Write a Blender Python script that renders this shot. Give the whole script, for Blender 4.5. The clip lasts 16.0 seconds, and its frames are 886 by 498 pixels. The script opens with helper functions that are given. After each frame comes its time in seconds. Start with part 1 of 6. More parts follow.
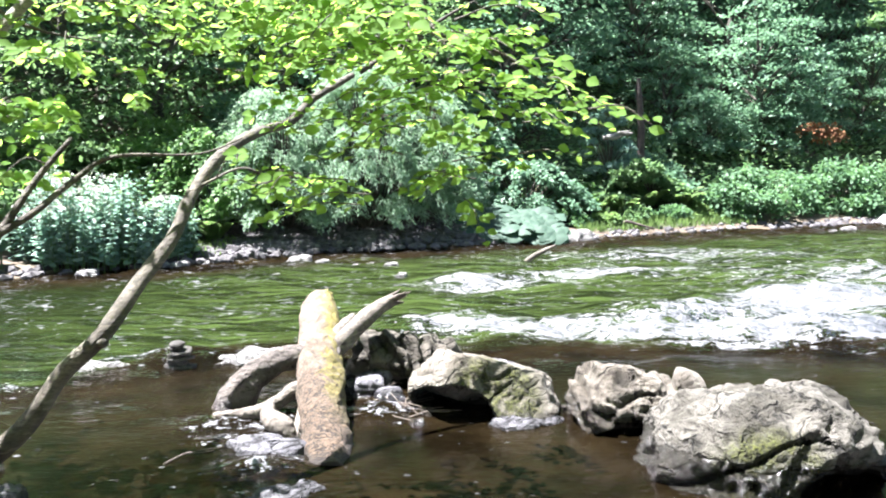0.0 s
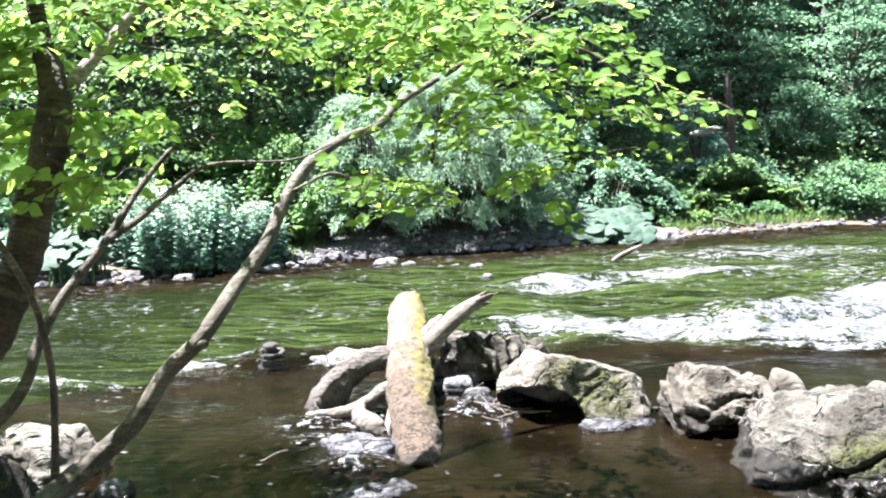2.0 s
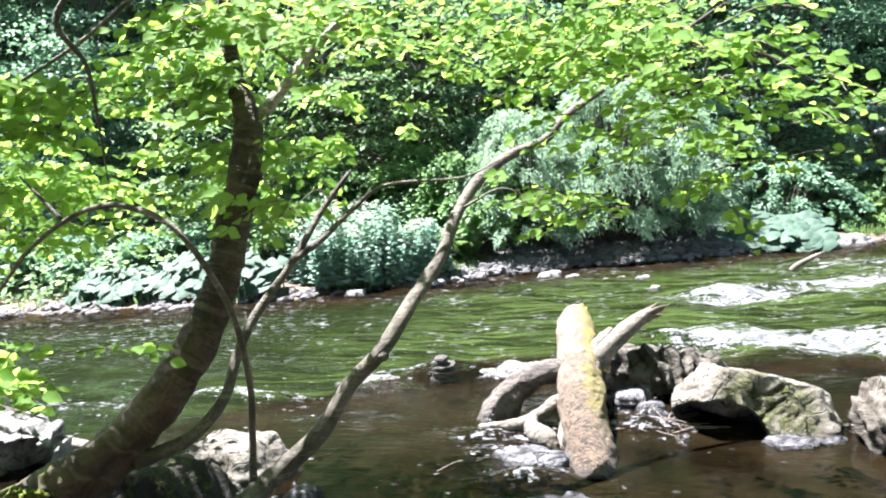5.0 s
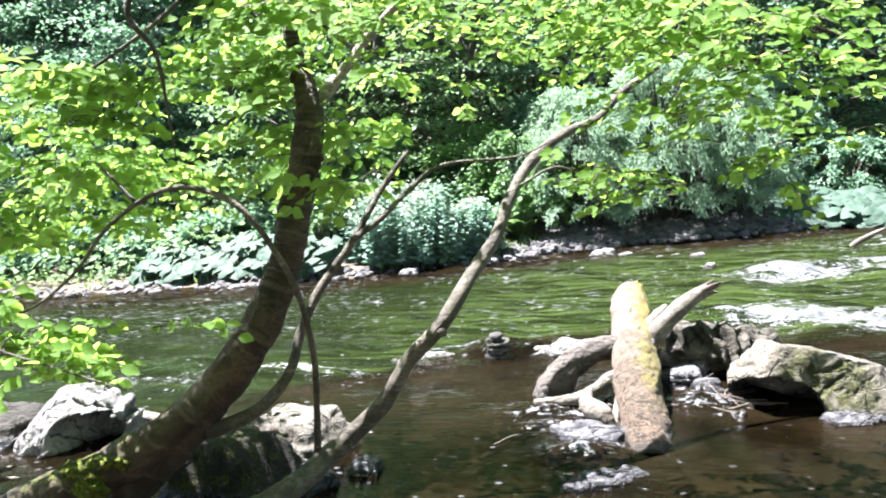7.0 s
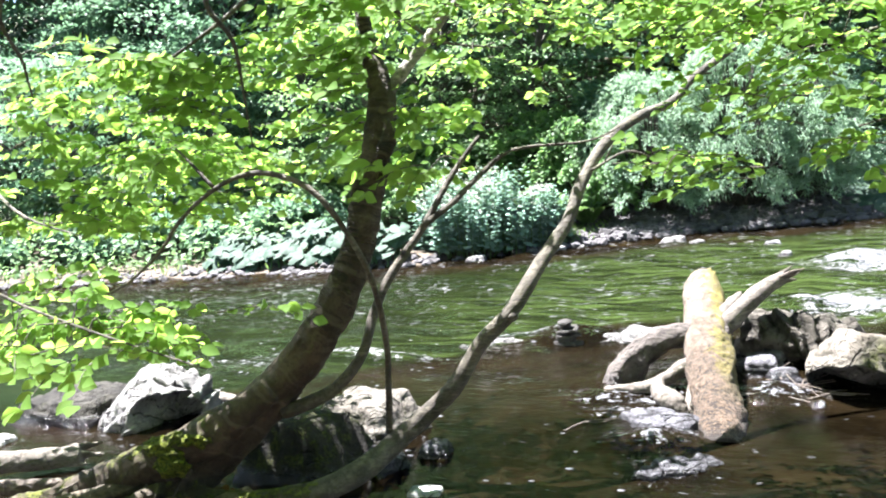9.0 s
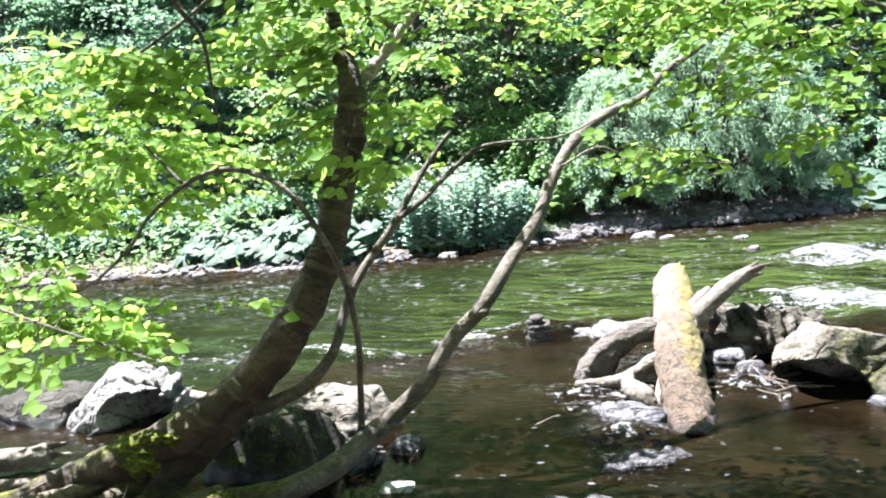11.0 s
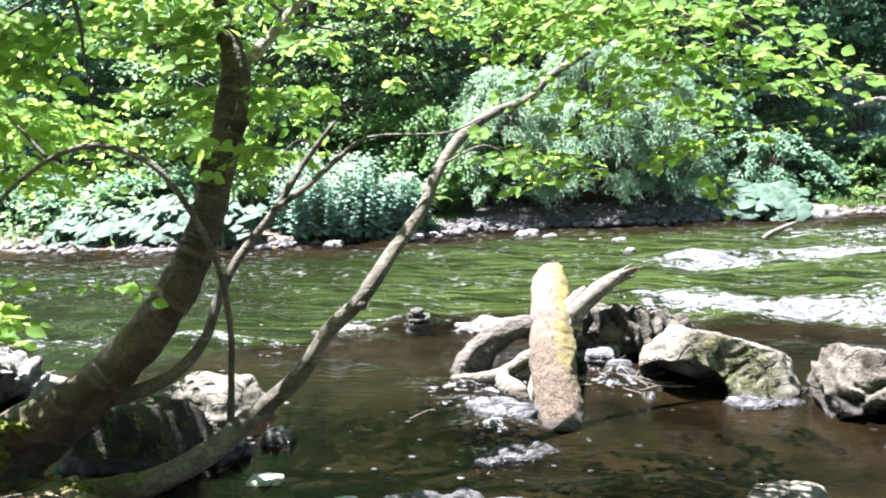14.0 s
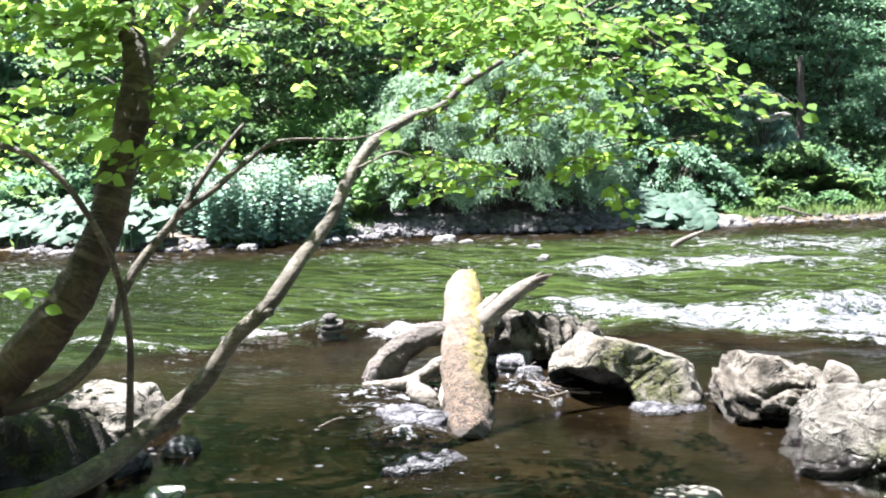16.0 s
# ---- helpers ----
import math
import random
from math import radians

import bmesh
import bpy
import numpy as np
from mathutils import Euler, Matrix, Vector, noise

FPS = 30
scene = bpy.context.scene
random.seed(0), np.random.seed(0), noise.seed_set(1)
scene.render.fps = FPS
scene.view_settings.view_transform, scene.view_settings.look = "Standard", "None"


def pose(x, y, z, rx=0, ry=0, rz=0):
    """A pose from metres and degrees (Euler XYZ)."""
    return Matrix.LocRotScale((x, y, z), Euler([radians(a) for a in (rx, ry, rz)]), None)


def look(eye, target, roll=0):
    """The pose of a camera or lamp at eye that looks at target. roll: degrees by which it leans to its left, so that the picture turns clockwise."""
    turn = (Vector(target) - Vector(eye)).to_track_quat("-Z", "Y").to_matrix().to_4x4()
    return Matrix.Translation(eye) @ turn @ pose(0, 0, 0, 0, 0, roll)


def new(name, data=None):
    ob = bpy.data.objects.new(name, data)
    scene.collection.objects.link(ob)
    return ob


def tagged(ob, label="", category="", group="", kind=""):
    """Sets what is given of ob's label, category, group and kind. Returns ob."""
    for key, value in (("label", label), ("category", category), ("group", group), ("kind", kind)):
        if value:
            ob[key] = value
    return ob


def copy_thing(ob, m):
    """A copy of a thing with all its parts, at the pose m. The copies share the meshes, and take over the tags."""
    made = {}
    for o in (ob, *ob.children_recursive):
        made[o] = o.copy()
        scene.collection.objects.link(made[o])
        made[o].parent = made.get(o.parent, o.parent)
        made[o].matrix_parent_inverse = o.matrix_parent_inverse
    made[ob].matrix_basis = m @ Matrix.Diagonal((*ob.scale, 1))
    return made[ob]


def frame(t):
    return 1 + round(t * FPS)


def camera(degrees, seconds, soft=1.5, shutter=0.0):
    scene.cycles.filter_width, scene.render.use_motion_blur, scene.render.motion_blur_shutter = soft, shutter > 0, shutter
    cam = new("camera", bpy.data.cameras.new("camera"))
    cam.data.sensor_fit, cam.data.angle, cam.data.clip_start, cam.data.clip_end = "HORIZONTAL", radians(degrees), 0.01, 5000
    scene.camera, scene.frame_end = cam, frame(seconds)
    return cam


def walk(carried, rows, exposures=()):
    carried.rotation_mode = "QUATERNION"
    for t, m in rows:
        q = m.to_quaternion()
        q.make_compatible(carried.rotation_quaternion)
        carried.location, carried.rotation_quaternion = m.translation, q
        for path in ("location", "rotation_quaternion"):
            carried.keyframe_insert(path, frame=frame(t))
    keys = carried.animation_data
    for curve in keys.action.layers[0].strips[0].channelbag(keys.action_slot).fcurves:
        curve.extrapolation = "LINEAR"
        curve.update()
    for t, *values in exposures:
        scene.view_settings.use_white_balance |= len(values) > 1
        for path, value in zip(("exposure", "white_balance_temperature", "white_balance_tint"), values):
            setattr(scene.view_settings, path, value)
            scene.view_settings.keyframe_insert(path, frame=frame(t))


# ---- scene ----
cam = camera(55.6, 16.0, 2.0)
PATH = [
    (0, (0.13, -0.221, 1.557), (0.09, 1.769, 1.355), -0.9),
    (0.5, (0.129, -0.234, 1.564), (-0.014, 1.753, 1.381), -1.2),
    (1, (0.121, -0.242, 1.558), (-0.089, 1.737, 1.357), -1.3),
    (1.5, (0.12, -0.241, 1.555), (-0.106, 1.737, 1.362), -1.8),
    (2, (0.112, -0.24, 1.557), (-0.126, 1.736, 1.364), -2.2),
    (2.5, (0.099, -0.245, 1.556), (-0.235, 1.719, 1.386), -2.9),
    (3, (0.095, -0.258, 1.561), (-0.299, 1.697, 1.413), -2.7),
    (3.5, (0.087, -0.27, 1.558), (-0.393, 1.666, 1.414), -3.0),
    (4, (0.082, -0.276, 1.561), (-0.432, 1.652, 1.427), -3.4),
    (4.5, (0.08, -0.28, 1.565), (-0.458, 1.641, 1.426), -3.9),
    (4.7, (0.073, -0.288, 1.565), (-0.501, 1.623, 1.43), -4.3),
    (6.8, (0.077, -0.389, 1.575), (-0.609, 1.48, 1.387), -4.5),
    (7, (0.072, -0.393, 1.57), (-0.651, 1.463, 1.391), -5.0),
    (7.5, (0.058, -0.401, 1.559), (-0.726, 1.429, 1.365), -5.4),
    (8, (0.058, -0.412, 1.56), (-0.764, 1.399, 1.343), -4.9),
    (8.5, (0.056, -0.425, 1.558), (-0.833, 1.356, 1.357), -5.2),
    (9, (0.05, -0.413, 1.557), (-0.817, 1.379, 1.364), -5.3),
    (9.2, (0.047, -0.42, 1.545), (-0.82, 1.372, 1.355), -5.2),
    (11.3, (0.061, -0.414, 1.556), (-0.744, 1.404, 1.342), -5.4),
    (11.5, (0.056, -0.403, 1.556), (-0.761, 1.409, 1.333), -5.5),
    (12, (0.062, -0.409, 1.558), (-0.717, 1.419, 1.333), -4.9),
    (12.5, (0.063, -0.41, 1.556), (-0.682, 1.434, 1.34), -4.7),
    (13, (0.064, -0.401, 1.563), (-0.619, 1.464, 1.331), -4.2),
    (13.5, (0.081, -0.394, 1.569), (-0.56, 1.488, 1.351), -3.4),
    (14, (0.088, -0.385, 1.567), (-0.472, 1.519, 1.319), -1.9),
    (14.5, (0.098, -0.369, 1.562), (-0.389, 1.553, 1.303), -1.2),
    (15, (0.101, -0.363, 1.569), (-0.349, 1.567, 1.297), -1.4),
    (15.5, (0.106, -0.353, 1.569), (-0.311, 1.583, 1.285), -1.1),
    (16, (0.127, -0.352, 1.577), (-0.247, 1.597, 1.335), -0.6),
]
walk(cam, [(t, look(eye, target, roll)) for t, eye, target, roll in PATH], [(0.0, 3.52, 6050, 16), (16.0, 3.52, 6050, 16)])

# ---- world, sun, exposure ----
SUN_TO = Vector((-0.33, 0.09, 0.94)).normalized()
world = bpy.data.worlds.new("sky")
scene.world = world
world.use_nodes = True
wt = world.node_tree
sky = wt.nodes.new("ShaderNodeTexSky")
sky.sky_type = "NISHITA"
sky.sun_disc = False
sky.sun_elevation = math.asin(SUN_TO.z)
sky.sun_rotation = math.atan2(SUN_TO.x, SUN_TO.y)
wt.links.new(sky.outputs[0], wt.nodes["Background"].inputs[0])
wt.nodes["Background"].inputs[1].default_value = 0.035
sun_data = bpy.data.lights.new("sun", "SUN")
sun_data.energy = 4.75
sun_data.angle = radians(0.53)
sun_data.color = (1.0, 0.96, 0.88)
sun = new("sun", sun_data)
sun.matrix_world = look((0, 0, 30), Vector((0, 0, 30)) - SUN_TO)


# ---- material helpers ----
def material(name):
    m = bpy.data.materials.new(name)
    m.use_nodes = True
    m.node_tree.nodes.clear()
    return m, m.node_tree


def put(t, socket, value):
    if hasattr(value, "links"):
        t.links.new(value, socket)
    elif isinstance(value, tuple) and len(value) == 3 and socket.type == "RGBA":
        socket.default_value = (*value, 1)
    else:
        socket.default_value = value


def coords(t, scale=(1, 1, 1), world_space=False):
    n = t.nodes.new("ShaderNodeMapping")
    if world_space:
        src = t.nodes.new("ShaderNodeNewGeometry").outputs["Position"]
    else:
        src = t.nodes.new("ShaderNodeTexCoord").outputs["Object"]
    t.links.new(src, n.inputs["Vector"])
    n.inputs["Scale"].default_value = scale
    return n.outputs[0]


def noise_tex(t, vec, scale, detail=4.0, rough=0.55, warp=0.0):
    n = t.nodes.new("ShaderNodeTexNoise")
    t.links.new(vec, n.inputs["Vector"])
    n.inputs["Scale"].default_value = scale
    n.inputs["Detail"].default_value = detail
    n.inputs["Roughness"].default_value = rough
    n.inputs["Distortion"].default_value = warp
    return n.outputs["Fac"]


def voronoi(t, vec, scale, edge=False):
    n = t.nodes.new("ShaderNodeTexVoronoi")
    if edge:
        n.feature = "DISTANCE_TO_EDGE"
    t.links.new(vec, n.inputs["Vector"])
    n.inputs["Scale"].default_value = scale
    return n.outputs["Distance"]


def span(t, value, a, b, lo=0.0, hi=1.0):
    n = t.nodes.new("ShaderNodeMapRange")
    n.interpolation_type = "SMOOTHSTEP"
    put(t, n.inputs[0], value)
    for k, v in zip((1, 2, 3, 4), (a, b, lo, hi)):
        put(t, n.inputs[k], v)
    return n.outputs[0]


def calc(t, op, a, b=0.0):
    n = t.nodes.new("ShaderNodeMath")
    n.operation = op
    put(t, n.inputs[0], a)
    put(t, n.inputs[1], b)
    return n.outputs[0]


def blend(t, fac, a, b):
    n = t.nodes.new("ShaderNodeMix")
    n.data_type = "RGBA"
    put(t, n.inputs[0], fac)
    put(t, n.inputs[6], a)
    put(t, n.inputs[7], b)
    return n.outputs[2]


def bump(t, height, strength, distance, normal=None):
    n = t.nodes.new("ShaderNodeBump")
    n.inputs["Strength"].default_value = strength
    n.inputs["Distance"].default_value = distance
    t.links.new(height, n.inputs["Height"])
    if normal is not None:
        t.links.new(normal, n.inputs["Normal"])
    return n.outputs[0]


def finish(t, shader):
    o = t.nodes.new("ShaderNodeOutputMaterial")
    t.links.new(shader, o.inputs[0])


def principled(t, color, rough, normal=None, spec=0.5):
    n = t.nodes.new("ShaderNodeBsdfPrincipled")
    put(t, n.inputs["Base Color"], color)
    put(t, n.inputs["Roughness"], rough)
    n.inputs["Specular IOR Level"].default_value = spec
    if normal is not None:
        t.links.new(normal, n.inputs["Normal"])
    return n.outputs[0]


def height_of(t):
    s = t.nodes.new("ShaderNodeSeparateXYZ")
    t.links.new(t.nodes.new("ShaderNodeNewGeometry").outputs["Position"], s.inputs[0])
    return s.outputs[2]


def upward(t):
    s = t.nodes.new("ShaderNodeSeparateXYZ")
    t.links.new(t.nodes.new("ShaderNodeNewGeometry").outputs["Normal"], s.inputs[0])
    return s.outputs[2]


def leaf_material(name, dark, light, through_col, rough=0.45, share=0.5):
    """Thin leaf: reflects and lets light through; colour varies leaf by leaf and in patches."""
    m, t = material(name)
    isl = t.nodes.new("ShaderNodeNewGeometry").outputs["Random Per Island"]
    patch = noise_tex(t, coords(t, world_space=True), 0.9, 3)
    f = calc(t, "ADD", calc(t, "MULTIPLY", isl, 0.6), calc(t, "MULTIPLY", span(t, patch, 0.35, 0.65), 0.4))
    col = blend(t, f, dark, light)
    front = principled(t, col, rough + 0.1, None, 0.22)
    tr = t.nodes.new("ShaderNodeBsdfTranslucent")
    put(t, tr.inputs[0], blend(t, f, tuple(c * 0.7 for c in through_col), through_col))
    mx = t.nodes.new("ShaderNodeMixShader")
    mx.inputs[0].default_value = share
    t.links.new(front, mx.inputs[1])
    t.links.new(tr.outputs[0], mx.inputs[2])
    finish(t, mx.outputs[0])
    return m


def rock_material(name, dark, light, moss=0.0, wet=0.06, grain=1.0):
    m, t = material(name)
    p = coords(t)
    big = noise_tex(t, p, 3.2 * grain, 5, 0.6, 0.6)
    fine = noise_tex(t, p, 26 * grain, 6, 0.65)
    crack = span(t, noise_tex(t, coords(t, (1, 1, 2.2)), 11 * grain, 5, 0.7, 1.0), 0.42, 0.5)
    pits = span(t, noise_tex(t, p, 60 * grain, 3, 0.6), 0.32, 0.5)
    col = blend(t, span(t, big, 0.38, 0.62), dark, light)
    col = blend(t, span(t, fine, 0.42, 0.7, 0.0, 0.5), col, tuple(min(1, c * 1.5) for c in light))
    col = blend(t, calc(t, "MULTIPLY", calc(t, "SUBTRACT", 1.0, pits), 0.75), col, tuple(c * 0.35 for c in dark))
    wv = t.nodes.new("ShaderNodeVectorMath")
    wn = t.nodes.new("ShaderNodeTexNoise")
    wn.inputs["Scale"].default_value = 5.0 * grain
    wn.inputs["Detail"].default_value = 4.0
    t.links.new(p, wn.inputs["Vector"])
    wv.operation = "MULTIPLY_ADD"
    t.links.new(wn.outputs["Color"], wv.inputs[0])
    wv.inputs[1].default_value = (0.22, 0.22, 0.22)
    t.links.new(p, wv.inputs[2])
    mp = t.nodes.new("ShaderNodeMapping")
    t.links.new(wv.outputs[0], mp.inputs["Vector"])
    mp.inputs["Scale"].default_value = (0.8, 1.0, 1.7)
    mp.inputs["Rotation"].default_value = (0.1, 0.35, 0.0)
    seam = span(t, voronoi(t, mp.outputs[0], 2.7 * grain, True), 0.0, 0.035, 1.0, 0.0)
    seam = calc(t, "MULTIPLY", seam, span(t, big, 0.45, 0.6))
    col = blend(t, calc(t, "MULTIPLY", seam, 0.8), col, tuple(c * 0.3 for c in dark))
    lich = span(t, noise_tex(t, p, 7 * grain, 5, 0.7), 0.6, 0.72, 0, 0.5)
    col = blend(t, lich, col, tuple(min(1, c * 1.9) for c in light))
    if moss:
        mm = span(t, noise_tex(t, p, 4.0 * grain, 6, 0.7), 0.62 - moss * 0.3, 0.74 - moss * 0.3)
        col = blend(t, calc(t, "MULTIPLY", mm, 0.85), col, blend(t, fine, (0.035, 0.05, 0.010), (0.12, 0.13, 0.025)))
    z = calc(t, "ADD", height_of(t), calc(t, "MULTIPLY", big, -0.08))
    damp = span(t, z, wet - 0.05, wet + 0.01)
    col = blend(t, damp, blend(t, 0.72, col, tuple(c * 0.12 for c in dark)), col)
    h = calc(t, "ADD", calc(t, "MULTIPLY", big, 0.8), calc(t, "MULTIPLY", fine, 0.35))
    h = calc(t, "ADD", h, calc(t, "MULTIPLY", crack, 0.22))
    h = calc(t, "SUBTRACT", h, calc(t, "MULTIPLY", seam, 0.6))
    nrm = bump(t, h, 1.0, 0.075)
    finish(t, principled(t, col, span(t, damp, 0, 1, 0.25, 0.85), nrm))
    return m


def stone_material(name, dark, mid, pale, stain=0.5, moss=0.0, moss_at=None, wet=0.05, grain=1.0):
    """Hard weathered river rock: pale bedded stone, dark lichen blotches, shade painted into its cracks, moss, a wet
    dark foot.
    """
    m, t = material(name)
    p = coords(t)
    big = noise_tex(t, p, 3.4 * grain, 6, 0.6, 0.5)
    mott = noise_tex(t, p, 12 * grain, 6, 0.68, 0.6)
    fine = noise_tex(t, p, 48 * grain, 5, 0.65)
    streak = noise_tex(t, coords(t, (1.0, 1.0, 2.0)), 6.5 * grain, 5, 0.6, 0.8)
    warp = t.nodes.new("ShaderNodeVectorMath")
    warp.operation = "MULTIPLY_ADD"
    wn = t.nodes.new("ShaderNodeTexNoise")
    wn.inputs["Scale"].default_value = 4.0 * grain
    wn.inputs["Detail"].default_value = 5.0
    t.links.new(p, wn.inputs["Vector"])
    t.links.new(wn.outputs["Color"], warp.inputs[0])
    warp.inputs[1].default_value = (0.30, 0.30, 0.22)
    t.links.new(p, warp.inputs[2])
    col = blend(t, span(t, big, 0.36, 0.58), mid, pale)
    col = blend(t, span(t, streak, 0.55, 0.68, 0.0, 0.45), col, mid)
    col = blend(t, span(t, mott, 0.56, 0.64, 0.0, stain), col, dark)
    seam = span(t, voronoi(t, warp.outputs[0], 3.4 * grain, True), 0.0, 0.035, 1.0, 0.0)
    seam = calc(t, "MULTIPLY", seam, span(t, mott, 0.42, 0.56))
    col = blend(t, calc(t, "MULTIPLY", seam, 0.75), col, tuple(c * 0.6 for c in dark))
    pits = calc(t, "MULTIPLY", span(t, fine, 0.56, 0.66), span(t, big, 0.40, 0.60, 0.75, 0.15))
    col = blend(t, pits, col, dark)
    # shade of cracks, fold troughs and ledge undersides, painted into the colour
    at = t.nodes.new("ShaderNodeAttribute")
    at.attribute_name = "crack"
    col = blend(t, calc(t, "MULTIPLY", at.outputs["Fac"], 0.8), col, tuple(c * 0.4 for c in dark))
    if moss:
        mm = span(t, noise_tex(t, p, 9.0 * grain, 7, 0.72, 0.4), 0.66 - moss * 0.3, 0.76 - moss * 0.3)
        if moss_at is not None:
            c, r = moss_at
            d = t.nodes.new("ShaderNodeVectorMath")
            d.operation = "DISTANCE"
            t.links.new(p, d.inputs[0])
            d.inputs[1].default_value = c
            near = calc(t, "ADD", d.outputs["Value"], calc(t, "MULTIPLY", mott, 0.25))
            mm = calc(t, "MULTIPLY", span(t, near, r + 0.02, r + 0.14, 1.0, 0.0), span(t, mott, 0.40, 0.52, 0.35, 1.0))
        col = blend(t, calc(t, "MULTIPLY", mm, 0.92), col, blend(t, span(t, fine, 0.4, 0.62), (0.012, 0.014, 0.003), (0.052, 0.058, 0.009)))
    z = calc(t, "ADD", height_of(t), calc(t, "MULTIPLY", mott, -0.10))
    dry = span(t, z, wet - 0.06, wet)
    col = blend(t, dry, blend(t, 0.8, col, tuple(c * 0.12 for c in mid)), col)
    h = calc(t, "ADD", calc(t, "MULTIPLY", mott, 1.0), calc(t, "MULTIPLY", fine, 0.4))
    h = calc(t, "SUBTRACT", calc(t, "ADD", h, calc(t, "MULTIPLY", streak, 0.9)), calc(t, "MULTIPLY", seam, 0.9))
    finish(t, principled(t, col, span(t, dry, 0, 1, 0.22, 0.88), bump(t, h, 1.0, 0.05), 0.3))
    return m


def bark_material(name, dark, light, moss=0.0, rings=9.0, moss_col=(0.22, 0.23, 0.03)):
    m, t = material(name)
    p = coords(t)
    big = noise_tex(t, p, 5, 4, 0.6, 0.4)
    fine = noise_tex(t, coords(t, (1, 1, 2.6)), 38, 6, 0.7)
    ring = noise_tex(t, coords(t, (0.5, 0.5, 3.5)), rings, 3, 0.6, 0.8)
    col = blend(t, span(t, big, 0.3, 0.7), dark, light)
    col = blend(t, span(t, fine, 0.4, 0.66, 0, 0.6), col, tuple(c * 0.4 for c in dark))
    col = blend(t, span(t, ring, 0.58, 0.66, 0, 0.55), col, tuple(min(1, c * 1.45) for c in light))
    spots = span(t, voronoi(t, p, 16), 0.0, 0.16, 0.75, 0.0)
    col = blend(t, calc(t, "MULTIPLY", spots, span(t, big, 0.45, 0.6)), col, tuple(c * 0.25 for c in dark))
    if moss:
        mm = span(t, calc(t, "ADD", noise_tex(t, p, 4.0, 7, 0.75), calc(t, "MULTIPLY", fine, 0.25)), 0.72 - moss * 0.3, 0.92 - moss * 0.3)
        mm = calc(t, "MULTIPLY", mm, span(t, upward(t), -0.35, 0.5))
        col = blend(t, mm, col, blend(t, fine, tuple(c * 0.35 for c in moss_col), moss_col))
    h = calc(t, "ADD", calc(t, "MULTIPLY", fine, 0.5), calc(t, "MULTIPLY", ring, 0.6))
    blotch = noise_tex(t, p, 17, 5, 0.75, 0.5)
    col = blend(t, span(t, blotch, 0.5, 0.6, 0.0, 0.6), col, tuple(c * 0.55 for c in dark))
    h = calc(t, "ADD", h, calc(t, "MULTIPLY", blotch, -0.5))
    flake = noise_tex(t, coords(t, (1, 1, 0.6)), 70, 4, 0.7, 0.6)
    h = calc(t, "ADD", h, calc(t, "MULTIPLY", flake, 0.45))
    col = blend(t, span(t, flake, 0.56, 0.68, 0.0, 0.5), col, tuple(c * 0.3 for c in dark))
    finish(t, principled(t, col, 0.82, bump(t, h, 1.0, 0.016)))
    return m


# ---- materials ----
LEAF_NEAR = leaf_material("leaf_near", (0.098, 0.208, 0.034), (0.126, 0.244, 0.043), (0.271, 0.433, 0.073), 0.6, 0.72)
LEAF_WOOD = leaf_material("leaf_wood", (0.053, 0.110, 0.050), (0.157, 0.241, 0.119), (0.224, 0.374, 0.142), 0.42, 0.44)
LEAF_DARK = leaf_material("leaf_dark", (0.059, 0.122, 0.079), (0.112, 0.196, 0.124), (0.179, 0.330, 0.182), 0.4, 0.40)
LEAF_MID = leaf_material("leaf_mid", (0.051, 0.111, 0.040), (0.134, 0.233, 0.084), (0.242, 0.450, 0.121), 0.45, 0.44)
LEAF_WILLOW = leaf_material("leaf_willow", (0.118, 0.196, 0.125), (0.204, 0.293, 0.207), (0.319, 0.521, 0.274), 0.5, 0.40)
LEAF_HERB = leaf_material("leaf_herb", (0.116, 0.204, 0.165), (0.193, 0.284, 0.238), (0.264, 0.440, 0.314), 0.5, 0.35)
LEAF_BUR = leaf_material("leaf_butterbur", (0.029, 0.063, 0.043), (0.053, 0.088, 0.065), (0.076, 0.145, 0.072), 0.55, 0.3)
LEAF_BUSH = leaf_material("leaf_bush", (0.038, 0.090, 0.044), (0.106, 0.192, 0.103), (0.157, 0.308, 0.115), 0.5, 0.35)
LEAF_FERN = leaf_material("leaf_fern", (0.046, 0.097, 0.033), (0.128, 0.196, 0.069), (0.205, 0.330, 0.102), 0.5, 0.4)
LEAF_GRASS = leaf_material("grass_blade", (0.042, 0.083, 0.025), (0.116, 0.173, 0.058), (0.179, 0.286, 0.086), 0.5, 0.45)
LEAF_DEAD = leaf_material("leaf_dead", (0.13, 0.06, 0.03), (0.25, 0.12, 0.06), (0.2, 0.09, 0.04), 0.7, 0.25)
# near-white colour that paints the herb tops as sunlit
LIT_TIP = leaf_material("blossom", (0.40, 0.41, 0.36), (0.55, 0.55, 0.50), (0.4, 0.42, 0.34), 0.6, 0.3)
ROCK_PALE = stone_material("rock_pale", (0.0094, 0.0073, 0.0052), (0.0811, 0.0709, 0.0590), (0.1673, 0.1540, 0.1359), 0.40, 0.25)
# ledged and lichened: wet band set high, also painting their shaded fronts dark
ROCK_LEDGE = stone_material("rock_ledged", (0.0063, 0.0047, 0.0032), (0.062, 0.053, 0.042), (0.150, 0.135, 0.115), 0.66, 0.12, None, 0.11)
ROCK_LICHEN = stone_material("rock_lichened", (0.0055, 0.0050, 0.0036), (0.040, 0.037, 0.030), (0.108, 0.101, 0.089), 0.85, 0.5, ((-0.10, -0.46, 0.08), 0.34), 0.15)
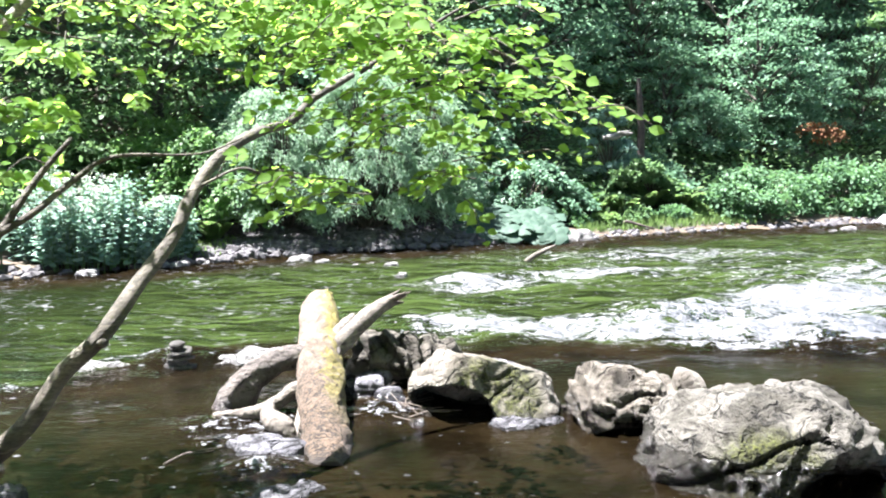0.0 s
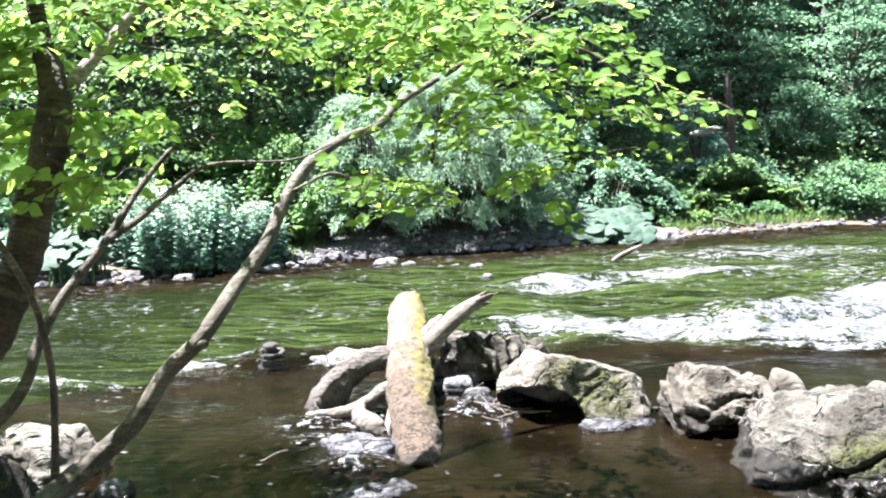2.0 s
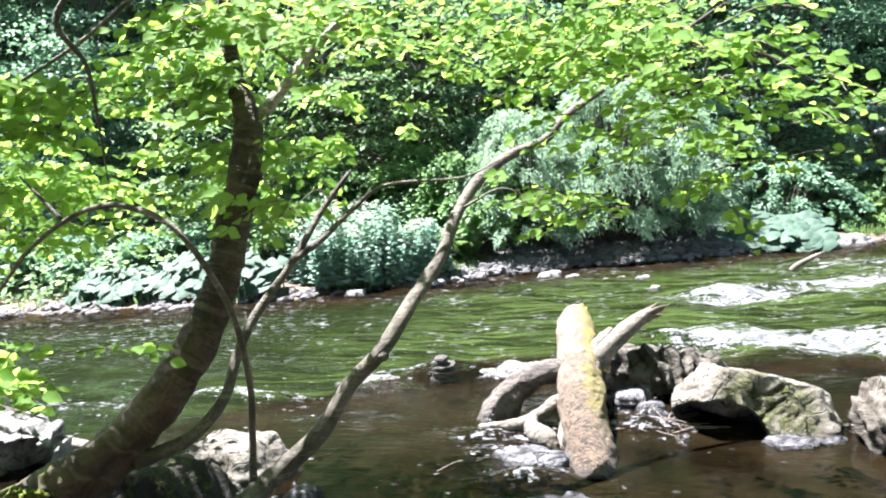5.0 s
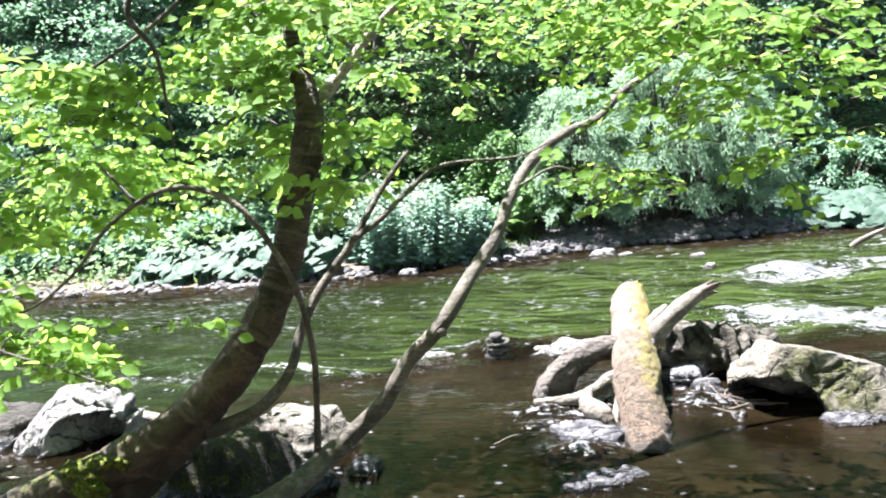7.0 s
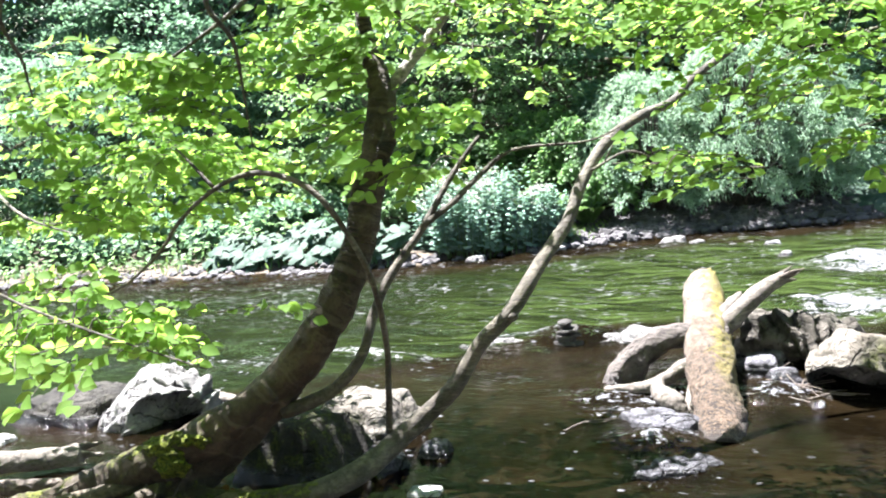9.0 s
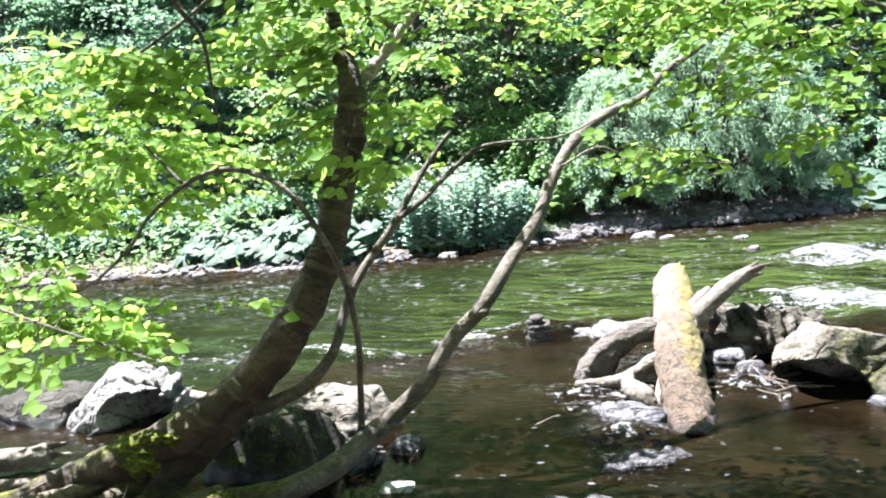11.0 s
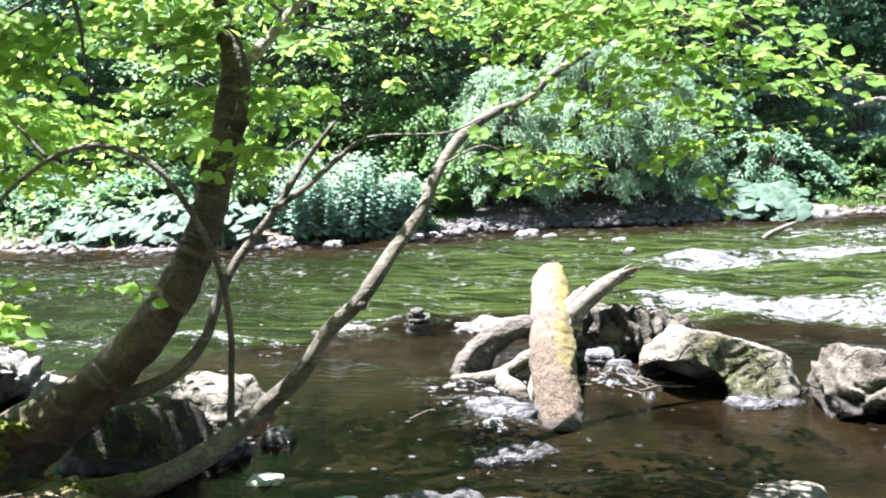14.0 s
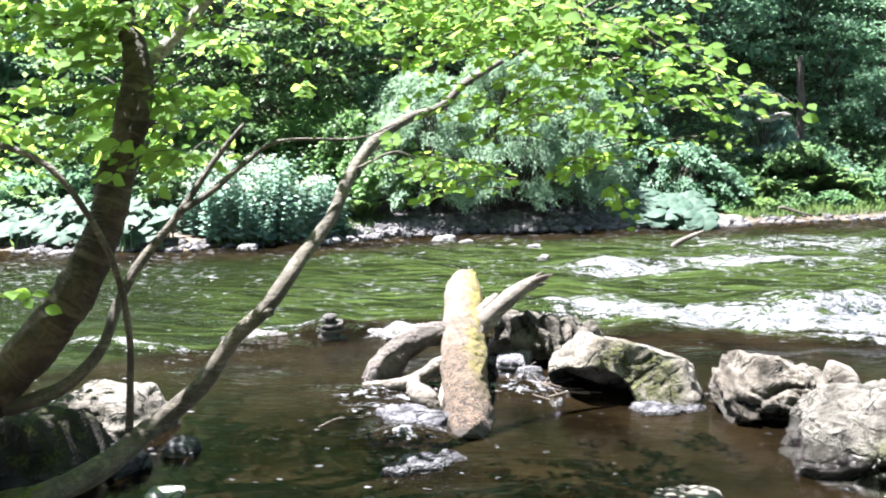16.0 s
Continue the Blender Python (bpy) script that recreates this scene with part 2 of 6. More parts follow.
ROCK_MOSS = stone_material("rock_mossy", (0.0104, 0.0088, 0.0062), (0.0963, 0.0852, 0.0690), (0.1623, 0.1480, 0.1259), 0.40, 0.5, ((0.10, -0.28, 0.16), 0.33), 0.02)
# mossy stone with the shade under the trunk put into its colour
ROCK_MOSSY_SHADED = stone_material("rock_mossy_shaded", (0.005, 0.004, 0.003), (0.012, 0.010, 0.008), (0.024, 0.021, 0.017), 0.7, 0.6)
ROCK_DARK = stone_material("rock_dark", (0.0064, 0.0056, 0.0040), (0.0130, 0.0115, 0.0095), (0.0400, 0.0370, 0.0310), 0.7, 0.2)
ROCK_GREY = stone_material("rock_grey", (0.0126, 0.0119, 0.0140), (0.0819, 0.0805, 0.0928), (0.1570, 0.1542, 0.1734), 0.50, 0.0)
ROCK_SLAB = stone_material("rock_slab", (0.010, 0.009, 0.008), (0.040, 0.037, 0.034), (0.085, 0.080, 0.076), 0.4, 0.0, None, -0.2, 2.0)
ROCK_WHITE = stone_material("rock_white", (0.0125, 0.0115, 0.0110), (0.1450, 0.1404, 0.1404), (0.2340, 0.2293, 0.2247), 0.35, 0.0, None, 0.0)
STONE_WHITE = stone_material("stone_white", (0.10, 0.10, 0.10), (0.36, 0.36, 0.37), (0.50, 0.50, 0.50), 0.2, 0.0, None, -0.3)


def shore_material():
    """Loose river stones, each of its own grey."""
    m, t = material("stone_shore")
    p = coords(t)
    isl = t.nodes.new("ShaderNodeNewGeometry").outputs["Random Per Island"]
    ob = t.nodes.new("ShaderNodeObjectInfo").outputs["Random"]
    f = calc(t, "FRACT", calc(t, "ADD", calc(t, "MULTIPLY", isl, 7.3), ob))
    col = blend(t, f, (0.020, 0.018, 0.020), (0.078, 0.074, 0.081))
    col = blend(t, span(t, noise_tex(t, p, 30, 5, 0.65), 0.45, 0.65, 0.0, 0.5), col, (0.05, 0.045, 0.045))
    finish(t, principled(t, col, 0.8, bump(t, noise_tex(t, p, 60, 4), 0.6, 0.01)))
    return m


STONE_SHORE = shore_material()
BARK_TREE = bark_material("bark_tree", (0.026, 0.019, 0.011), (0.085, 0.066, 0.043), 0.22, 7, (0.08, 0.10, 0.016))


def trunk_material():
    """Smooth brown bark crossed by fine dark rings, paler between, with moss low down on its upper side."""
    m, t = material("bark_ringed")
    p = coords(t)
    al = t.nodes.new("ShaderNodeAttribute")
    al.attribute_name = "along"
    big = noise_tex(t, p, 4.5, 5, 0.62, 0.4)
    fine = noise_tex(t, p, 55, 6, 0.7)
    vec = t.nodes.new("ShaderNodeCombineXYZ")
    wob = calc(t, "ADD", al.outputs["Fac"], calc(t, "MULTIPLY", noise_tex(t, p, 6, 4), 0.10))
    t.links.new(wob, vec.inputs[0])
    rings = noise_tex(t, vec.outputs[0], 16.0, 2, 0.6)
    line = span(t, calc(t, "ABSOLUTE", calc(t, "SUBTRACT", rings, 0.5)), 0.008, 0.045, 1.0, 0.0)
    line = calc(t, "MULTIPLY", line, span(t, noise_tex(t, p, 8, 3), 0.40, 0.60, 0.1, 1.0))
    thin = noise_tex(t, vec.outputs[0], 30.0, 2, 0.6)
    line2 = calc(t, "MULTIPLY", span(t, calc(t, "ABSOLUTE", calc(t, "SUBTRACT", thin, 0.5)), 0.01, 0.06, 0.65, 0.0), span(t, noise_tex(t, p, 14, 3), 0.48, 0.62))
    line = calc(t, "MULTIPLY", calc(t, "MAXIMUM", line, line2), span(t, al.outputs["Fac"], 0.7, 1.3))
    col = blend(t, span(t, big, 0.34, 0.64), (0.022, 0.016, 0.010), (0.062, 0.048, 0.032))
    col = blend(t, span(t, fine, 0.46, 0.66, 0.0, 0.6), col, (0.012, 0.009, 0.006))
    col = blend(t, span(t, rings, 0.55, 0.63, 0.0, 0.35), col, (0.105, 0.09, 0.066))
    col = blend(t, calc(t, "MULTIPLY", line, 0.9), col, (0.008, 0.006, 0.004))
    low = span(t, height_of(t), 0.15, 0.95, 0.12, -0.06)
    moss = span(t, calc(t, "ADD", noise_tex(t, p, 6.0, 7, 0.75), low), 0.58, 0.68)
    moss = calc(t, "MULTIPLY", moss, span(t, upward(t), 0.15, 0.6))
    col = blend(t, moss, col, blend(t, span(t, fine, 0.35, 0.65), (0.018, 0.022, 0.003), (0.125, 0.14, 0.018)))
    h = calc(t, "SUBTRACT", calc(t, "ADD", calc(t, "MULTIPLY", fine, 0.45), calc(t, "MULTIPLY", rings, 0.35)), calc(t, "MULTIPLY", line, 0.5))
    h = calc(t, "ADD", h, calc(t, "MULTIPLY", calc(t, "MULTIPLY", moss, fine), 0.9))
    finish(t, principled(t, col, 0.8, bump(t, h, 1.0, 0.021), 0.3))
    return m


BARK_RING = trunk_material()
WOOD_PALE = bark_material("bark_pale", (0.1120, 0.0980, 0.0784), (0.2800, 0.2562, 0.2170), 0.0, 9)
BARK_SAP = bark_material("bark_sapling", (0.032, 0.026, 0.018), (0.125, 0.110, 0.085), 0.06, 9)


def log_material():
    """Barkless log: pale tan wood, flaking brown low down, yellow moss along its upper flank."""
    m, t = material("log_wood")
    p = coords(t)
    sp = t.nodes.new("ShaderNodeSeparateXYZ")
    t.links.new(p, sp.inputs[0])
    big = noise_tex(t, p, 4.0, 5, 0.65, 0.5)
    grain = noise_tex(t, coords(t, (1.6, 0.5, 1.6)), 34, 6, 0.72, 0.4)
    flake = noise_tex(t, coords(t, (0.8, 1.5, 0.8)), 24, 4, 0.7, 2.0)
    low = span(t, calc(t, "ADD", sp.outputs[1], calc(t, "MULTIPLY", big, 0.9)), 0.9, 1.8, 1.0, 0.0)
    col = blend(t, span(t, big, 0.3, 0.7), (0.088, 0.064, 0.047), (0.150, 0.120, 0.094))
    col = blend(t, span(t, grain, 0.48, 0.68, 0.0, 0.55), col, (0.026, 0.016, 0.009))
    rough_bark = blend(t, span(t, flake, 0.44, 0.56), (0.012, 0.007, 0.004), (0.135, 0.089, 0.057))
    col = blend(t, calc(t, "MULTIPLY", low, 0.9), col, rough_bark)
    flank = calc(t, "ADD", calc(t, "MULTIPLY", sp.outputs[0], 3.0), calc(t, "MULTIPLY", sp.outputs[1], 0.5))
    moss = calc(t, "ADD", span(t, flank, -0.42, 0.15, -0.08, 0.15), noise_tex(t, p, 9.5, 7, 0.75, 0.6))
    moss = calc(t, "MULTIPLY", span(t, moss, 0.55, 0.63), span(t, sp.outputs[1], 0.2, 0.8))
    col = blend(t, calc(t, "MULTIPLY", moss, 0.9), col, blend(t, span(t, flake, 0.35, 0.6), (0.066, 0.055, 0.007), (0.155, 0.131, 0.018)))
    blot = noise_tex(t, coords(t, (1.2, 0.7, 1.2)), 15, 6, 0.75, 0.8)
    col = blend(t, span(t, blot, 0.56, 0.64, 0.0, 0.7), col, (0.018, 0.012, 0.007))
    knot = span(t, voronoi(t, coords(t, (1, 0.55, 1)), 4.5), 0.05, 0.10, 1.0, 0.0)
    knot = calc(t, "MULTIPLY", knot, span(t, noise_tex(t, p, 3.0, 2), 0.5, 0.6))
    col = blend(t, calc(t, "MULTIPLY", knot, 0.8), col, (0.03, 0.02, 0.012))
    wet = span(t, height_of(t), 0.02, 0.06)
    col = blend(t, wet, (0.02, 0.015, 0.012), col)
    h = calc(t, "ADD", calc(t, "MULTIPLY", grain, 0.4), calc(t, "MULTIPLY", flake, calc(t, "ADD", calc(t, "MULTIPLY", low, 0.7), 0.25)))
    h = calc(t, "SUBTRACT", h, calc(t, "MULTIPLY", knot, 0.5))
    finish(t, principled(t, col, 0.85, bump(t, h, 1.0, 0.055)))
    return m


LOG_WOOD = log_material()
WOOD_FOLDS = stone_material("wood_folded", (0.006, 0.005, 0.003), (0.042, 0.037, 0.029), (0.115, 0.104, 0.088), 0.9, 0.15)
BARK_FAR = bark_material("bark_far", (0.035, 0.03, 0.024), (0.09, 0.08, 0.065), 0.2)
WOOD_BLEACHED = bark_material("wood_bleached", (0.0705, 0.0579, 0.0478), (0.1801, 0.1589, 0.1331), 0.0, 5)


def root_material():
    """Water-worn root: grey-brown wood with dark lengthwise grooves."""
    m, t = material("wood_root")
    p = coords(t)
    big = noise_tex(t, p, 6, 4, 0.6, 0.5)
    groove = noise_tex(t, coords(t, (1.0, 3.2, 2.6)), 13, 5, 0.7, 0.9)
    fine = noise_tex(t, p, 60, 4, 0.7)
    col = blend(t, span(t, big, 0.35, 0.65), (0.045, 0.036, 0.031), (0.108, 0.091, 0.080))
    col = blend(t, span(t, groove, 0.5, 0.62, 0.0, 0.9), col, (0.014, 0.010, 0.008))
    col = blend(t, span(t, fine, 0.5, 0.7, 0.0, 0.4), col, (0.03, 0.022, 0.018))
    wet = span(t, height_of(t), 0.03, 0.14)
    col = blend(t, wet, blend(t, 0.7, col, (0.02, 0.014, 0.013)), col)
    h = calc(t, "SUBTRACT", calc(t, "MULTIPLY", fine, 0.25), calc(t, "MULTIPLY", groove, 1.0))
    finish(t, principled(t, col, span(t, wet, 0, 1, 0.35, 0.8), bump(t, h, 1.0, 0.03)))
    return m


WOOD_ROOT = root_material()
ROCK_WET = stone_material("rock_wet_slab", (0.0060, 0.0060, 0.0068), (0.042, 0.041, 0.048), (0.150, 0.148, 0.165), 0.6, 0.0, None, -0.01)
WOOD_DARK = bark_material("wood_dark", (0.055, 0.042, 0.034), (0.15, 0.12, 0.10), 0.1, 5)
WOOD_WHITE = bark_material("wood_white", (0.11, 0.105, 0.095), (0.21, 0.20, 0.185), 0.0, 6)
WOOD_RED = bark_material("wood_reddish", (0.035, 0.024, 0.021), (0.085, 0.062, 0.055), 0.0, 8)


def moss_material():
    m, t = material("moss")
    p = coords(t)
    f = noise_tex(t, p, 55, 5, 0.7)
    big = noise_tex(t, p, 8, 4)
    col = blend(t, span(t, f, 0.35, 0.65), (0.018, 0.026, 0.005), (0.14, 0.165, 0.018))
    col = blend(t, span(t, big, 0.5, 0.7, 0, 0.8), col, (0.06, 0.05, 0.025))
    finish(t, principled(t, col, 0.95, bump(t, f, 1.0, 0.035), 0.2))
    return m


MOSS = moss_material()


def ground_material():
    m, t = material("ground_soil")
    p = coords(t)
    big = noise_tex(t, p, 0.8, 5, 0.6)
    fine = noise_tex(t, p, 14, 6, 0.7)
    peb = voronoi(t, p, 11)
    col = blend(t, fine, (0.022, 0.017, 0.011), (0.095, 0.070, 0.048))
    col = blend(t, span(t, peb, 0.1, 0.5, 0.35, 0.0), col, (0.13, 0.10, 0.07))
    veg = calc(t, "MULTIPLY", span(t, height_of(t), 0.5, 1.0), span(t, big, 0.35, 0.6))
    col = blend(t, veg, col, blend(t, fine, (0.015, 0.03, 0.010), (0.05, 0.09, 0.025)))
    bed = span(t, height_of(t), -0.06, 0.0, 1.0, 0.0)
    bedcol = blend(t, span(t, noise_tex(t, p, 5, 5, 0.65), 0.35, 0.68), (0.034, 0.025, 0.013), (0.105, 0.075, 0.038))
    bedcol = blend(t, span(t, noise_tex(t, p, 1.6, 3), 0.5, 0.66, 0, 0.6), bedcol, (0.10, 0.11, 0.03))
    col = blend(t, bed, col, bedcol)
    h = calc(t, "ADD", fine, calc(t, "MULTIPLY", peb, -0.6))
    finish(t, principled(t, col, 0.9, bump(t, h, 0.8, 0.03)))
    return m


GROUND = ground_material()


def water_material():
    """Clear brownish river water: a glossy surface over a tinted clear body, white where it breaks, with glints and
    green reflections painted on.
    """
    m, t = material("river_water")
    p = coords(t)
    rip = noise_tex(t, coords(t, (0.55, 1.25, 1)), 5.4, 3, 0.55, 0.5)
    rip2 = noise_tex(t, coords(t, (0.7, 1.3, 1)), 17, 3, 0.55, 0.4)
    at = t.nodes.new("ShaderNodeAttribute")
    at.attribute_name = "foam"
    foam_at = at.outputs["Fac"]
    at2 = t.nodes.new("ShaderNodeAttribute")
    at2.attribute_name = "chop"
    h = calc(t, "ADD", calc(t, "MULTIPLY", rip, 1.0), calc(t, "MULTIPLY", rip2, 0.55))
    h = calc(t, "MULTIPLY", h, span(t, at2.outputs["Fac"], 0.03, 1, 0.03, 1.0))
    nrm = bump(t, h, 1.0, 0.26)
    gl = t.nodes.new("ShaderNodeBsdfGlossy")
    gl.inputs["Color"].default_value = (1, 1, 1, 1)
    gl.inputs["Roughness"].default_value = 0.03
    t.links.new(nrm, gl.inputs["Normal"])
    tr = t.nodes.new("ShaderNodeBsdfTransparent")
    at4 = t.nodes.new("ShaderNodeAttribute")
    at4.attribute_name = "depth"
    tint = t.nodes.new("ShaderNodeCombineColor")
    for k, absorb in enumerate((-4.2, -5.2, -9.5)):
        t.links.new(calc(t, "EXPONENT", calc(t, "MULTIPLY", at4.outputs["Fac"], absorb)), tint.inputs[k])
    t.links.new(tint.outputs[0], tr.inputs[0])
    silt = t.nodes.new("ShaderNodeBsdfDiffuse")
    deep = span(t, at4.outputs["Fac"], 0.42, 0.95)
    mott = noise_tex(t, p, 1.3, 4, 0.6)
    # green streaks: reflections of the lit bank painted into the body colour
    mirror_streak = span(t, noise_tex(t, coords(t, (0.24, 2.3, 1)), 3.6, 6, 0.78, 0.4), 0.44, 0.60)
    mirror_reach = t.nodes.new("ShaderNodeAttribute")
    mirror_reach.attribute_name = "mirror_reach"
    mirror_streak = calc(t, "MULTIPLY", mirror_streak, mirror_reach.outputs["Fac"])
    put(t, silt.inputs[0], blend(t, deep, blend(t, span(t, mott, 0.3, 0.7), (0.0018, 0.0013, 0.0006), (0.0085, 0.0060, 0.0029)), blend(t, mirror_streak, (0.0036, 0.0054, 0.0016), (0.022, 0.034, 0.009))))
    murk = t.nodes.new("ShaderNodeMixShader")
    t.links.new(span(t, at4.outputs["Fac"], 0.05, 0.7, 0.5, 0.9), murk.inputs[0])
    t.links.new(tr.outputs[0], murk.inputs[1])
    t.links.new(silt.outputs[0], murk.inputs[2])
    fr = t.nodes.new("ShaderNodeFresnel")
    fr.inputs[0].default_value = 1.17
    t.links.new(nrm, fr.inputs["Normal"])
    body = t.nodes.new("ShaderNodeMixShader")
    t.links.new(fr.outputs[0], body.inputs[0])
    t.links.new(murk.outputs[0], body.inputs[1])
    t.links.new(gl.outputs[0], body.inputs[2])
    pf = coords(t, (0.75, 1.15, 1))
    n1 = noise_tex(t, pf, 4.0, 6, 0.7, 0.8)
    n2 = noise_tex(t, pf, 12, 4, 0.65, 0.5)
    n3 = noise_tex(t, pf, 42, 3, 0.6, 0.4)
    n4 = noise_tex(t, coords(t, (0.4, 1.8, 1)), 5.0, 4, 0.65, 0.5)
    nn = calc(t, "ADD", calc(t, "ADD", calc(t, "MULTIPLY", n1, 0.22), calc(t, "MULTIPLY", n2, 0.32)), calc(t, "MULTIPLY", n3, 0.22))
    nn = calc(t, "ADD", nn, calc(t, "MULTIPLY", n4, 0.24))
    f = span(t, calc(t, "ADD", nn, calc(t, "MULTIPLY", foam_at, 0.155)), 0.60, 0.66, 0.0, 0.95)
    # fine flecks: drifting bubbles, plus sun sparkle painted in the same white
    spk = span(t, voronoi(t, coords(t, (0.7, 1.0, 1.0)), 9.0), 0.09, 0.17, 1.0, 0.0)
    spk = calc(t, "MULTIPLY", spk, span(t, noise_tex(t, p, 1.9, 5, 0.65, 1.0), 0.47, 0.58))
    at3 = t.nodes.new("ShaderNodeAttribute")
    at3.attribute_name = "flecks"
    f = calc(t, "MAXIMUM", f, calc(t, "MULTIPLY", spk, at3.outputs["Fac"]))
    # white dashes painted on as glints of the open water
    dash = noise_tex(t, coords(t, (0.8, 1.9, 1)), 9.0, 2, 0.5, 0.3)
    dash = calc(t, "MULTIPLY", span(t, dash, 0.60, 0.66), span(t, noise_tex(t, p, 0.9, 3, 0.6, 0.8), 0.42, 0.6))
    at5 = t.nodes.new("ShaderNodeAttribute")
    at5.attribute_name = "painted_glints"
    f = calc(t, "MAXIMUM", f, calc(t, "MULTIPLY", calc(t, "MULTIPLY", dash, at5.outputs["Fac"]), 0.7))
    # blue-grey wave shading painted into the foam's colour
    shade = calc(t, "ADD", calc(t, "MULTIPLY", n2, 0.35), calc(t, "ADD", calc(t, "MULTIPLY", n3, 0.35), calc(t, "MULTIPLY", n4, 0.3)))
    fm = principled(t, blend(t, span(t, shade, 0.41, 0.60), (0.017, 0.020, 0.027), (0.110, 0.113, 0.124)), 0.5, bump(t, n2, 1.0, 0.06))
    mx = t.nodes.new("ShaderNodeMixShader")
    t.links.new(f, mx.inputs[0])
    t.links.new(body.outputs[0], mx.inputs[1])
    t.links.new(fm, mx.inputs[2])
    finish(t, mx.outputs[0])
    return m


WATER = water_material()


# ---- geometry helpers ----
class Geo:
    """Gathers vertex and face arrays for one mesh."""

    def __init__(self):
        self.v, self.f, self.n = [], [], 0

    def add(self, verts, faces):
        self.v.append(np.asarray(verts, float))
        self.f.extend((np.asarray(faces) + self.n).tolist() if len(faces) else [])
        self.n += len(verts)
        return self

    def mesh(self, name, mat, smooth=True):
        me = bpy.data.meshes.new(name)
        me.from_pydata(np.concatenate(self.v).tolist(), [], self.f)
        me.materials.append(mat)
        if smooth:
            me.shade_smooth()
        return me


def part(name, me, parent, label=""):
    ob = new(name, me)
    ob.parent = parent
    return tagged(ob, label)


def thing(name, at, label, category, group="", kind=""):
    ob = new(name)
    ob.matrix_basis = Matrix.Translation(at)
    return tagged(ob, label, category, group, kind)


def solo(name, me, at, label, category, group="", kind="", turn=0.0, size=1.0):
    ob = new(name, me)
    ob.matrix_basis = Matrix.Translation(at) @ Matrix.Rotation(radians(turn), 4, "Z") @ Matrix.Scale(size, 4)
    return tagged(ob, label, category, group, kind)


def smooth_line(pts, per=6):
    """Catmull-Rom line through the points."""
    p = np.asarray(pts, float)
    p = np.vstack([2 * p[0] - p[1], p, 2 * p[-1] - p[-2]])
    out = []
    for i in range(1, len(p) - 2):
        a, b, c, d = p[i - 1:i + 3]
        for s in np.linspace(0, 1, per, endpoint=False):
            out.append(0.5 * (2 * b + (c - a) * s + (2 * a - 5 * b + 4 * c - d) * s * s + (3 * b - a - 3 * c + d) * s ** 3))
    out.append(p[-2])
    return np.array(out)


def tube(geo, line, radii, sides=10, rough=0.0, rng=None, flat=1.0):
    """A tapered limb along a line, capped at both ends, with knobbly relief."""
    line = np.asarray(line, float)
    n = len(line)
    r = np.interp(np.linspace(0, 1, n), np.linspace(0, 1, len(radii)), radii)
    tan = np.gradient(line, axis=0)
    tan /= np.linalg.norm(tan, axis=1)[:, None] + 1e-9
    ref = np.array([0.0, 0.0, 1.0]) if abs(tan[0][2]) < 0.9 else np.array([1.0, 0.0, 0.0])
    u = np.cross(tan[0], ref)
    rings = []
    ang = np.linspace(0, 2 * math.pi, sides, endpoint=False)
    ph = rng.uniform(0, 6.28, 6) if rng is not None else np.zeros(6)
    for i in range(n):
        u = u - tan[i] * (u @ tan[i])
        u /= np.linalg.norm(u) + 1e-9
        w = np.cross(tan[i], u)
        rel = 1 + rough * (0.5 * np.sin(2 * ang + ph[0] + i * 0.31) + 0.35 * np.sin(3 * ang + ph[1] - i * 0.53)
                           + 0.5 * math.sin(i * 0.9 + ph[2]) + 0.3 * np.sin(5 * ang + ph[3] + i * 1.3))
        rings.append(line[i] + (np.cos(ang) * r[i] * rel)[:, None] * u + (np.sin(ang) * r[i] * rel * flat)[:, None] * w)
    v = np.concatenate(rings + [line[:1], line[-1:]])
    f = []
    for i in range(n - 1):
        for k in range(sides):
            k2 = (k + 1) % sides
            f.append((i * sides + k, i * sides + k2, (i + 1) * sides + k2, (i + 1) * sides + k))
    base = len(geo.f)
    a, b = n * sides, n * sides + 1
    tri = [(k2, k, a) for k, k2 in ((k, (k + 1) % sides) for k in range(sides))]
    tri += [((n - 1) * sides + k, (n - 1) * sides + (k + 1) % sides, b) for k in range(sides)]
    off = geo.n
    geo.v.append(v)
    geo.f.extend([tuple(q + off for q in face) for face in f + tri])
    geo.n += len(v)


def gnarl(geo, amp, scale, along=(1, 1, 1)):
    """Push the points of a wooden form about by layered noise, so that no outline stays smooth."""
    for v in geo.v:
        for i in range(len(v)):
            q = Vector((v[i, 0] * along[0], v[i, 1] * along[1], v[i, 2] * along[2]))
            d = noise.noise_vector(q * scale) * amp + noise.noise_vector(q * scale * 2.7) * amp * 0.5
            v[i] += np.array(d)
    return geo


def unit(v):
    return v / (np.linalg.norm(v, axis=-1, keepdims=True) + 1e-9)


OVAL = (np.array([[0, 0, 0], [.22, .34, .05], [.55, .44, .06], [.85, .24, .02], [1, 0, -.05],
                  [.85, -.24, .02], [.55, -.44, .06], [.22, -.34, .05]]),
        [(0, 1, 2, 3), (0, 3, 4, 5), (0, 5, 6, 7)])
BROAD = (np.array([[0, 0, 0], [.22, .27, .07], [.55, .39, .10], [.84, .23, .05], [1.06, 0, -.08], [.84, -.23, .05], [.55, -.39, .10], [.22, -.27, .07], [.5, 0, 0]]),
         [(0, 8, 2, 1), (8, 4, 3, 2), (0, 7, 6, 8), (8, 6, 5, 4)])
DIAMOND = (np.array([[0, 0, 0], [.5, .36, .07], [1, 0, -.04], [.5, -.36, .07]]), [(0, 1, 2), (0, 2, 3)])
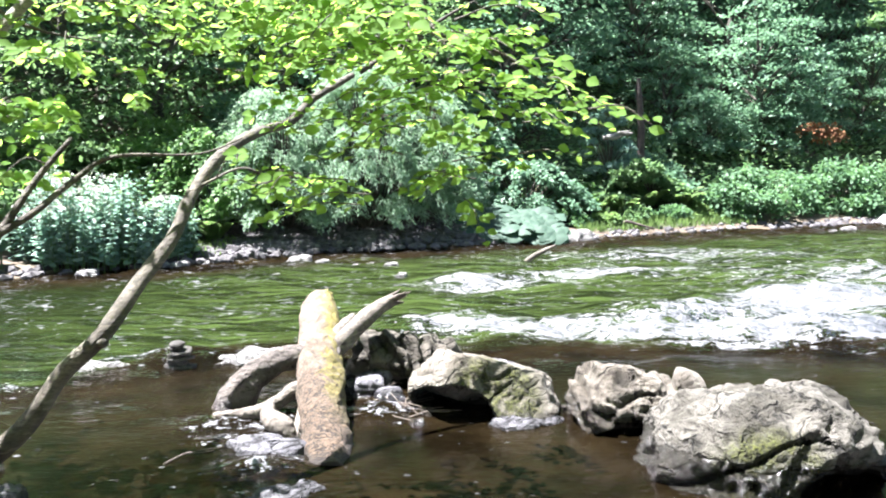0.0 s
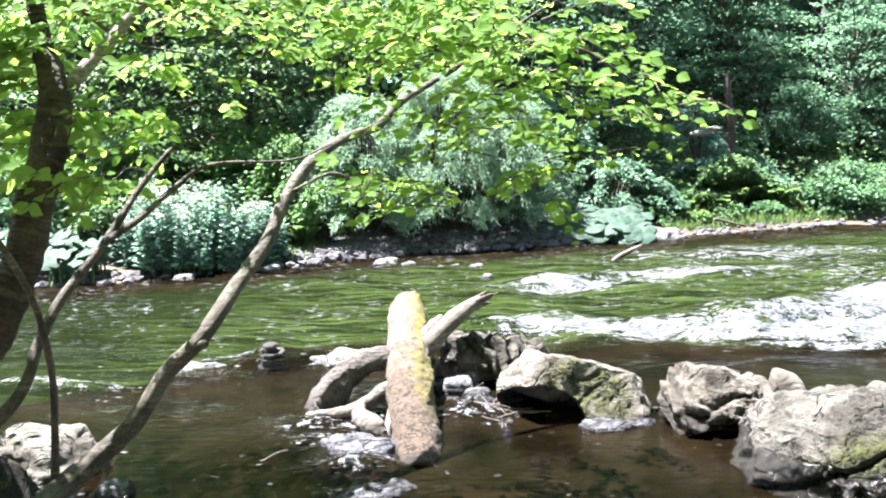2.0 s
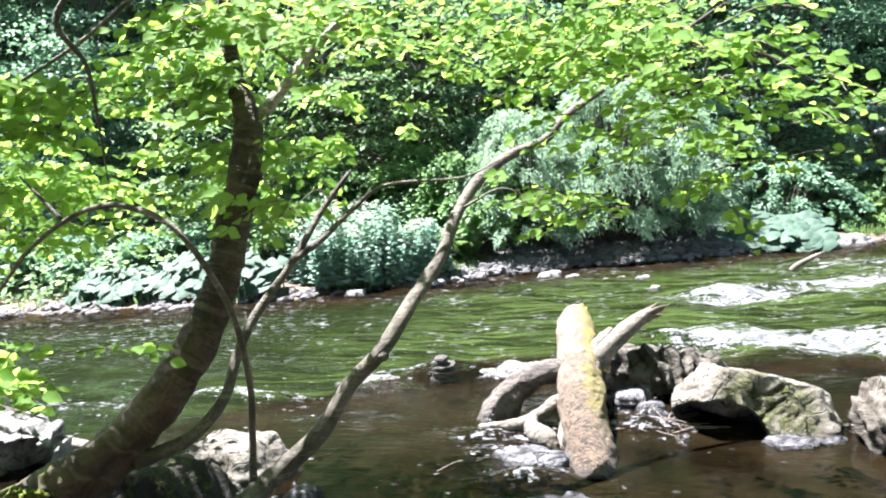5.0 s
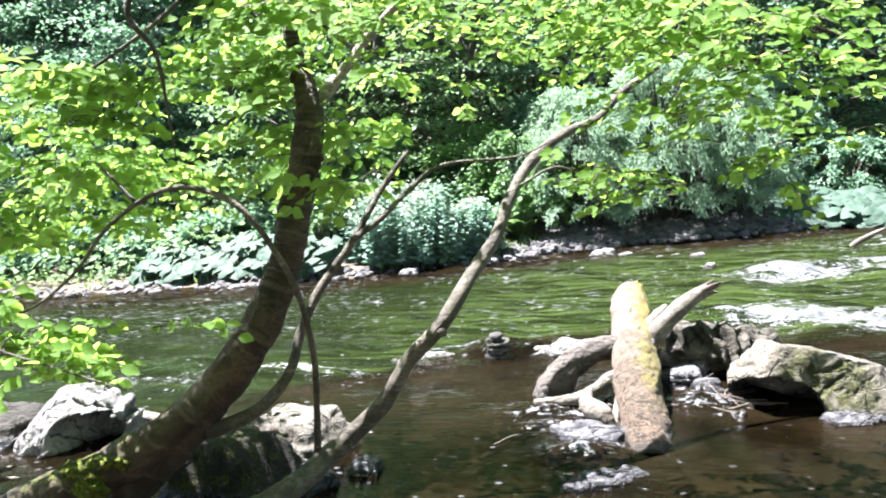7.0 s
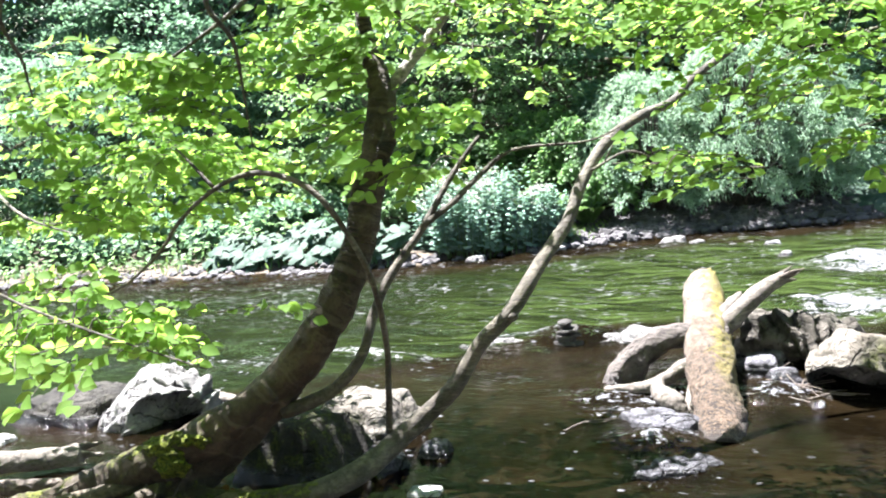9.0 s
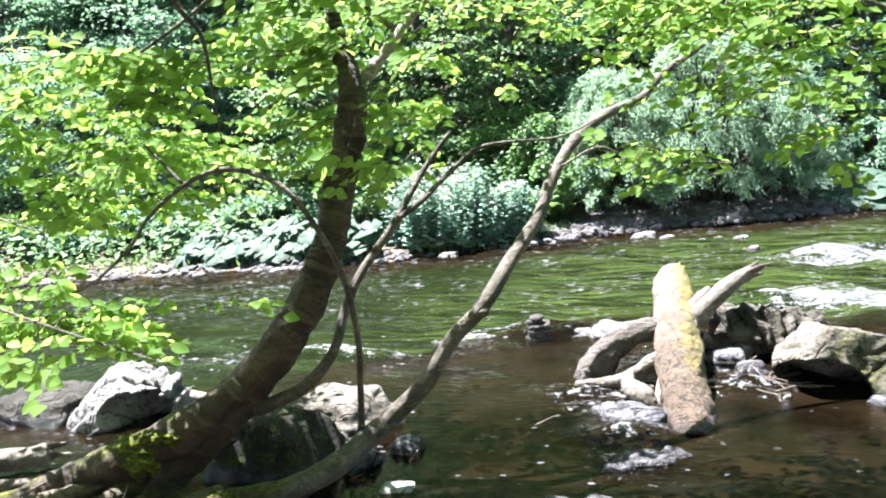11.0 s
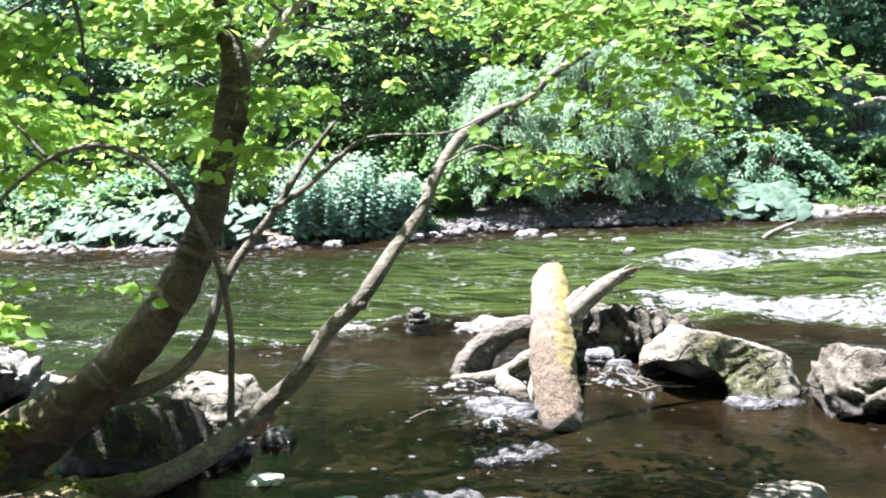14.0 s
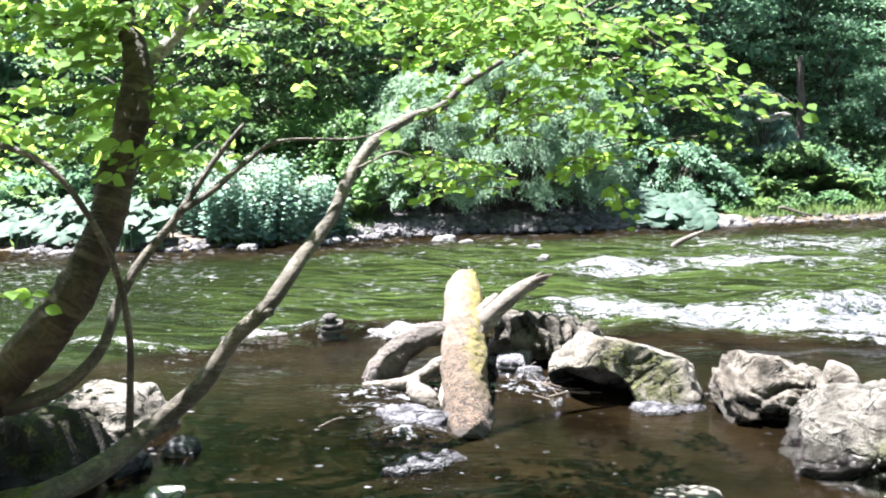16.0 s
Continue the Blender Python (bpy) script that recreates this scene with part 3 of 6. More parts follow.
NARROW = (np.array([[0, 0, 0], [.45, .11, .02], [1, 0, -.06], [.45, -.11, .02]]), [(0, 1, 2), (0, 2, 3)])


def leaves(geo, at, along, up, size, shape=DIAMOND):
    """Many leaves in one go: places, ways they point, ways they face, lengths."""
    at, along, up = np.asarray(at, float), unit(np.asarray(along, float)), np.asarray(up, float)
    side = unit(np.cross(up, along))
    nrm = np.cross(along, side)
    tpl, tf = shape
    s = np.asarray(size, float).reshape(-1, 1, 1)
    v = at[:, None] + s * (tpl[None, :, 0:1] * along[:, None] + tpl[None, :, 1:2] * side[:, None] + tpl[None, :, 2:3] * nrm[:, None])
    k = len(tpl)
    off = geo.n
    idx = (np.arange(len(at)) * k + off).tolist()
    geo.v.append(v.reshape(-1, 3))
    geo.f.extend([tuple(i + q for q in face) for i in idx for face in tf])
    geo.n += len(at) * k


def rock_mesh(name, mat, planes, seed, level=5, rough=0.05, layer=0.0, soft=22.0, folds=0.0):
    """A boulder: a body cut by slanting planes (normal, distance), worn round at the edges and roughened."""
    bm = bmesh.new()
    bmesh.ops.create_icosphere(bm, subdivisions=level, radius=1)
    nrm = [Vector(n).normalized() for n, d in planes]
    dist = [d for n, d in planes]
    o = Vector((seed * 7.31, seed * 3.17, seed * 1.7))
    for v in bm.verts:
        d = v.co.normalized()
        q = [max(n.dot(d), 0.0) / k for n, k in zip(nrm, dist)]
        r = 1.0 / (sum(a ** soft for a in q) ** (1 / soft) + 1e-6)
        p = d * min(r, 1.6)
        k = noise.fractal(p * 3.2 + o, 0.9, 2.1, 4) * rough * 1.3
        k += (abs(noise.noise(p * 6.5 + o)) - 0.25) * rough * 0.6
        k += noise.fractal(p * 17 + o, 0.8, 2.0, 3) * rough * 0.5
        w = Vector((p.x * 3.0, p.y * 3.0, p.z * 6.0 + p.x * 1.5)) + o + Vector((1, 1, 1)) * noise.noise(p * 4 + o) * 0.6
        near, cells = noise.voronoi(w)
        k -= rough * 0.55 * max(0.0, 1 - (near[1] - near[0]) / 0.10)
        if layer:
            s = p.z * 7.5 + p.x * 2.4 - p.y * 1.2 + noise.noise(p * 3 + o) * 1.5 + seed
            fr = s % 1.0
            k += (min(fr * 1.25, (1 - fr) * 5) - 0.5) * layer * (0.6 + 0.8 * abs(noise.noise(p * 2.3 - o)))
        if folds:
            s = p.x * 15 + p.z * 2 + noise.noise(p * 5 + o) * 2.6
            k += (abs((s % 2) - 1) - 0.5) * folds * (1 + noise.noise(p * 9 + o))
        v.co = p + d * k
    me = bpy.data.meshes.new(name)
    bm.to_mesh(me)
    bm.free()
    me.materials.append(mat)
    me.shade_smooth()
    return me


def fused(name, geo, mat, voxel, line=None, rounds=4):
    """Grow overlapping limbs together into one skin; 'along' keeps how far up the line each point lies."""
    ob = new(name, geo.mesh(name, mat))
    mod = ob.modifiers.new("skin", "REMESH")
    mod.mode, mod.voxel_size = "VOXEL", voxel
    sm = ob.modifiers.new("soften", "SMOOTH")
    sm.factor, sm.iterations = 0.5, rounds
    me = bpy.data.meshes.new_from_object(ob.evaluated_get(bpy.context.evaluated_depsgraph_get()))
    bpy.data.objects.remove(ob)
    me.name = name
    if not me.materials:
        me.materials.append(mat)
    co = np.empty(len(me.vertices) * 3)
    me.vertices.foreach_get("co", co)
    co = co.reshape(-1, 3)
    if line is not None:
        reach = np.concatenate([[0], np.cumsum(np.linalg.norm(np.diff(line, axis=0), axis=1))])
        tan = unit(np.gradient(line, axis=0))
        k = ((co[:, None] - line[None]) ** 2).sum(2).argmin(1)
        along = reach[k] + ((co - line[k]) * tan[k]).sum(1)
        a = me.attributes.new("along", "FLOAT", "POINT")
        a.data.foreach_set("value", along.astype(np.float32))
    me.shade_smooth()
    return me, co


def roughen(me, co, *layers):
    """Push a skin's points out and in by noise layers: (amount, size of the noise in 1/m, stretch)."""
    nrm = np.empty(len(co) * 3)
    me.vertices.foreach_get("normal", nrm)
    nrm = nrm.reshape(-1, 3)
    d = np.zeros(len(co))
    for amp, scale, along in layers:
        q = co * np.asarray(along) * scale
        d += [noise.fractal(Vector(p), 0.9, 2.0, 3) * amp for p in q]
    me.vertices.foreach_set("co", np.ascontiguousarray(co + nrm * d[:, None]).ravel())
    me.update()
    return me


def boulder_mesh(name, mat, planes, seed, level=6, chips=22, bed=(0.15, -0.1, 1.0), ledge=0.02, gap=0.08, crack=0.02, rough=0.012, sharp=46.0, crack_size=2.4, folds=0.0):
    """An angular boulder: a body cut by planes and many small chipped faces, stepped along its bedding, split by cracks."""
    r = np.random.default_rng(seed)
    bm = bmesh.new()
    bmesh.ops.create_icosphere(bm, subdivisions=level, radius=1)
    dirs = np.array([v.co.normalized()[:] for v in bm.verts])
    nrm = np.array([Vector(n).normalized()[:] for n, d in planes])
    dist = np.array([d for n, d in planes])

    def reach(nn, dd):
        q = np.maximum(dirs @ nn.T, 0) / dd
        return 1 / ((q ** sharp).sum(1) ** (1 / sharp) + 1e-6)

    rad = np.minimum(reach(nrm, dist), 1.6)
    body = dirs * rad[:, None]
    cn = unit(r.normal(0, 1, (chips, 3)) * (1, 1, 0.8) + (0, -0.25, 0.3))
    cd = (body @ cn.T).max(0) * r.uniform(0.86, 0.985, chips)
    rad = np.minimum(rad, 1 / (np.maximum(dirs @ cn.T, 1e-6) / cd).max(1))
    body = dirs * rad[:, None]
    o = Vector((seed * 7.31, seed * 3.17, seed * 1.7))
    up = Vector(bed).normalized()
    crease_shade = []
    for v, b, d in zip(bm.verts, body, dirs):
        p, d = Vector(b), Vector(d)
        s = p.dot(up) / gap + 0.55 * noise.noise(p * 2.6 + o) + 0.16 * noise.noise(p * 8 + o)
        fr = s - math.floor(s)
        step = (fr if fr < 0.8 else (1 - fr) * 4) - 0.5
        patch = max(0.0, min(1.0, 0.5 + 1.6 * noise.noise(p * 3.1 - o)))
        k = ledge * step * (0.35 + patch) * (1.15 - abs(d.dot(up)))
        w = p + noise.noise_vector(p * 3.5 + o) * 0.10
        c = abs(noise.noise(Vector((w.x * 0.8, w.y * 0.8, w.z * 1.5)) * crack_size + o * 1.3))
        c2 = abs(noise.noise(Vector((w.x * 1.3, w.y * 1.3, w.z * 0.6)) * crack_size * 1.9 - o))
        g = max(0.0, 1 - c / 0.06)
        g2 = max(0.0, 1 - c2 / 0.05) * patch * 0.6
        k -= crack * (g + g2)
        k += (noise.noise(p * 5 + o)) * rough * 1.4 + noise.fractal(p * 12 + o, 0.9, 2.1, 4) * rough * 1.3
        if folds:
            f = p.x * 13 + p.z * 3.5 + noise.noise(p * 4 + o) * 2.4
            k += (abs((f % 2) - 1) - 0.5) * folds * (1 + noise.noise(p * 9 + o))
        v.co = p + d * k
        # how dark to paint each crevice: cracks, fold troughs, under ledges
        crease_shade.append(min(1.0, (0.9 * max(0.0, 0.6 - abs((f % 2) - 1)) if folds else 0.0) + 0.9 * g + 0.7 * g2 + (0.55 * patch if 0.86 < fr < 0.97 and ledge else 0.0)))
    me = bpy.data.meshes.new(name)
    bm.to_mesh(me)
    bm.free()
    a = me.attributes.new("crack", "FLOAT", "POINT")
    a.data.foreach_set("value", np.array(crease_shade, np.float32))
    me.materials.append(mat)
    me.shade_smooth()
    return me


def pebble_mesh(geo, at, size, rng, flat=0.6):
    """One small worn stone into a joined mesh."""
    g = (1 + 5 ** 0.5) / 2
    v = np.array([(-1, g, 0), (1, g, 0), (-1, -g, 0), (1, -g, 0), (0, -1, g), (0, 1, g), (0, -1, -g), (0, 1, -g),
                  (g, 0, -1), (g, 0, 1), (-g, 0, -1), (-g, 0, 1)]) / 1.9
    f = [(0, 11, 5), (0, 5, 1), (0, 1, 7), (0, 7, 10), (0, 10, 11), (1, 5, 9), (5, 11, 4), (11, 10, 2), (10, 7, 6), (7, 1, 8),
         (3, 9, 4), (3, 4, 2), (3, 2, 6), (3, 6, 8), (3, 8, 9), (4, 9, 5), (2, 4, 11), (6, 2, 10), (8, 6, 7), (9, 8, 1)]
    a = rng.uniform(0, 6.28)
    s = np.array([rng.uniform(0.8, 1.4), rng.uniform(0.6, 1.0), flat * rng.uniform(0.7, 1.2)]) * size
    v = v * (1 + rng.uniform(-0.16, 0.16, (12, 1))) * s
    c, sn = math.cos(a), math.sin(a)
    v = np.stack([v[:, 0] * c - v[:, 1] * sn, v[:, 0] * sn + v[:, 1] * c, v[:, 2]], 1)
    geo.add(v + np.asarray(at), f)


# ---- the river's lines and the lie of the land ----
FAR_X = [-60, -25, -15, -12, -8, -6.5, -4.6, -3.4, -2.3, 0, 2.2, 6.4, 9, 16, 60]
FAR_Y = [2, 8.3, 10.4, 11.1, 11.4, 12.0, 13.0, 14.0, 14.9, 15.6, 16.7, 18.9, 19.6, 22, 40]
NEAR_X = [-60, -8, -5.2, -4.0, -3.2, -2.7, -2.2, -1.5, 0, 3, 60]
NEAR_Y = [-12, 0.4, 1.6, 2.1, 2.75, 2.85, 2.5, 1.9, 1.5, 1.6, 18]


def far_shore(x):
    return np.interp(x, FAR_X, FAR_Y)


def near_shore(x):
    return np.interp(x, NEAR_X, NEAR_Y)


WAVE_RNG = np.random.default_rng(5)
LAND_K = WAVE_RNG.normal(0, 1, (14, 2)) * np.geomspace(0.15, 4, 14)[:, None]
LAND_P = WAVE_RNG.uniform(0, 6.28, 14)


def land_noise(x, y):
    out = np.zeros(np.shape(x))
    for k, p in zip(LAND_K, LAND_P):
        out = out + np.sin(k[0] * x + k[1] * y + p) / (0.6 + np.hypot(*k))
    return out * 0.22


def land(x, y):
    x, y = np.asarray(x, float), np.asarray(y, float)
    d, e = y - far_shore(x), near_shore(x) - y
    e = np.where(e < 0, e * (1 + 1.1 / (1 + np.exp((x + 2.6) * 3))), e)
    far_h = np.interp(d, [-7, -3, -1, 0, 0.5, 1.5, 2.2, 5, 9, 30, 80, 400], [-1.2, -0.95, -0.4, 0.0, 0.10, 0.2, 0.42, 1.6, 4.2, 14, 20, 40])
    near_h = np.interp(e, [-7.5, -5.6, -5.0, -3, -1, 0, 0.25, 1.0, 2.5, 8, 30, 300], [-1.1, -0.8, -0.34, -0.30, -0.26, 0.0, 0.12, 0.2, 0.28, 0.9, 4, 30])
    h = np.maximum(near_h, far_h)
    wob = land_noise(x, y)
    return h + wob * np.interp(np.maximum(d, e), [-3, 0, 0.6, 4, 20], [0.12, 0.05, 0.1, 0.4, 1.0])


def grid_mesh(name, xs, ys, height, mat):
    X, Y = np.meshgrid(xs, ys)
    Z = height(X, Y)
    nx, ny = len(xs), len(ys)
    v = np.stack([X.ravel(), Y.ravel(), Z.ravel()], 1)
    i = (np.arange(ny - 1)[:, None] * nx + np.arange(nx - 1)[None]).ravel()
    f = np.stack([i, i + 1, i + nx + 1, i + nx], 1)
    me = bpy.data.meshes.new(name)
    me.from_pydata(v.tolist(), [], f.tolist())
    me.materials.append(mat)
    me.shade_smooth()
    return me, X, Y


def steps(*runs):
    out = [np.arange(a, b, s) for a, b, s in runs]
    return np.concatenate(out + [[runs[-1][1]]])


gx = steps((-420, -60, 40), (-60, -24, 3), (-24, -14, 0.5), (-14, 12, 0.2), (12, 24, 0.6), (24, 60, 3), (60, 420, 40))
gy = steps((-420, -40, 40), (-40, -6, 2), (-6, -1, 0.5), (-1, 26, 0.2), (26, 60, 2), (60, 420, 40))
ground_me, _, _ = grid_mesh("ground", gx, gy, land, GROUND)
ground = tagged(new("ground", ground_me), "brown stony river bed and wooded earth banks", "ground", "", "structure")

# water: waves as sums of many small ones, rougher in the rapids
WK = WAVE_RNG.normal(0, 1, (46, 2))
WK = WK / np.linalg.norm(WK, axis=1)[:, None] * (2 * math.pi / np.geomspace(0.22, 1.6, 46))[:, None]
WK[:, 0] *= 0.6
WP = WAVE_RNG.uniform(0, 6.28, 46)
WL = np.geomspace(0.22, 1.6, 46)


def bell(x, y, cx, cy, rx, ry):
    return np.exp(-(((x - cx) / rx) ** 2 + ((y - cy) / ry) ** 2))


def rapids(x, y):
    """How strongly the water breaks, 0 to 1."""
    edge = np.interp(x, [-0.9, -0.3, 0.7, 2, 4, 9], [7.0, 6.9, 6.75, 6.6, 6.4, 6.2])
    open_side = 1 / (1 + np.exp(-(y - edge) / 0.06))
    f = 1.1 * bell(x, y, 0.2, 7.75, 0.8, 0.5) + 0.95 * bell(x, y, 1.6, 7.45, 1.3, 0.6) + 0.8 * bell(x, y, 3.6, 7.2, 1.6, 0.5) + 0.8 * bell(x, y, 6.2, 7.2, 2.4, 0.8)
    f = f + 1.5 * bell(x, y, 4.0, 8.9, 0.85, 0.7) + 0.7 * bell(x, y, 2.6, 8.3, 0.9, 0.5) + 0.9 * bell(x, y, 5.6, 8.6, 1.2, 0.9) + 0.8 * bell(x, y, 6.5, 10.8, 2.2, 1.2) + 0.95 * bell(x, y, 0.3, 10.5, 0.9, 0.45)
    f = f + 0.75 * bell(x, y, 2.0, 11.4, 1.6, 0.5) + 0.65 * bell(x, y, 3.5, 13.6, 3.2, 1.0) + 0.4 * bell(x, y, -4.6, 9.3, 0.6, 0.2)
    f = f + 0.45 * bell(x, y, -3.2, 11.0, 0.8, 0.3) + 0.3 * bell(x, y, 3.5, 10.5, 4.5, 3.5)
    g = 0.9 * bell(x, y, -1.45, 6.55, 0.45, 0.16) + 0.75 * bell(x, y, -2.6, 6.5, 0.7, 0.10) + 0.5 * bell(x, y, -1.15, 4.85, 0.42, 0.18)
    g = g + 0.45 * bell(x, y, -1.3, 4.6, 0.35, 0.3) + 0.35 * bell(x, y, -0.9, 4.35, 0.3, 0.25) + 0.75 * bell(x, y, -0.35, 4.95, 0.35, 0.2) + 0.6 * bell(x, y, -0.9, 3.95, 0.3, 0.2) + 0.5 * bell(x, y, -0.75, 3.5, 0.3, 0.2)
    g = g + 0.65 * bell(x, y, -4.9, 5.4, 1.5, 0.35) + 0.6 * bell(x, y, -3.3, 5.6, 0.6, 0.12)
    return np.clip(f * open_side + g, 0, 1.4)


def chop(x, y):
    calm = bell(x, y, 2.2, 5.6, 3.0, 0.8)
    mid = np.clip((y - 4.2) / 3.2, 0.03, 1)
    return np.clip(mid * (1 - 0.9 * calm) + 0.5 * rapids(x, y), 0.03, 1.3)


def water_height(x, y):
    h = np.zeros(np.shape(x))
    for k, p, w in zip(WK, WP, WL):
        h = h + np.sin(k[0] * x + k[1] * y + p) * w ** 0.8
    return 0.0021 * h * (0.12 + 2.0 * chop(x, y) + 3.6 * np.clip(rapids(x, y), 0, 1)) + 0.03 * np.clip(rapids(x, y), 0, 1)


wx = steps((-60, -17, 1.0), (-17, -7, 0.1), (-7, 7, 0.055), (7, 14, 0.12), (14, 60, 1.0))
wy = [-14.0, -4.0, 0.0, 1.2]
while wy[-1] < 24:
    wy.append(wy[-1] + 0.018 + 0.0085 * max(wy[-1], 0))
wy = np.array(wy + [30.0, 42.0])
water_me, WX, WY = grid_mesh("water", wx, wy, water_height, WATER)
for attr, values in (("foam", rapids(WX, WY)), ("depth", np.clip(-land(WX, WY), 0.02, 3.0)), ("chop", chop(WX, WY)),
                     ("mirror_reach", np.clip(0.2 + (WX + 4.5) / 3.0, 0.15, 1.0)), ("painted_glints", np.clip((WY - 6.6) / 1.2, 0, 1) * np.clip(1.3 - 0.03 * WY, 0.3, 1)),
                     ("flecks", np.clip(bell(WX, WY, -2.6, 5.4, 2.8, 2.2) + 0.8 * bell(WX, WY, -0.7, 3.5, 0.9, 0.5) + 0.9 * bell(WX, WY, -5, 8.5, 4.5, 3.2), 0, 1))):
    a = water_me.attributes.new(attr, "FLOAT", "POINT")
    a.data.foreach_set("value", np.ascontiguousarray(values.ravel(), dtype=np.float32))
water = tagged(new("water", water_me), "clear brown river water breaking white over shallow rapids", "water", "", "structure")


def placed(name, geo, mat, parent, label=""):
    """A part whose geometry was made in world places, hung under its thing."""
    me = geo.mesh(name, mat)
    at = parent.matrix_basis.translation
    if parent.parent is not None:
        at = at + parent.parent.matrix_basis.translation
    me.transform(Matrix.Translation(-at))
    return part(name, me, parent, label)


# ---- the alder at the water's edge: trunk, stems, roots ----
rng = np.random.default_rng(11)
tree = thing("riverside_tree", (-2.65, 2.75, 0.15), "leaning many-stemmed young tree with bright green leaves on mossy bank", "tree")
TRUNK = smooth_line([(-2.95, 2.62, 0.16), (-2.76, 2.70, 0.31), (-2.52, 2.78, 0.515), (-2.25, 2.86, 0.795), (-2.115, 2.95, 1.04), (-2.02, 3.00, 1.29),
                     (-1.965, 3.05, 1.545), (-1.925, 3.09, 1.73), (-1.91, 3.12, 1.90), (-1.94, 3.16, 2.02), (-1.99, 3.20, 2.12), (-2.02, 3.22, 2.35), (-2.02, 3.2, 2.9), (-2.0, 3.1, 3.5)], 12)
g = Geo()
tube(g, TRUNK, [0.15, 0.132, 0.108, 0.096, 0.087, 0.077, 0.072, 0.072, 0.068, 0.056, 0.045, 0.040, 0.030, 0.012], 30, 0.014, rng)
LIMB = smooth_line([(-1.905, 3.10, 1.86), (-1.868, 3.17, 1.965), (-1.76, 3.3, 2.14), (-1.61, 3.4, 2.335), (-1.3, 3.6, 2.62), (-0.9, 3.9, 2.8)])
tube(g, LIMB[:6], [0.05, 0.034], 14, 0.0, rng)
# collar of a lost branch, cat-faced scars, swollen foot and the great root that runs on into the long stem
tube(g, smooth_line([(-1.93, 3.06, 1.60), (-1.862, 3.03, 1.66), (-1.835, 3.03, 1.72), (-1.845, 3.04, 1.80)], 4), [0.045, 0.04, 0.034, 0.012], 12)
for spot, r in (((-2.13, 2.87, 1.0), 0.04), ((-1.985, 2.96, 1.50), 0.036), ((-2.36, 2.76, 0.64), 0.045), ((-2.05, 2.93, 1.17), 0.03)):
    tube(g, smooth_line([Vector(spot) - Vector((0.02, 0.02, 0.04)), Vector(spot), Vector(spot) + Vector((0.01, -0.01, 0.04))], 3), [r * 0.6, r, r * 0.6], 12)
tube(g, smooth_line([(-2.42, 2.70, 0.60), (-2.66, 2.58, 0.43), (-2.86, 2.50, 0.33), (-3.12, 2.40, 0.25), (-3.45, 2.28, 0.14), (-3.9, 2.1, 0.06)], 6), [0.06, 0.10, 0.105, 0.085, 0.065, 0.05], 16, 0.05, rng)
tube(g, smooth_line([(-2.76, 2.60, 0.36), (-2.90, 2.52, 0.24), (-2.84, 2.49, 0.12), (-2.62, 2.52, 0.082), (-2.32, 2.62, 0.09), (-2.16, 2.76, 0.12)], 8), [0.09, 0.10, 0.088, 0.072, 0.064, 0.060], 18, 0.03, rng)
tube(g, smooth_line([(-2.90, 2.60, 0.28), (-3.02, 2.50, 0.12), (-3.12, 2.36, -0.05)], 5), [0.12, 0.14, 0.15], 16, 0.06, rng)
trunk_me, co = fused("trunk", g, BARK_RING, 0.011, TRUNK)
roughen(trunk_me, co, (0.010, 7.0, (1, 1, 1)), (0.004, 28.0, (1, 1, 1)))
trunk_me.transform(Matrix.Translation(-tree.location))
trunk = part("trunk", trunk_me, tree, "brown ringed bark, mossy where the trunk swells into roots")
g = Geo()
tube(g, LIMB, [0.036, 0.030, 0.026, 0.022, 0.017, 0.008], 12, 0.06, rng)
placed("limb", g, WOOD_PALE, tree, "pale grey side limb")

STEM_A = smooth_line([(-2.50, 2.545, 0.085), (-2.32, 2.62, 0.09), (-2.17, 2.75, 0.12), (-2.07, 2.93, 0.165), (-1.961, 3.14, 0.268),
                      (-1.73, 3.22, 0.469), (-1.583, 3.28, 0.683), (-1.426, 3.33, 0.839), (-1.324, 3.55, 1.053), (-1.239, 3.75, 1.228), (-1.188, 3.95, 1.447),
                      (-1.105, 4.15, 1.616), (-0.982, 4.4, 1.738), (-0.824, 4.6, 1.811), (-0.712, 4.75, 1.95), (-0.505, 4.95, 2.101)], 6)
g = Geo()
tube(g, STEM_A, [0.058, 0.060, 0.060, 0.058, 0.050, 0.044, 0.039, 0.038, 0.036, 0.034, 0.032, 0.031, 0.029, 0.026, 0.023, 0.018], 14, 0.06, rng)
placed("stem", g, BARK_SAP, tree, "long pale stem arching over the water")
STEM_B = smooth_line([(-2.42, 2.78, 0.47), (-2.358, 2.8, 0.479), (-2.206, 2.9, 0.544), (-2.09, 3.0, 0.688), (-2.065, 3.1, 0.862), (-2.004, 3.2, 1.042),
                      (-1.866, 3.35, 1.273), (-1.753, 3.5, 1.513), (-1.627, 3.6, 1.701)])
g = Geo()
tube(g, STEM_B, [0.042, 0.035, 0.030, 0.026, 0.024, 0.022, 0.019, 0.015, 0.01], 12, 0.05, rng)
tube(g, smooth_line([(-1.86, 3.34, 1.28), (-1.745, 3.45, 1.372), (-1.64, 3.6, 1.5), (-1.48, 3.7, 1.614), (-1.146, 3.9, 1.623), (-0.95, 4.0, 1.70)]), [0.018, 0.016, 0.014, 0.009, 0.006, 0.003], 8, 0.04, rng)
placed("stem", g, BARK_SAP, tree, "thin forked stem curving up from the trunk")
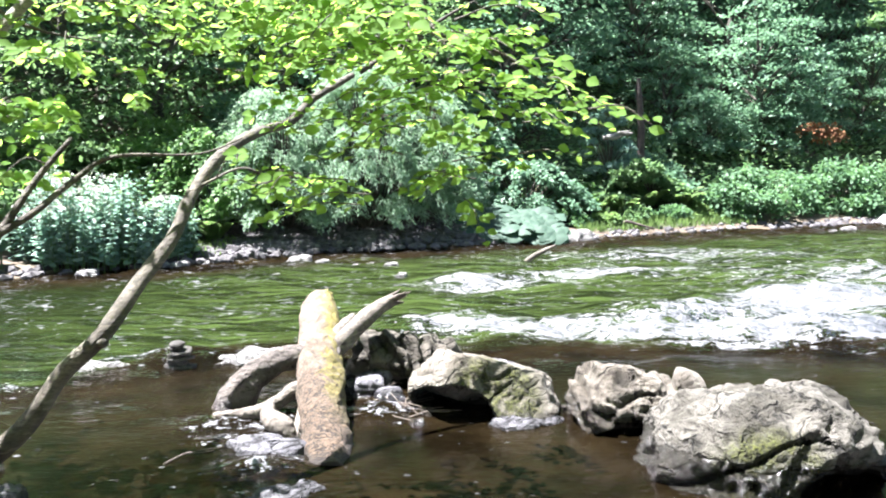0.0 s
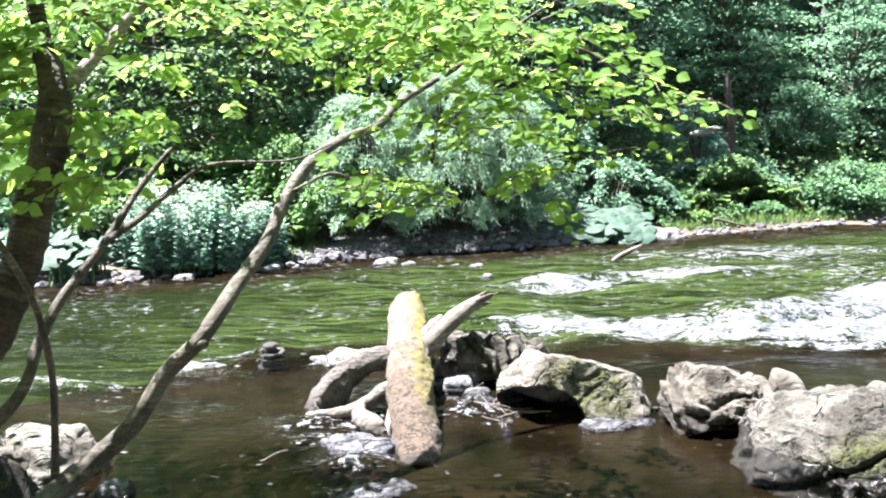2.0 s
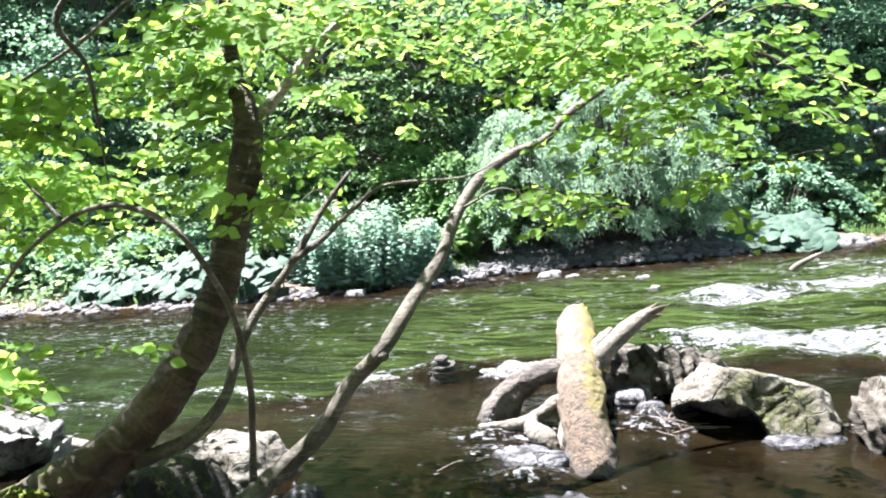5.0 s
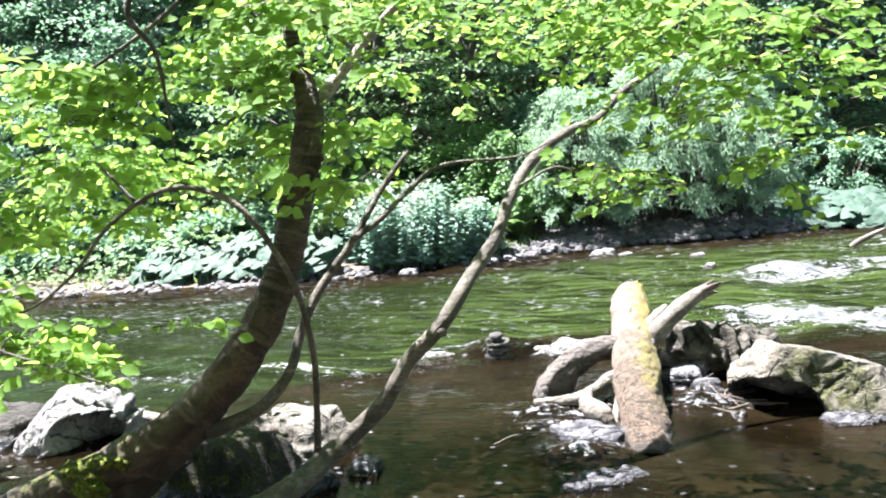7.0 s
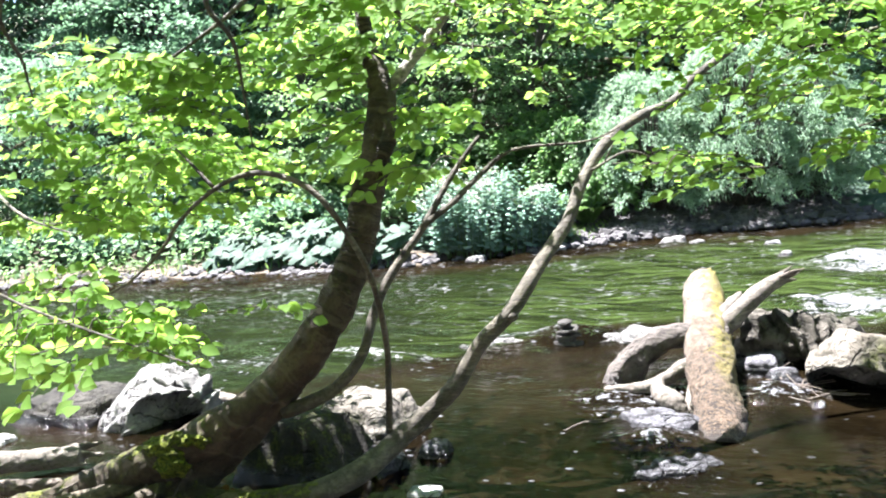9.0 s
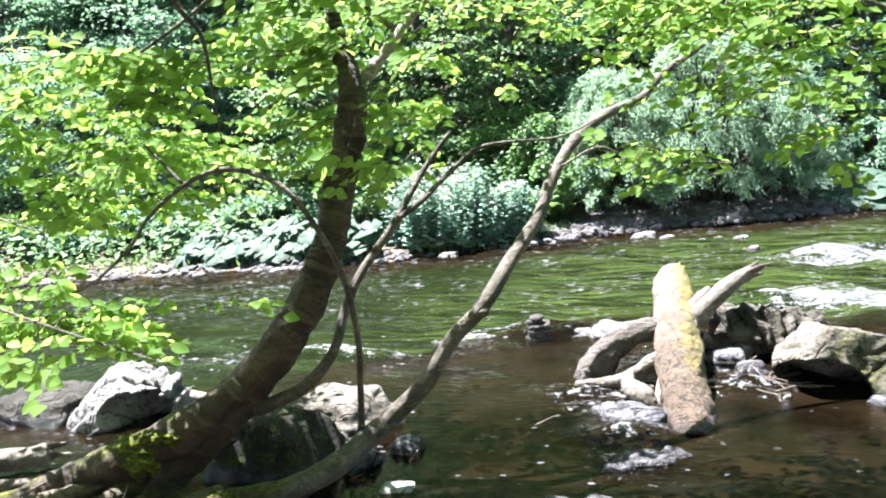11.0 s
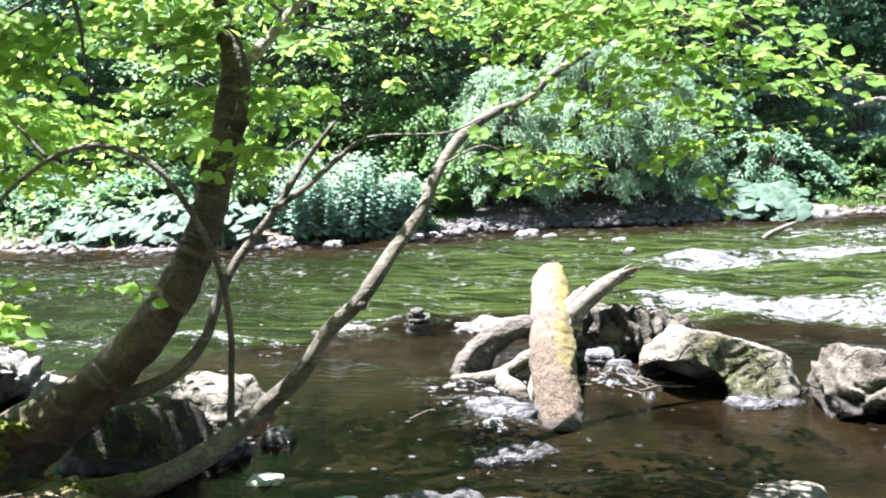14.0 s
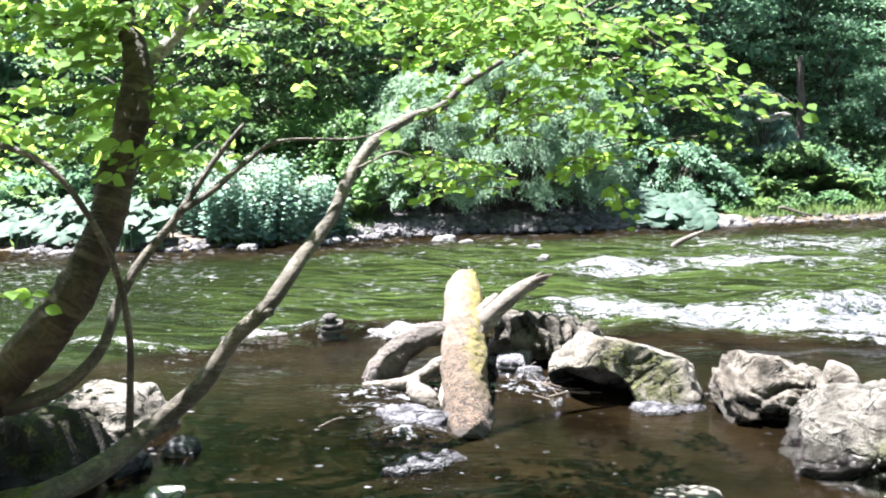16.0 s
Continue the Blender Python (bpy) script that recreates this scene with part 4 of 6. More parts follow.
STEM_C = smooth_line([(-2.055, 3.12, 0.196), (-1.97, 3.02, 0.518), (-1.899, 2.92, 0.791), (-1.875, 2.80, 1.098), (-1.945, 2.72, 1.34), (-2.047, 2.68, 1.5), (-2.204, 2.67, 1.583),
                      (-2.374, 2.66, 1.608), (-2.578, 2.66, 1.554), (-2.805, 2.66, 1.422), (-2.954, 2.64, 1.267), (-3.181, 2.62, 1.123), (-3.449, 2.6, 1.031)])
g = Geo()
tube(g, STEM_C, [0.022, 0.016, 0.015, 0.014, 0.014, 0.014, 0.013, 0.012, 0.011, 0.010, 0.008, 0.007, 0.005], 10, 0.06, rng)
tube(g, smooth_line([(-2.578, 2.66, 1.554), (-2.70, 2.66, 1.68), (-2.78, 2.66, 1.76)]), [0.01, 0.007, 0.004], 6, 0.04, rng)
placed("stem", g, BARK_SAP, tree, "slender sapling bent over in an arch")
for k, (pts, r0, r1) in enumerate([([(-2.75, 2.68, 0.28), (-2.98, 2.46, 0.21), (-3.25, 2.2, 0.17), (-3.55, 1.98, 0.15), (-3.9, 1.75, 0.13), (-4.3, 1.55, 0.10)], 0.05, 0.022),
                                   ([(-2.80, 2.62, 0.24), (-2.92, 2.35, 0.17), (-3.0, 2.1, 0.16), (-3.2, 1.8, 0.16), (-3.5, 1.5, 0.17)], 0.04, 0.018),
                                   ([(-2.85, 2.80, 0.30), (-3.05, 2.78, 0.22), (-3.3, 2.66, 0.14), (-3.6, 2.5, 0.06)], 0.045, 0.02)]):
    g = Geo()
    tube(g, smooth_line(pts), [r0, (r0 + r1) / 2, r1], 14, 0.12, rng)
    gnarl(g, 0.012, 9.0)
    placed("root", g, BARK_TREE, tree)


for k in range(7):
    a = radians(rng.uniform(165, 285))
    s = np.array([-2.86 + rng.uniform(-0.12, 0.1), 2.58 + rng.uniform(-0.1, 0.1)])
    ln = rng.uniform(0.4, 0.95)
    pts = []
    for q in np.linspace(0, 1, 5):
        xy = s + np.array([math.cos(a), math.sin(a)]) * ln * q + rng.normal(0, 0.03, 2)
        pts.append((xy[0], xy[1], max(float(land(*xy)) + 0.03 - 0.04 * q, 0.24 * (1 - q) ** 2 + 0.02)))
    g = Geo()
    tube(g, smooth_line(pts, 4), [rng.uniform(0.012, 0.024), 0.009, 0.005], 8, 0.15, rng)
    placed("root", g, (BARK_TREE, BARK_TREE, WOOD_DARK)[k % 3], tree)

# fine fibrous roots draped over the bank below the swollen foot
root_rng = np.random.default_rng(77)
for k in range(9):
    a = radians(root_rng.uniform(190, 300))
    s = np.array([-2.90 + root_rng.uniform(-0.22, 0.22), 2.42 + root_rng.uniform(-0.08, 0.06)])
    ln = root_rng.uniform(0.25, 0.7)
    pts = []
    for q in np.linspace(0, 1, 6):
        xy = s + np.array([math.cos(a), math.sin(a)]) * ln * q + root_rng.normal(0, 0.025, 2)
        pts.append((xy[0], xy[1], max(float(land(*xy)) + 0.012, 0.22 * (1 - q) ** 2.0)))
    g = Geo()
    tube(g, smooth_line(pts, 4), [root_rng.uniform(0.004, 0.008), 0.004, 0.0015], 6, 0.12, root_rng)
    placed("fine_root", g, BARK_TREE, tree)

b = bmesh.new()
bmesh.ops.create_icosphere(b, subdivisions=3, radius=0.034)
for v in b.verts:
    v.co = v.co * (1 + 0.3 * noise.noise(v.co * 25)) + Vector((-1.425, 3.315, 0.82)) - tree.location
me = bpy.data.meshes.new("burl")
b.to_mesh(me)
b.free()
me.materials.append(BARK_SAP)
me.shade_smooth()
part("burl", me, tree)


def moss_cushion(at, rx, ry, rz, seed):
    b = bmesh.new()
    bmesh.ops.create_icosphere(b, subdivisions=4, radius=1)
    for v in b.verts:
        k = 1 + 0.45 * noise.noise(v.co * 2.2 + Vector((seed, 0, 0))) + 0.22 * noise.noise(v.co * 7 + Vector((0, seed, 0)))
        v.co = Vector((v.co.x * rx, v.co.y * ry, v.co.z * rz)) * k + Vector(at) - tree.location
    me = bpy.data.meshes.new("moss_cushion")
    b.to_mesh(me)
    b.free()
    me.materials.append(MOSS)
    me.shade_smooth()
    part("moss_cushion", me, tree, "soft green moss over the roots")


moss_cushion((-2.74, 2.48, 0.41), 0.11, 0.06, 0.04, 1.0)
moss_cushion((-2.88, 2.44, 0.37), 0.12, 0.06, 0.045, 2.0)
moss_cushion((-2.82, 2.41, 0.30), 0.10, 0.045, 0.05, 3.0)
moss_cushion((-2.60, 2.60, 0.525), 0.05, 0.03, 0.022, 4.0)
moss_cushion((-2.46, 2.50, 0.14), 0.06, 0.03, 0.024, 5.0)

# boughs overhead and the leafy sprays that hang from them
BOUGHS = [
    smooth_line([(-1.3, 3.6, 2.62), (-0.7, 3.45, 2.6), (-0.17, 3.32, 2.27), (-0.02, 3.40, 2.15), (0.15, 3.48, 2.07), (0.32, 3.56, 2.04), (0.58, 3.64, 1.87)]),
    smooth_line([(-2.0, 3.1, 3.0), (-2.2, 2.8, 2.75), (-2.46, 2.62, 2.42), (-2.41, 2.7, 2.21), (-2.46, 2.8, 1.99), (-2.48, 2.85, 1.72)]),
    smooth_line([(-2.0, 3.1, 3.2), (-2.6, 2.6, 2.95), (-3.2, 2.2, 2.5), (-3.28, 2.3, 2.19), (-3.31, 2.35, 2.03)]),
    smooth_line([(-2.0, 3.2, 2.6), (-1.91, 3.2, 2.42), (-1.81, 3.3, 2.26), (-1.68, 3.4, 2.16), (-1.45, 3.6, 2.12)]),
]
BOUGHS += [
    smooth_line([(-2.0, 3.2, 2.8), (-2.5, 3.4, 2.75), (-3.1, 3.5, 2.5), (-3.8, 3.4, 2.2), (-4.5, 3.1, 1.9)]),
    smooth_line([(-2.6, 2.6, 2.95), (-3.4, 2.2, 2.75), (-4.2, 2.0, 2.3), (-4.9, 1.9, 1.9)]),
    smooth_line([(-0.46, 4.95, 2.12), (-0.2, 5.1, 2.3), (0.1, 5.2, 2.5), (0.3, 5.2, 2.6)]),
    smooth_line([(-1.15, 3.95, 1.47), (-1.0, 4.2, 1.55), (-0.85, 4.35, 1.45), (-0.7, 4.5, 1.3)]),
    smooth_line([(-0.9, 3.9, 2.8), (-0.5, 3.6, 3.0), (0.2, 3.4, 3.1), (0.9, 3.6, 3.0)]),
    smooth_line([(-2.0, 3.1, 3.4), (-1.8, 2.2, 3.5), (-1.5, 1.2, 3.4), (-1.2, 0.4, 3.2)]),
]
for k, line in enumerate(BOUGHS):
    g = Geo()
    tube(g, line, [0.018 if k != 7 else 0.008, 0.012 if k != 7 else 0.006, 0.003], 8, 0.05, rng)
    placed("bough", g, BARK_FAR if k < 3 else BARK_SAP, tree)

# leafy masses: centre, half sizes, number of sprays, index of bearing boughs
# over the river
MASSES_RIVER = [((-0.33, 3.04, 2.17), (0.52, 0.67, 0.26), 91), ((0.01, 3.0, 1.92), (0.22, 0.51, 0.26), 42), ((-0.97, 3.09, 2.27), (0.7, 0.77, 0.29), 74),
                ((-0.68, 3.9, 1.47), (0.18, 0.4, 0.15), 9), ((-0.10, 3.04, 1.70), (0.2, 0.4, 0.08), 10), ((-0.40, 3.2, 1.46), (0.2, 0.23, 0.06), 7),
                ((-0.07, 3.3, 1.53), (0.15, 0.23, 0.1), 8), ((0.13, 3.21, 1.68), (0.19, 0.23, 0.09), 9), ((0.25, 3.12, 1.82), (0.17, 0.23, 0.1), 18),
                ((-1.30, 3.3, 1.92), (0.3, 0.45, 0.08), 7), ((-0.33, 4.53, 2.25), (0.23, 0.34, 0.14), 9)]
# round the trunk and over the bank
MASSES_BANK = [((-2.0, 3.55, 2.35), (0.8, 0.70, 0.42), 59), ((-3.0, 3.35, 2.12), (0.72, 0.94, 0.45), 88), ((-3.65, 3.55, 1.68), (0.8, 0.82, 0.36), 105),
               ((-3.95, 2.85, 2.05), (0.75, 1.17, 0.45), 78), ((-4.0, 2.8, 1.5), (0.55, 0.35, 0.25), 30), ((-2.2, 3.6, 1.8), (0.5, 0.70, 0.25), 19),
               ((-1.65, 3.4, 1.72), (0.45, 0.82, 0.24), 16), ((-3.14, 2.05, 1.04), (0.42, 0.3, 0.14), 44), ((-2.86, 2.05, 0.93), (0.14, 0.2, 0.05), 6), ((-2.2, 3.75, 1.42), (0.22, 0.4, 0.22), 9),
               ((-2.0, 2.98, 2.3), (0.16, 0.18, 0.28), 17)]
# overhead, out of view: leafage added to shade trunk, roots and near bank
MASSES_SHADING = [((-1.8, 0.6, 3.4), (1.9, 1.1, 0.3), 110), ((-3.9, 0.5, 3.3), (1.4, 1.1, 0.35), 70)]
MASSES_SHADING += [((-4.15, 2.92, 3.7), (0.22, 0.08, 0.08), 8), ((-3.75, 3.02, 3.7), (0.22, 0.08, 0.08), 10), ((-3.35, 3.12, 3.7), (0.22, 0.08, 0.08), 30), ((-2.95, 3.21, 3.7), (0.22, 0.08, 0.08), 45), ((-2.6, 3.27, 3.65), (0.2, 0.08, 0.08), 24)]
# gaps in the leafage through which the sun reaches the log, the boulders and the white rock: middle and radius
GAPS = [((-0.58, 4.1), 0.38), ((-0.75, 4.8), 0.45), ((-0.9, 5.5), 0.5), ((0.25, 4.85), 0.62), ((1.07, 4.7), 0.45), ((1.6, 3.75), 0.70), ((-4.32, 3.72), 0.45), ((-0.95, 4.2), 0.3), ((-1.3, 5.0), 0.35), ((-1.84, 3.04), 0.2), ((-1.6, 3.22), 0.24), ((-1.35, 3.4), 0.2), ((-2.45, 3.75), 0.3)]


def in_gap(p):
    foot = p - np.array(SUN_TO) * (p[2] - 0.2) / SUN_TO.z
    return any(math.hypot(foot[0] - c[0], foot[1] - c[1]) < r for c, r in GAPS)


MASSES = MASSES_RIVER + MASSES_BANK + MASSES_SHADING
BOUGHS_LOW = [smooth_line([(-4.2, 1.8, 2.0), (-3.7, 1.9, 1.5), (-3.2, 1.95, 1.2), (-2.75, 2.0, 1.03), (-2.15, 2.0, 0.88)]),
              smooth_line([(-4.2, 2.6, 1.9), (-3.8, 2.45, 1.65), (-3.4, 2.3, 1.5), (-3.0, 2.25, 1.40)])]
for line in BOUGHS_LOW:
    g = Geo()
    tube(g, line, [0.012, 0.008, 0.003], 8, 0.05, rng)
    placed("bough", g, BARK_SAP, tree)
bough_pts = np.concatenate(BOUGHS + BOUGHS_LOW + [STEM_A[-40:], STEM_B[-18:], STEM_C[-40:]])
for (c, half, count) in MASSES:
    twigs, foliage = Geo(), Geo()
    tiers = []
    for _ in range(max(2, count // 7)):
        p = rng.normal(0, 1, 3)
        tiers.append(np.array(c) + p / np.linalg.norm(p) * rng.uniform(0, 1) ** 0.45 * np.array(half))
    for k in range(int(count * 0.85)):
        for attempt in range(7):
            p = tiers[(k + attempt * 3) % len(tiers)] + rng.normal(0, 1, 3) * (0.15, 0.15, 0.035)
            order = np.argsort(((bough_pts - p) ** 2).sum(1))
            near = bough_pts[order[int(rng.integers(0, 9))]]
            away = p - near
            az = math.atan2(away[1], away[0]) + rng.normal(0, 0.7)
            length = rng.uniform(0.28, 0.5) * (1.0 if c[0] < -1.4 else 0.8)
            way = np.array([math.cos(az), math.sin(az), rng.uniform(-0.25, 0.1)])
            if not in_gap(p + way * length * 0.5):
                break
        else:
            continue
        tw = smooth_line([p, p + way * length * 0.5 + (0, 0, 0.02), p + way * length + (0, 0, -0.04)], 5)
        if np.linalg.norm(away) < 0.22:
            tube(twigs, smooth_line([near, (near + p) / 2 + (0, 0, 0.05), p], 3), [0.004, 0.002], 5)
        tube(twigs, tw, [0.0035, 0.0012], 5)
        m = int(rng.integers(11, 17))
        i = np.linspace(1, len(tw) - 1, m)
        at = np.stack([np.interp(i, np.arange(len(tw)), tw[:, q]) for q in range(3)], 1) + rng.normal(0, 0.012, (m, 3))
        sgn = np.where(np.arange(m) % 2 == 0, 1.0, -1.0)
        sd = np.array([-way[1], way[0], 0.0])
        along = way[None] * rng.uniform(0.35, 0.9, (m, 1)) + sd[None] * sgn[:, None] * rng.uniform(0.6, 1.1, (m, 1)) + rng.normal(0, 0.16, (m, 3))
        along[-1] = way
        along[:, 2] -= rng.uniform(0.0, 0.35, m)
        up = np.array([[0.0, -0.9 if c[0] < -1.4 else -0.5, 0.7]]) + rng.normal(0, 0.29, (m, 3))
        leaves(foliage, at, along, up, rng.uniform(0.050, 0.084, m) * (1.0 if c[0] < -1.4 else 0.72), BROAD)
    tagged(placed("twig_spray", twigs, BARK_SAP, tree), kind="stuff")
    tagged(placed("foliage", foliage, LEAF_NEAR, tree, "bright yellow-green rounded leaves"), kind="stuff")

# ---- driftwood log and its roots in mid-stream ----
log = thing("fallen_log", (-0.56, 4.05, 0.0), "sunlit mossy fallen log propped up in the river", "log")
g = Geo()
LOG = smooth_line([(-0.572, 4.0, -0.075), (-0.60, 4.16, -0.03), (-0.665, 4.5, 0.060), (-0.785, 5.1, 0.205), (-0.885, 5.7, 0.325), (-0.975, 6.3, 0.43), (-1.0, 6.48, 0.455)], 14)
tube(g, LOG, [0.118, 0.130, 0.138, 0.150, 0.156, 0.138, 0.105], 40, 0.02, rng)
for a, b, r in (((-0.66, 4.85, 0.25), (-0.63, 4.95, 0.20), 0.04), ((-0.80, 5.75, 0.42), (-0.77, 5.82, 0.40), 0.04), ((-0.55, 4.3, 0.08), (-0.52, 4.4, 0.04), 0.05), ((-1.0, 6.42, 0.52), (-0.94, 6.5, 0.50), 0.05)):
    tube(g, smooth_line([a, (np.array(a) + b) / 2, b], 3), [r * 0.6, r, r * 0.6], 10)
log_me, co = fused("trunk", g, LOG_WOOD, 0.012, None, 3)
roughen(log_me, co, (0.020, 3.2, (1.6, 0.8, 1.6)), (0.008, 14.0, (1.4, 0.7, 1.4)), (0.005, 42.0, (1, 1, 1)))
log_me.transform(Matrix.Translation(-log.location))
part("trunk", log_me, log)
b = bmesh.new()
bmesh.ops.create_icosphere(b, subdivisions=4, radius=1)
for v in b.verts:
    k = 1 + 0.22 * noise.noise(v.co * 1.9) + 0.16 * noise.noise(v.co * 5.0)
    v.co = Vector((v.co.x * 0.10, v.co.y * 0.12, v.co.z * 0.09 + v.co.x * 0.03)) * k + Vector((-1.005, 6.48, 0.462)) - log.location
me = bpy.data.meshes.new("broken_end")
b.to_mesh(me)
b.free()
me.materials.append(LOG_WOOD)
me.shade_smooth()
part("broken_end", me, log)
g = Geo()
tube(g, smooth_line([(-0.80, 5.42, 0.22), (-0.70, 5.45, 0.33), (-0.58, 5.52, 0.45), (-0.45, 5.60, 0.555), (-0.34, 5.66, 0.605)]), [0.075, 0.066, 0.06, 0.056, 0.04], 14, 0.08, rng)
stub = placed("stub_branch", g, WOOD_BLEACHED, log, "bleached broken branch with a splintered end")
g = Geo()
for k in range(8):
    o = rng.normal(0, 0.018, 3)
    tube(g, smooth_line([np.array((-0.39, 5.64, 0.585)) + o * 0.8, np.array((-0.33, 5.66, 0.605)) + o * 1.2, np.array((-0.285, 5.69, 0.615)) + o * 2.2 + rng.normal(0, 0.014, 3)], 3), [0.02, 0.014, 0.004], 6)
placed("splinter", g, WOOD_DARK, stub)
for pts, rad, m, lab in [([(-0.70, 5.34, 0.25), (-0.92, 5.30, 0.285), (-1.10, 5.24, 0.265), (-1.25, 5.15, 0.17), (-1.34, 5.10, 0.03), (-1.38, 5.06, -0.15)], [0.09, 0.085, 0.082, 0.10, 0.135, 0.15], WOOD_ROOT, "thick fluted root arching down into the water"),
                         ([(-0.74, 4.98, 0.20), (-0.90, 4.95, 0.165), (-1.03, 4.88, 0.085), (-1.17, 4.84, 0.04), (-1.36, 4.86, 0.02), (-1.46, 4.90, 0.0)], [0.05, 0.048, 0.046, 0.036, 0.026, 0.018], WOOD_BLEACHED, "bleached root lying on the water"),
                         ([(-1.06, 4.88, 0.08), (-1.05, 4.74, 0.065), (-0.99, 4.62, 0.05), (-0.91, 4.54, 0.04), (-0.86, 4.50, -0.02)], [0.036, 0.044, 0.066, 0.06, 0.03], WOOD_BLEACHED, "knobbed water-worn root end"),
                         ([(-0.80, 5.02, 0.24), (-0.835, 4.85, 0.14), (-0.845, 4.62, 0.04), (-0.83, 4.5, -0.03)], [0.024, 0.024, 0.022, 0.018], WOOD_BLEACHED, "slim pale root against the log"),
                         ([(-0.78, 5.5, 0.33), (-0.70, 5.75, 0.42), (-0.66, 5.9, 0.44)], [0.05, 0.04, 0.03], WOOD_BLEACHED, "short pale root stub")]:
    g = Geo()
    tube(g, smooth_line(pts, 12), rad, 26, 0.05, rng)
    if rad[0] > 0.08:
        for k in range(5):
            o = np.array((rng.uniform(-0.05, 0.05), -0.075 + 0.02 * k, rng.uniform(-0.02, 0.05)))
            tube(g, smooth_line([np.array(pts[2]) + o * 0.7, np.array(pts[3]) + o * 1.1, np.array(pts[4]) + o * 1.5, np.array(pts[5]) + o * 1.8], 8), [0.03, 0.04, 0.05, 0.05], 10)
    me, co = fused("root", g, m, 0.009 if rad[0] > 0.03 else 0.006, None, 2)
    roughen(me, co, (0.10 * rad[1], 9.0, (1.0, 1.5, 1.0)), (0.005, 34.0, (1, 1, 1)))
    me.transform(Matrix.Translation(-log.location))
    part("root", me, log, lab)

# ---- boulders ----


def plane_set(*rows):
    """(normal, point that the face passes through) to (normal, distance)."""
    return [(n, max(0.03, Vector(n).normalized().dot(Vector(p)))) for n, p in rows]


BOTTOM = ((0, 0, -1), (0, 0, -0.28))
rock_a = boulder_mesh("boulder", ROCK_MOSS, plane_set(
    ((0.22, 0.22, 1), (-0.10, 0.0, 0.355)), ((-0.72, -0.20, 0.66), (-0.26, 0, 0.34)), ((0.16, -0.86, 0.50), (0.0, -0.22, 0.22)), ((-0.41, -0.43, -0.80), (-0.46, -0.10, 0.08)),
    ((0.80, -0.25, 0.50), (0.42, -0.05, 0.16)), ((0, 1, 0.2), (0, 0.36, 0)), ((-1, 0.2, -0.1), (-0.47, 0, 0.05)), ((0.3, -0.9, -0.2), (0.2, -0.35, 0.0)), ((1, 0, 0.1), (0.49, 0, 0)), BOTTOM), 1, 6, 26, (-0.5, -0.1, 0.8), 0.014, 0.11, 0.016, 0.012)


def hollow(me, at, half, push):
    """Wear a hollow into a boulder's foot: points within the given half sizes go back by push."""
    for v in me.vertices:
        q = ((v.co.x - at[0]) / half[0]) ** 2 + ((v.co.z - at[2]) / half[2]) ** 2
        if v.co.y < at[1] and q < 1:
            k = min(1.0, (1 - q) * 3.5)
            v.co.y += push * k
    return me


hollow(rock_a, (-0.20, 0.05, 0.0), (0.29, 1, 0.22), 0.42)
solo("boulder", rock_a, (0.25, 5.0, 0.0), "angular grey boulder with green moss and a dark undercut", "rock", "river boulders")
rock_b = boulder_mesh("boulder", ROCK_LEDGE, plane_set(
    ((0.14, 0.05, 1), (-0.12, 0.0, 0.345)), ((0.5, -0.1, 0.85), (0.20, 0, 0.26)), ((-0.80, -0.25, 0.50), (-0.24, 0, 0.24)), ((0.05, -0.90, 0.42), (0.0, -0.22, 0.20)),
    ((0.25, -0.85, -0.45), (0.0, -0.30, 0.06)), ((1, -0.1, 0.1), (0.345, 0, 0.1)), ((-1, -0.2, 0.0), (-0.31, 0, 0)), ((0, 1, 0.2), (0, 0.32, 0)), BOTTOM), 2, 6, 30, (0.22, -0.18, 1.0), 0.10, 0.095, 0.045, 0.018, 60.0, 3.0)
hollow(rock_b, (0.04, 0.05, 0.0), (0.24, 1, 0.09), 0.14)
solo("boulder", rock_b, (1.125, 4.72, -0.005), "pale layered boulder, its foot dark with wet and painted shade", "rock", "river boulders")
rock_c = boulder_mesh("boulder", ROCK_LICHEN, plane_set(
    ((-0.10, 0.1, 1), (0.1, 0, 0.455)), ((0.46, -0.05, 0.86), (0.30, 0, 0.40)), ((-0.62, -0.15, 0.76), (-0.24, 0, 0.39)), ((-0.10, -0.62, 0.78), (0, -0.14, 0.42)), ((0.02, -0.97, 0.22), (0.0, -0.36, 0.20)), ((0.30, -0.85, -0.40), (0.2, -0.38, 0.14)),
    ((0.95, -0.1, 0.35), (0.56, 0, 0.1)), ((-0.92, 0.0, 0.26), (-0.54, 0, 0.12)), ((-0.60, -0.76, 0.16), (-0.36, -0.30, 0.2)), ((0, 1, 0.1), (0, 0.40, 0)), BOTTOM), 3, 6, 34, (-0.32, -0.5, 0.8), 0.06, 0.15, 0.06, 0.020, 50.0, 2.0)
hollow(rock_c, (0.30, 0.05, -0.02), (0.26, 1, 0.14), 0.18)
solo("boulder", rock_c, (1.62, 3.86, 0.0), "large weathered pale boulder with cracks and moss patches", "rock", "river boulders")
rock_s = rock_mesh("boulder", ROCK_PALE, plane_set(((0.35, 0, 1), (0, 0, 0.31)), ((1, 0, 0.2), (0.11, 0, 0.15)), ((-1, 0, 0.12), (-0.10, 0, 0.15)), ((0, -1, 0.3), (0, -0.12, 0.1)), ((0, 1, 0.2), (0, 0.12, 0)), BOTTOM), 4, 5, 0.008, 0.0, 9.0)
solo("boulder", rock_s, (1.49, 4.74, 0.0), "small smooth tan stone standing between boulders", "rock", "river boulders")
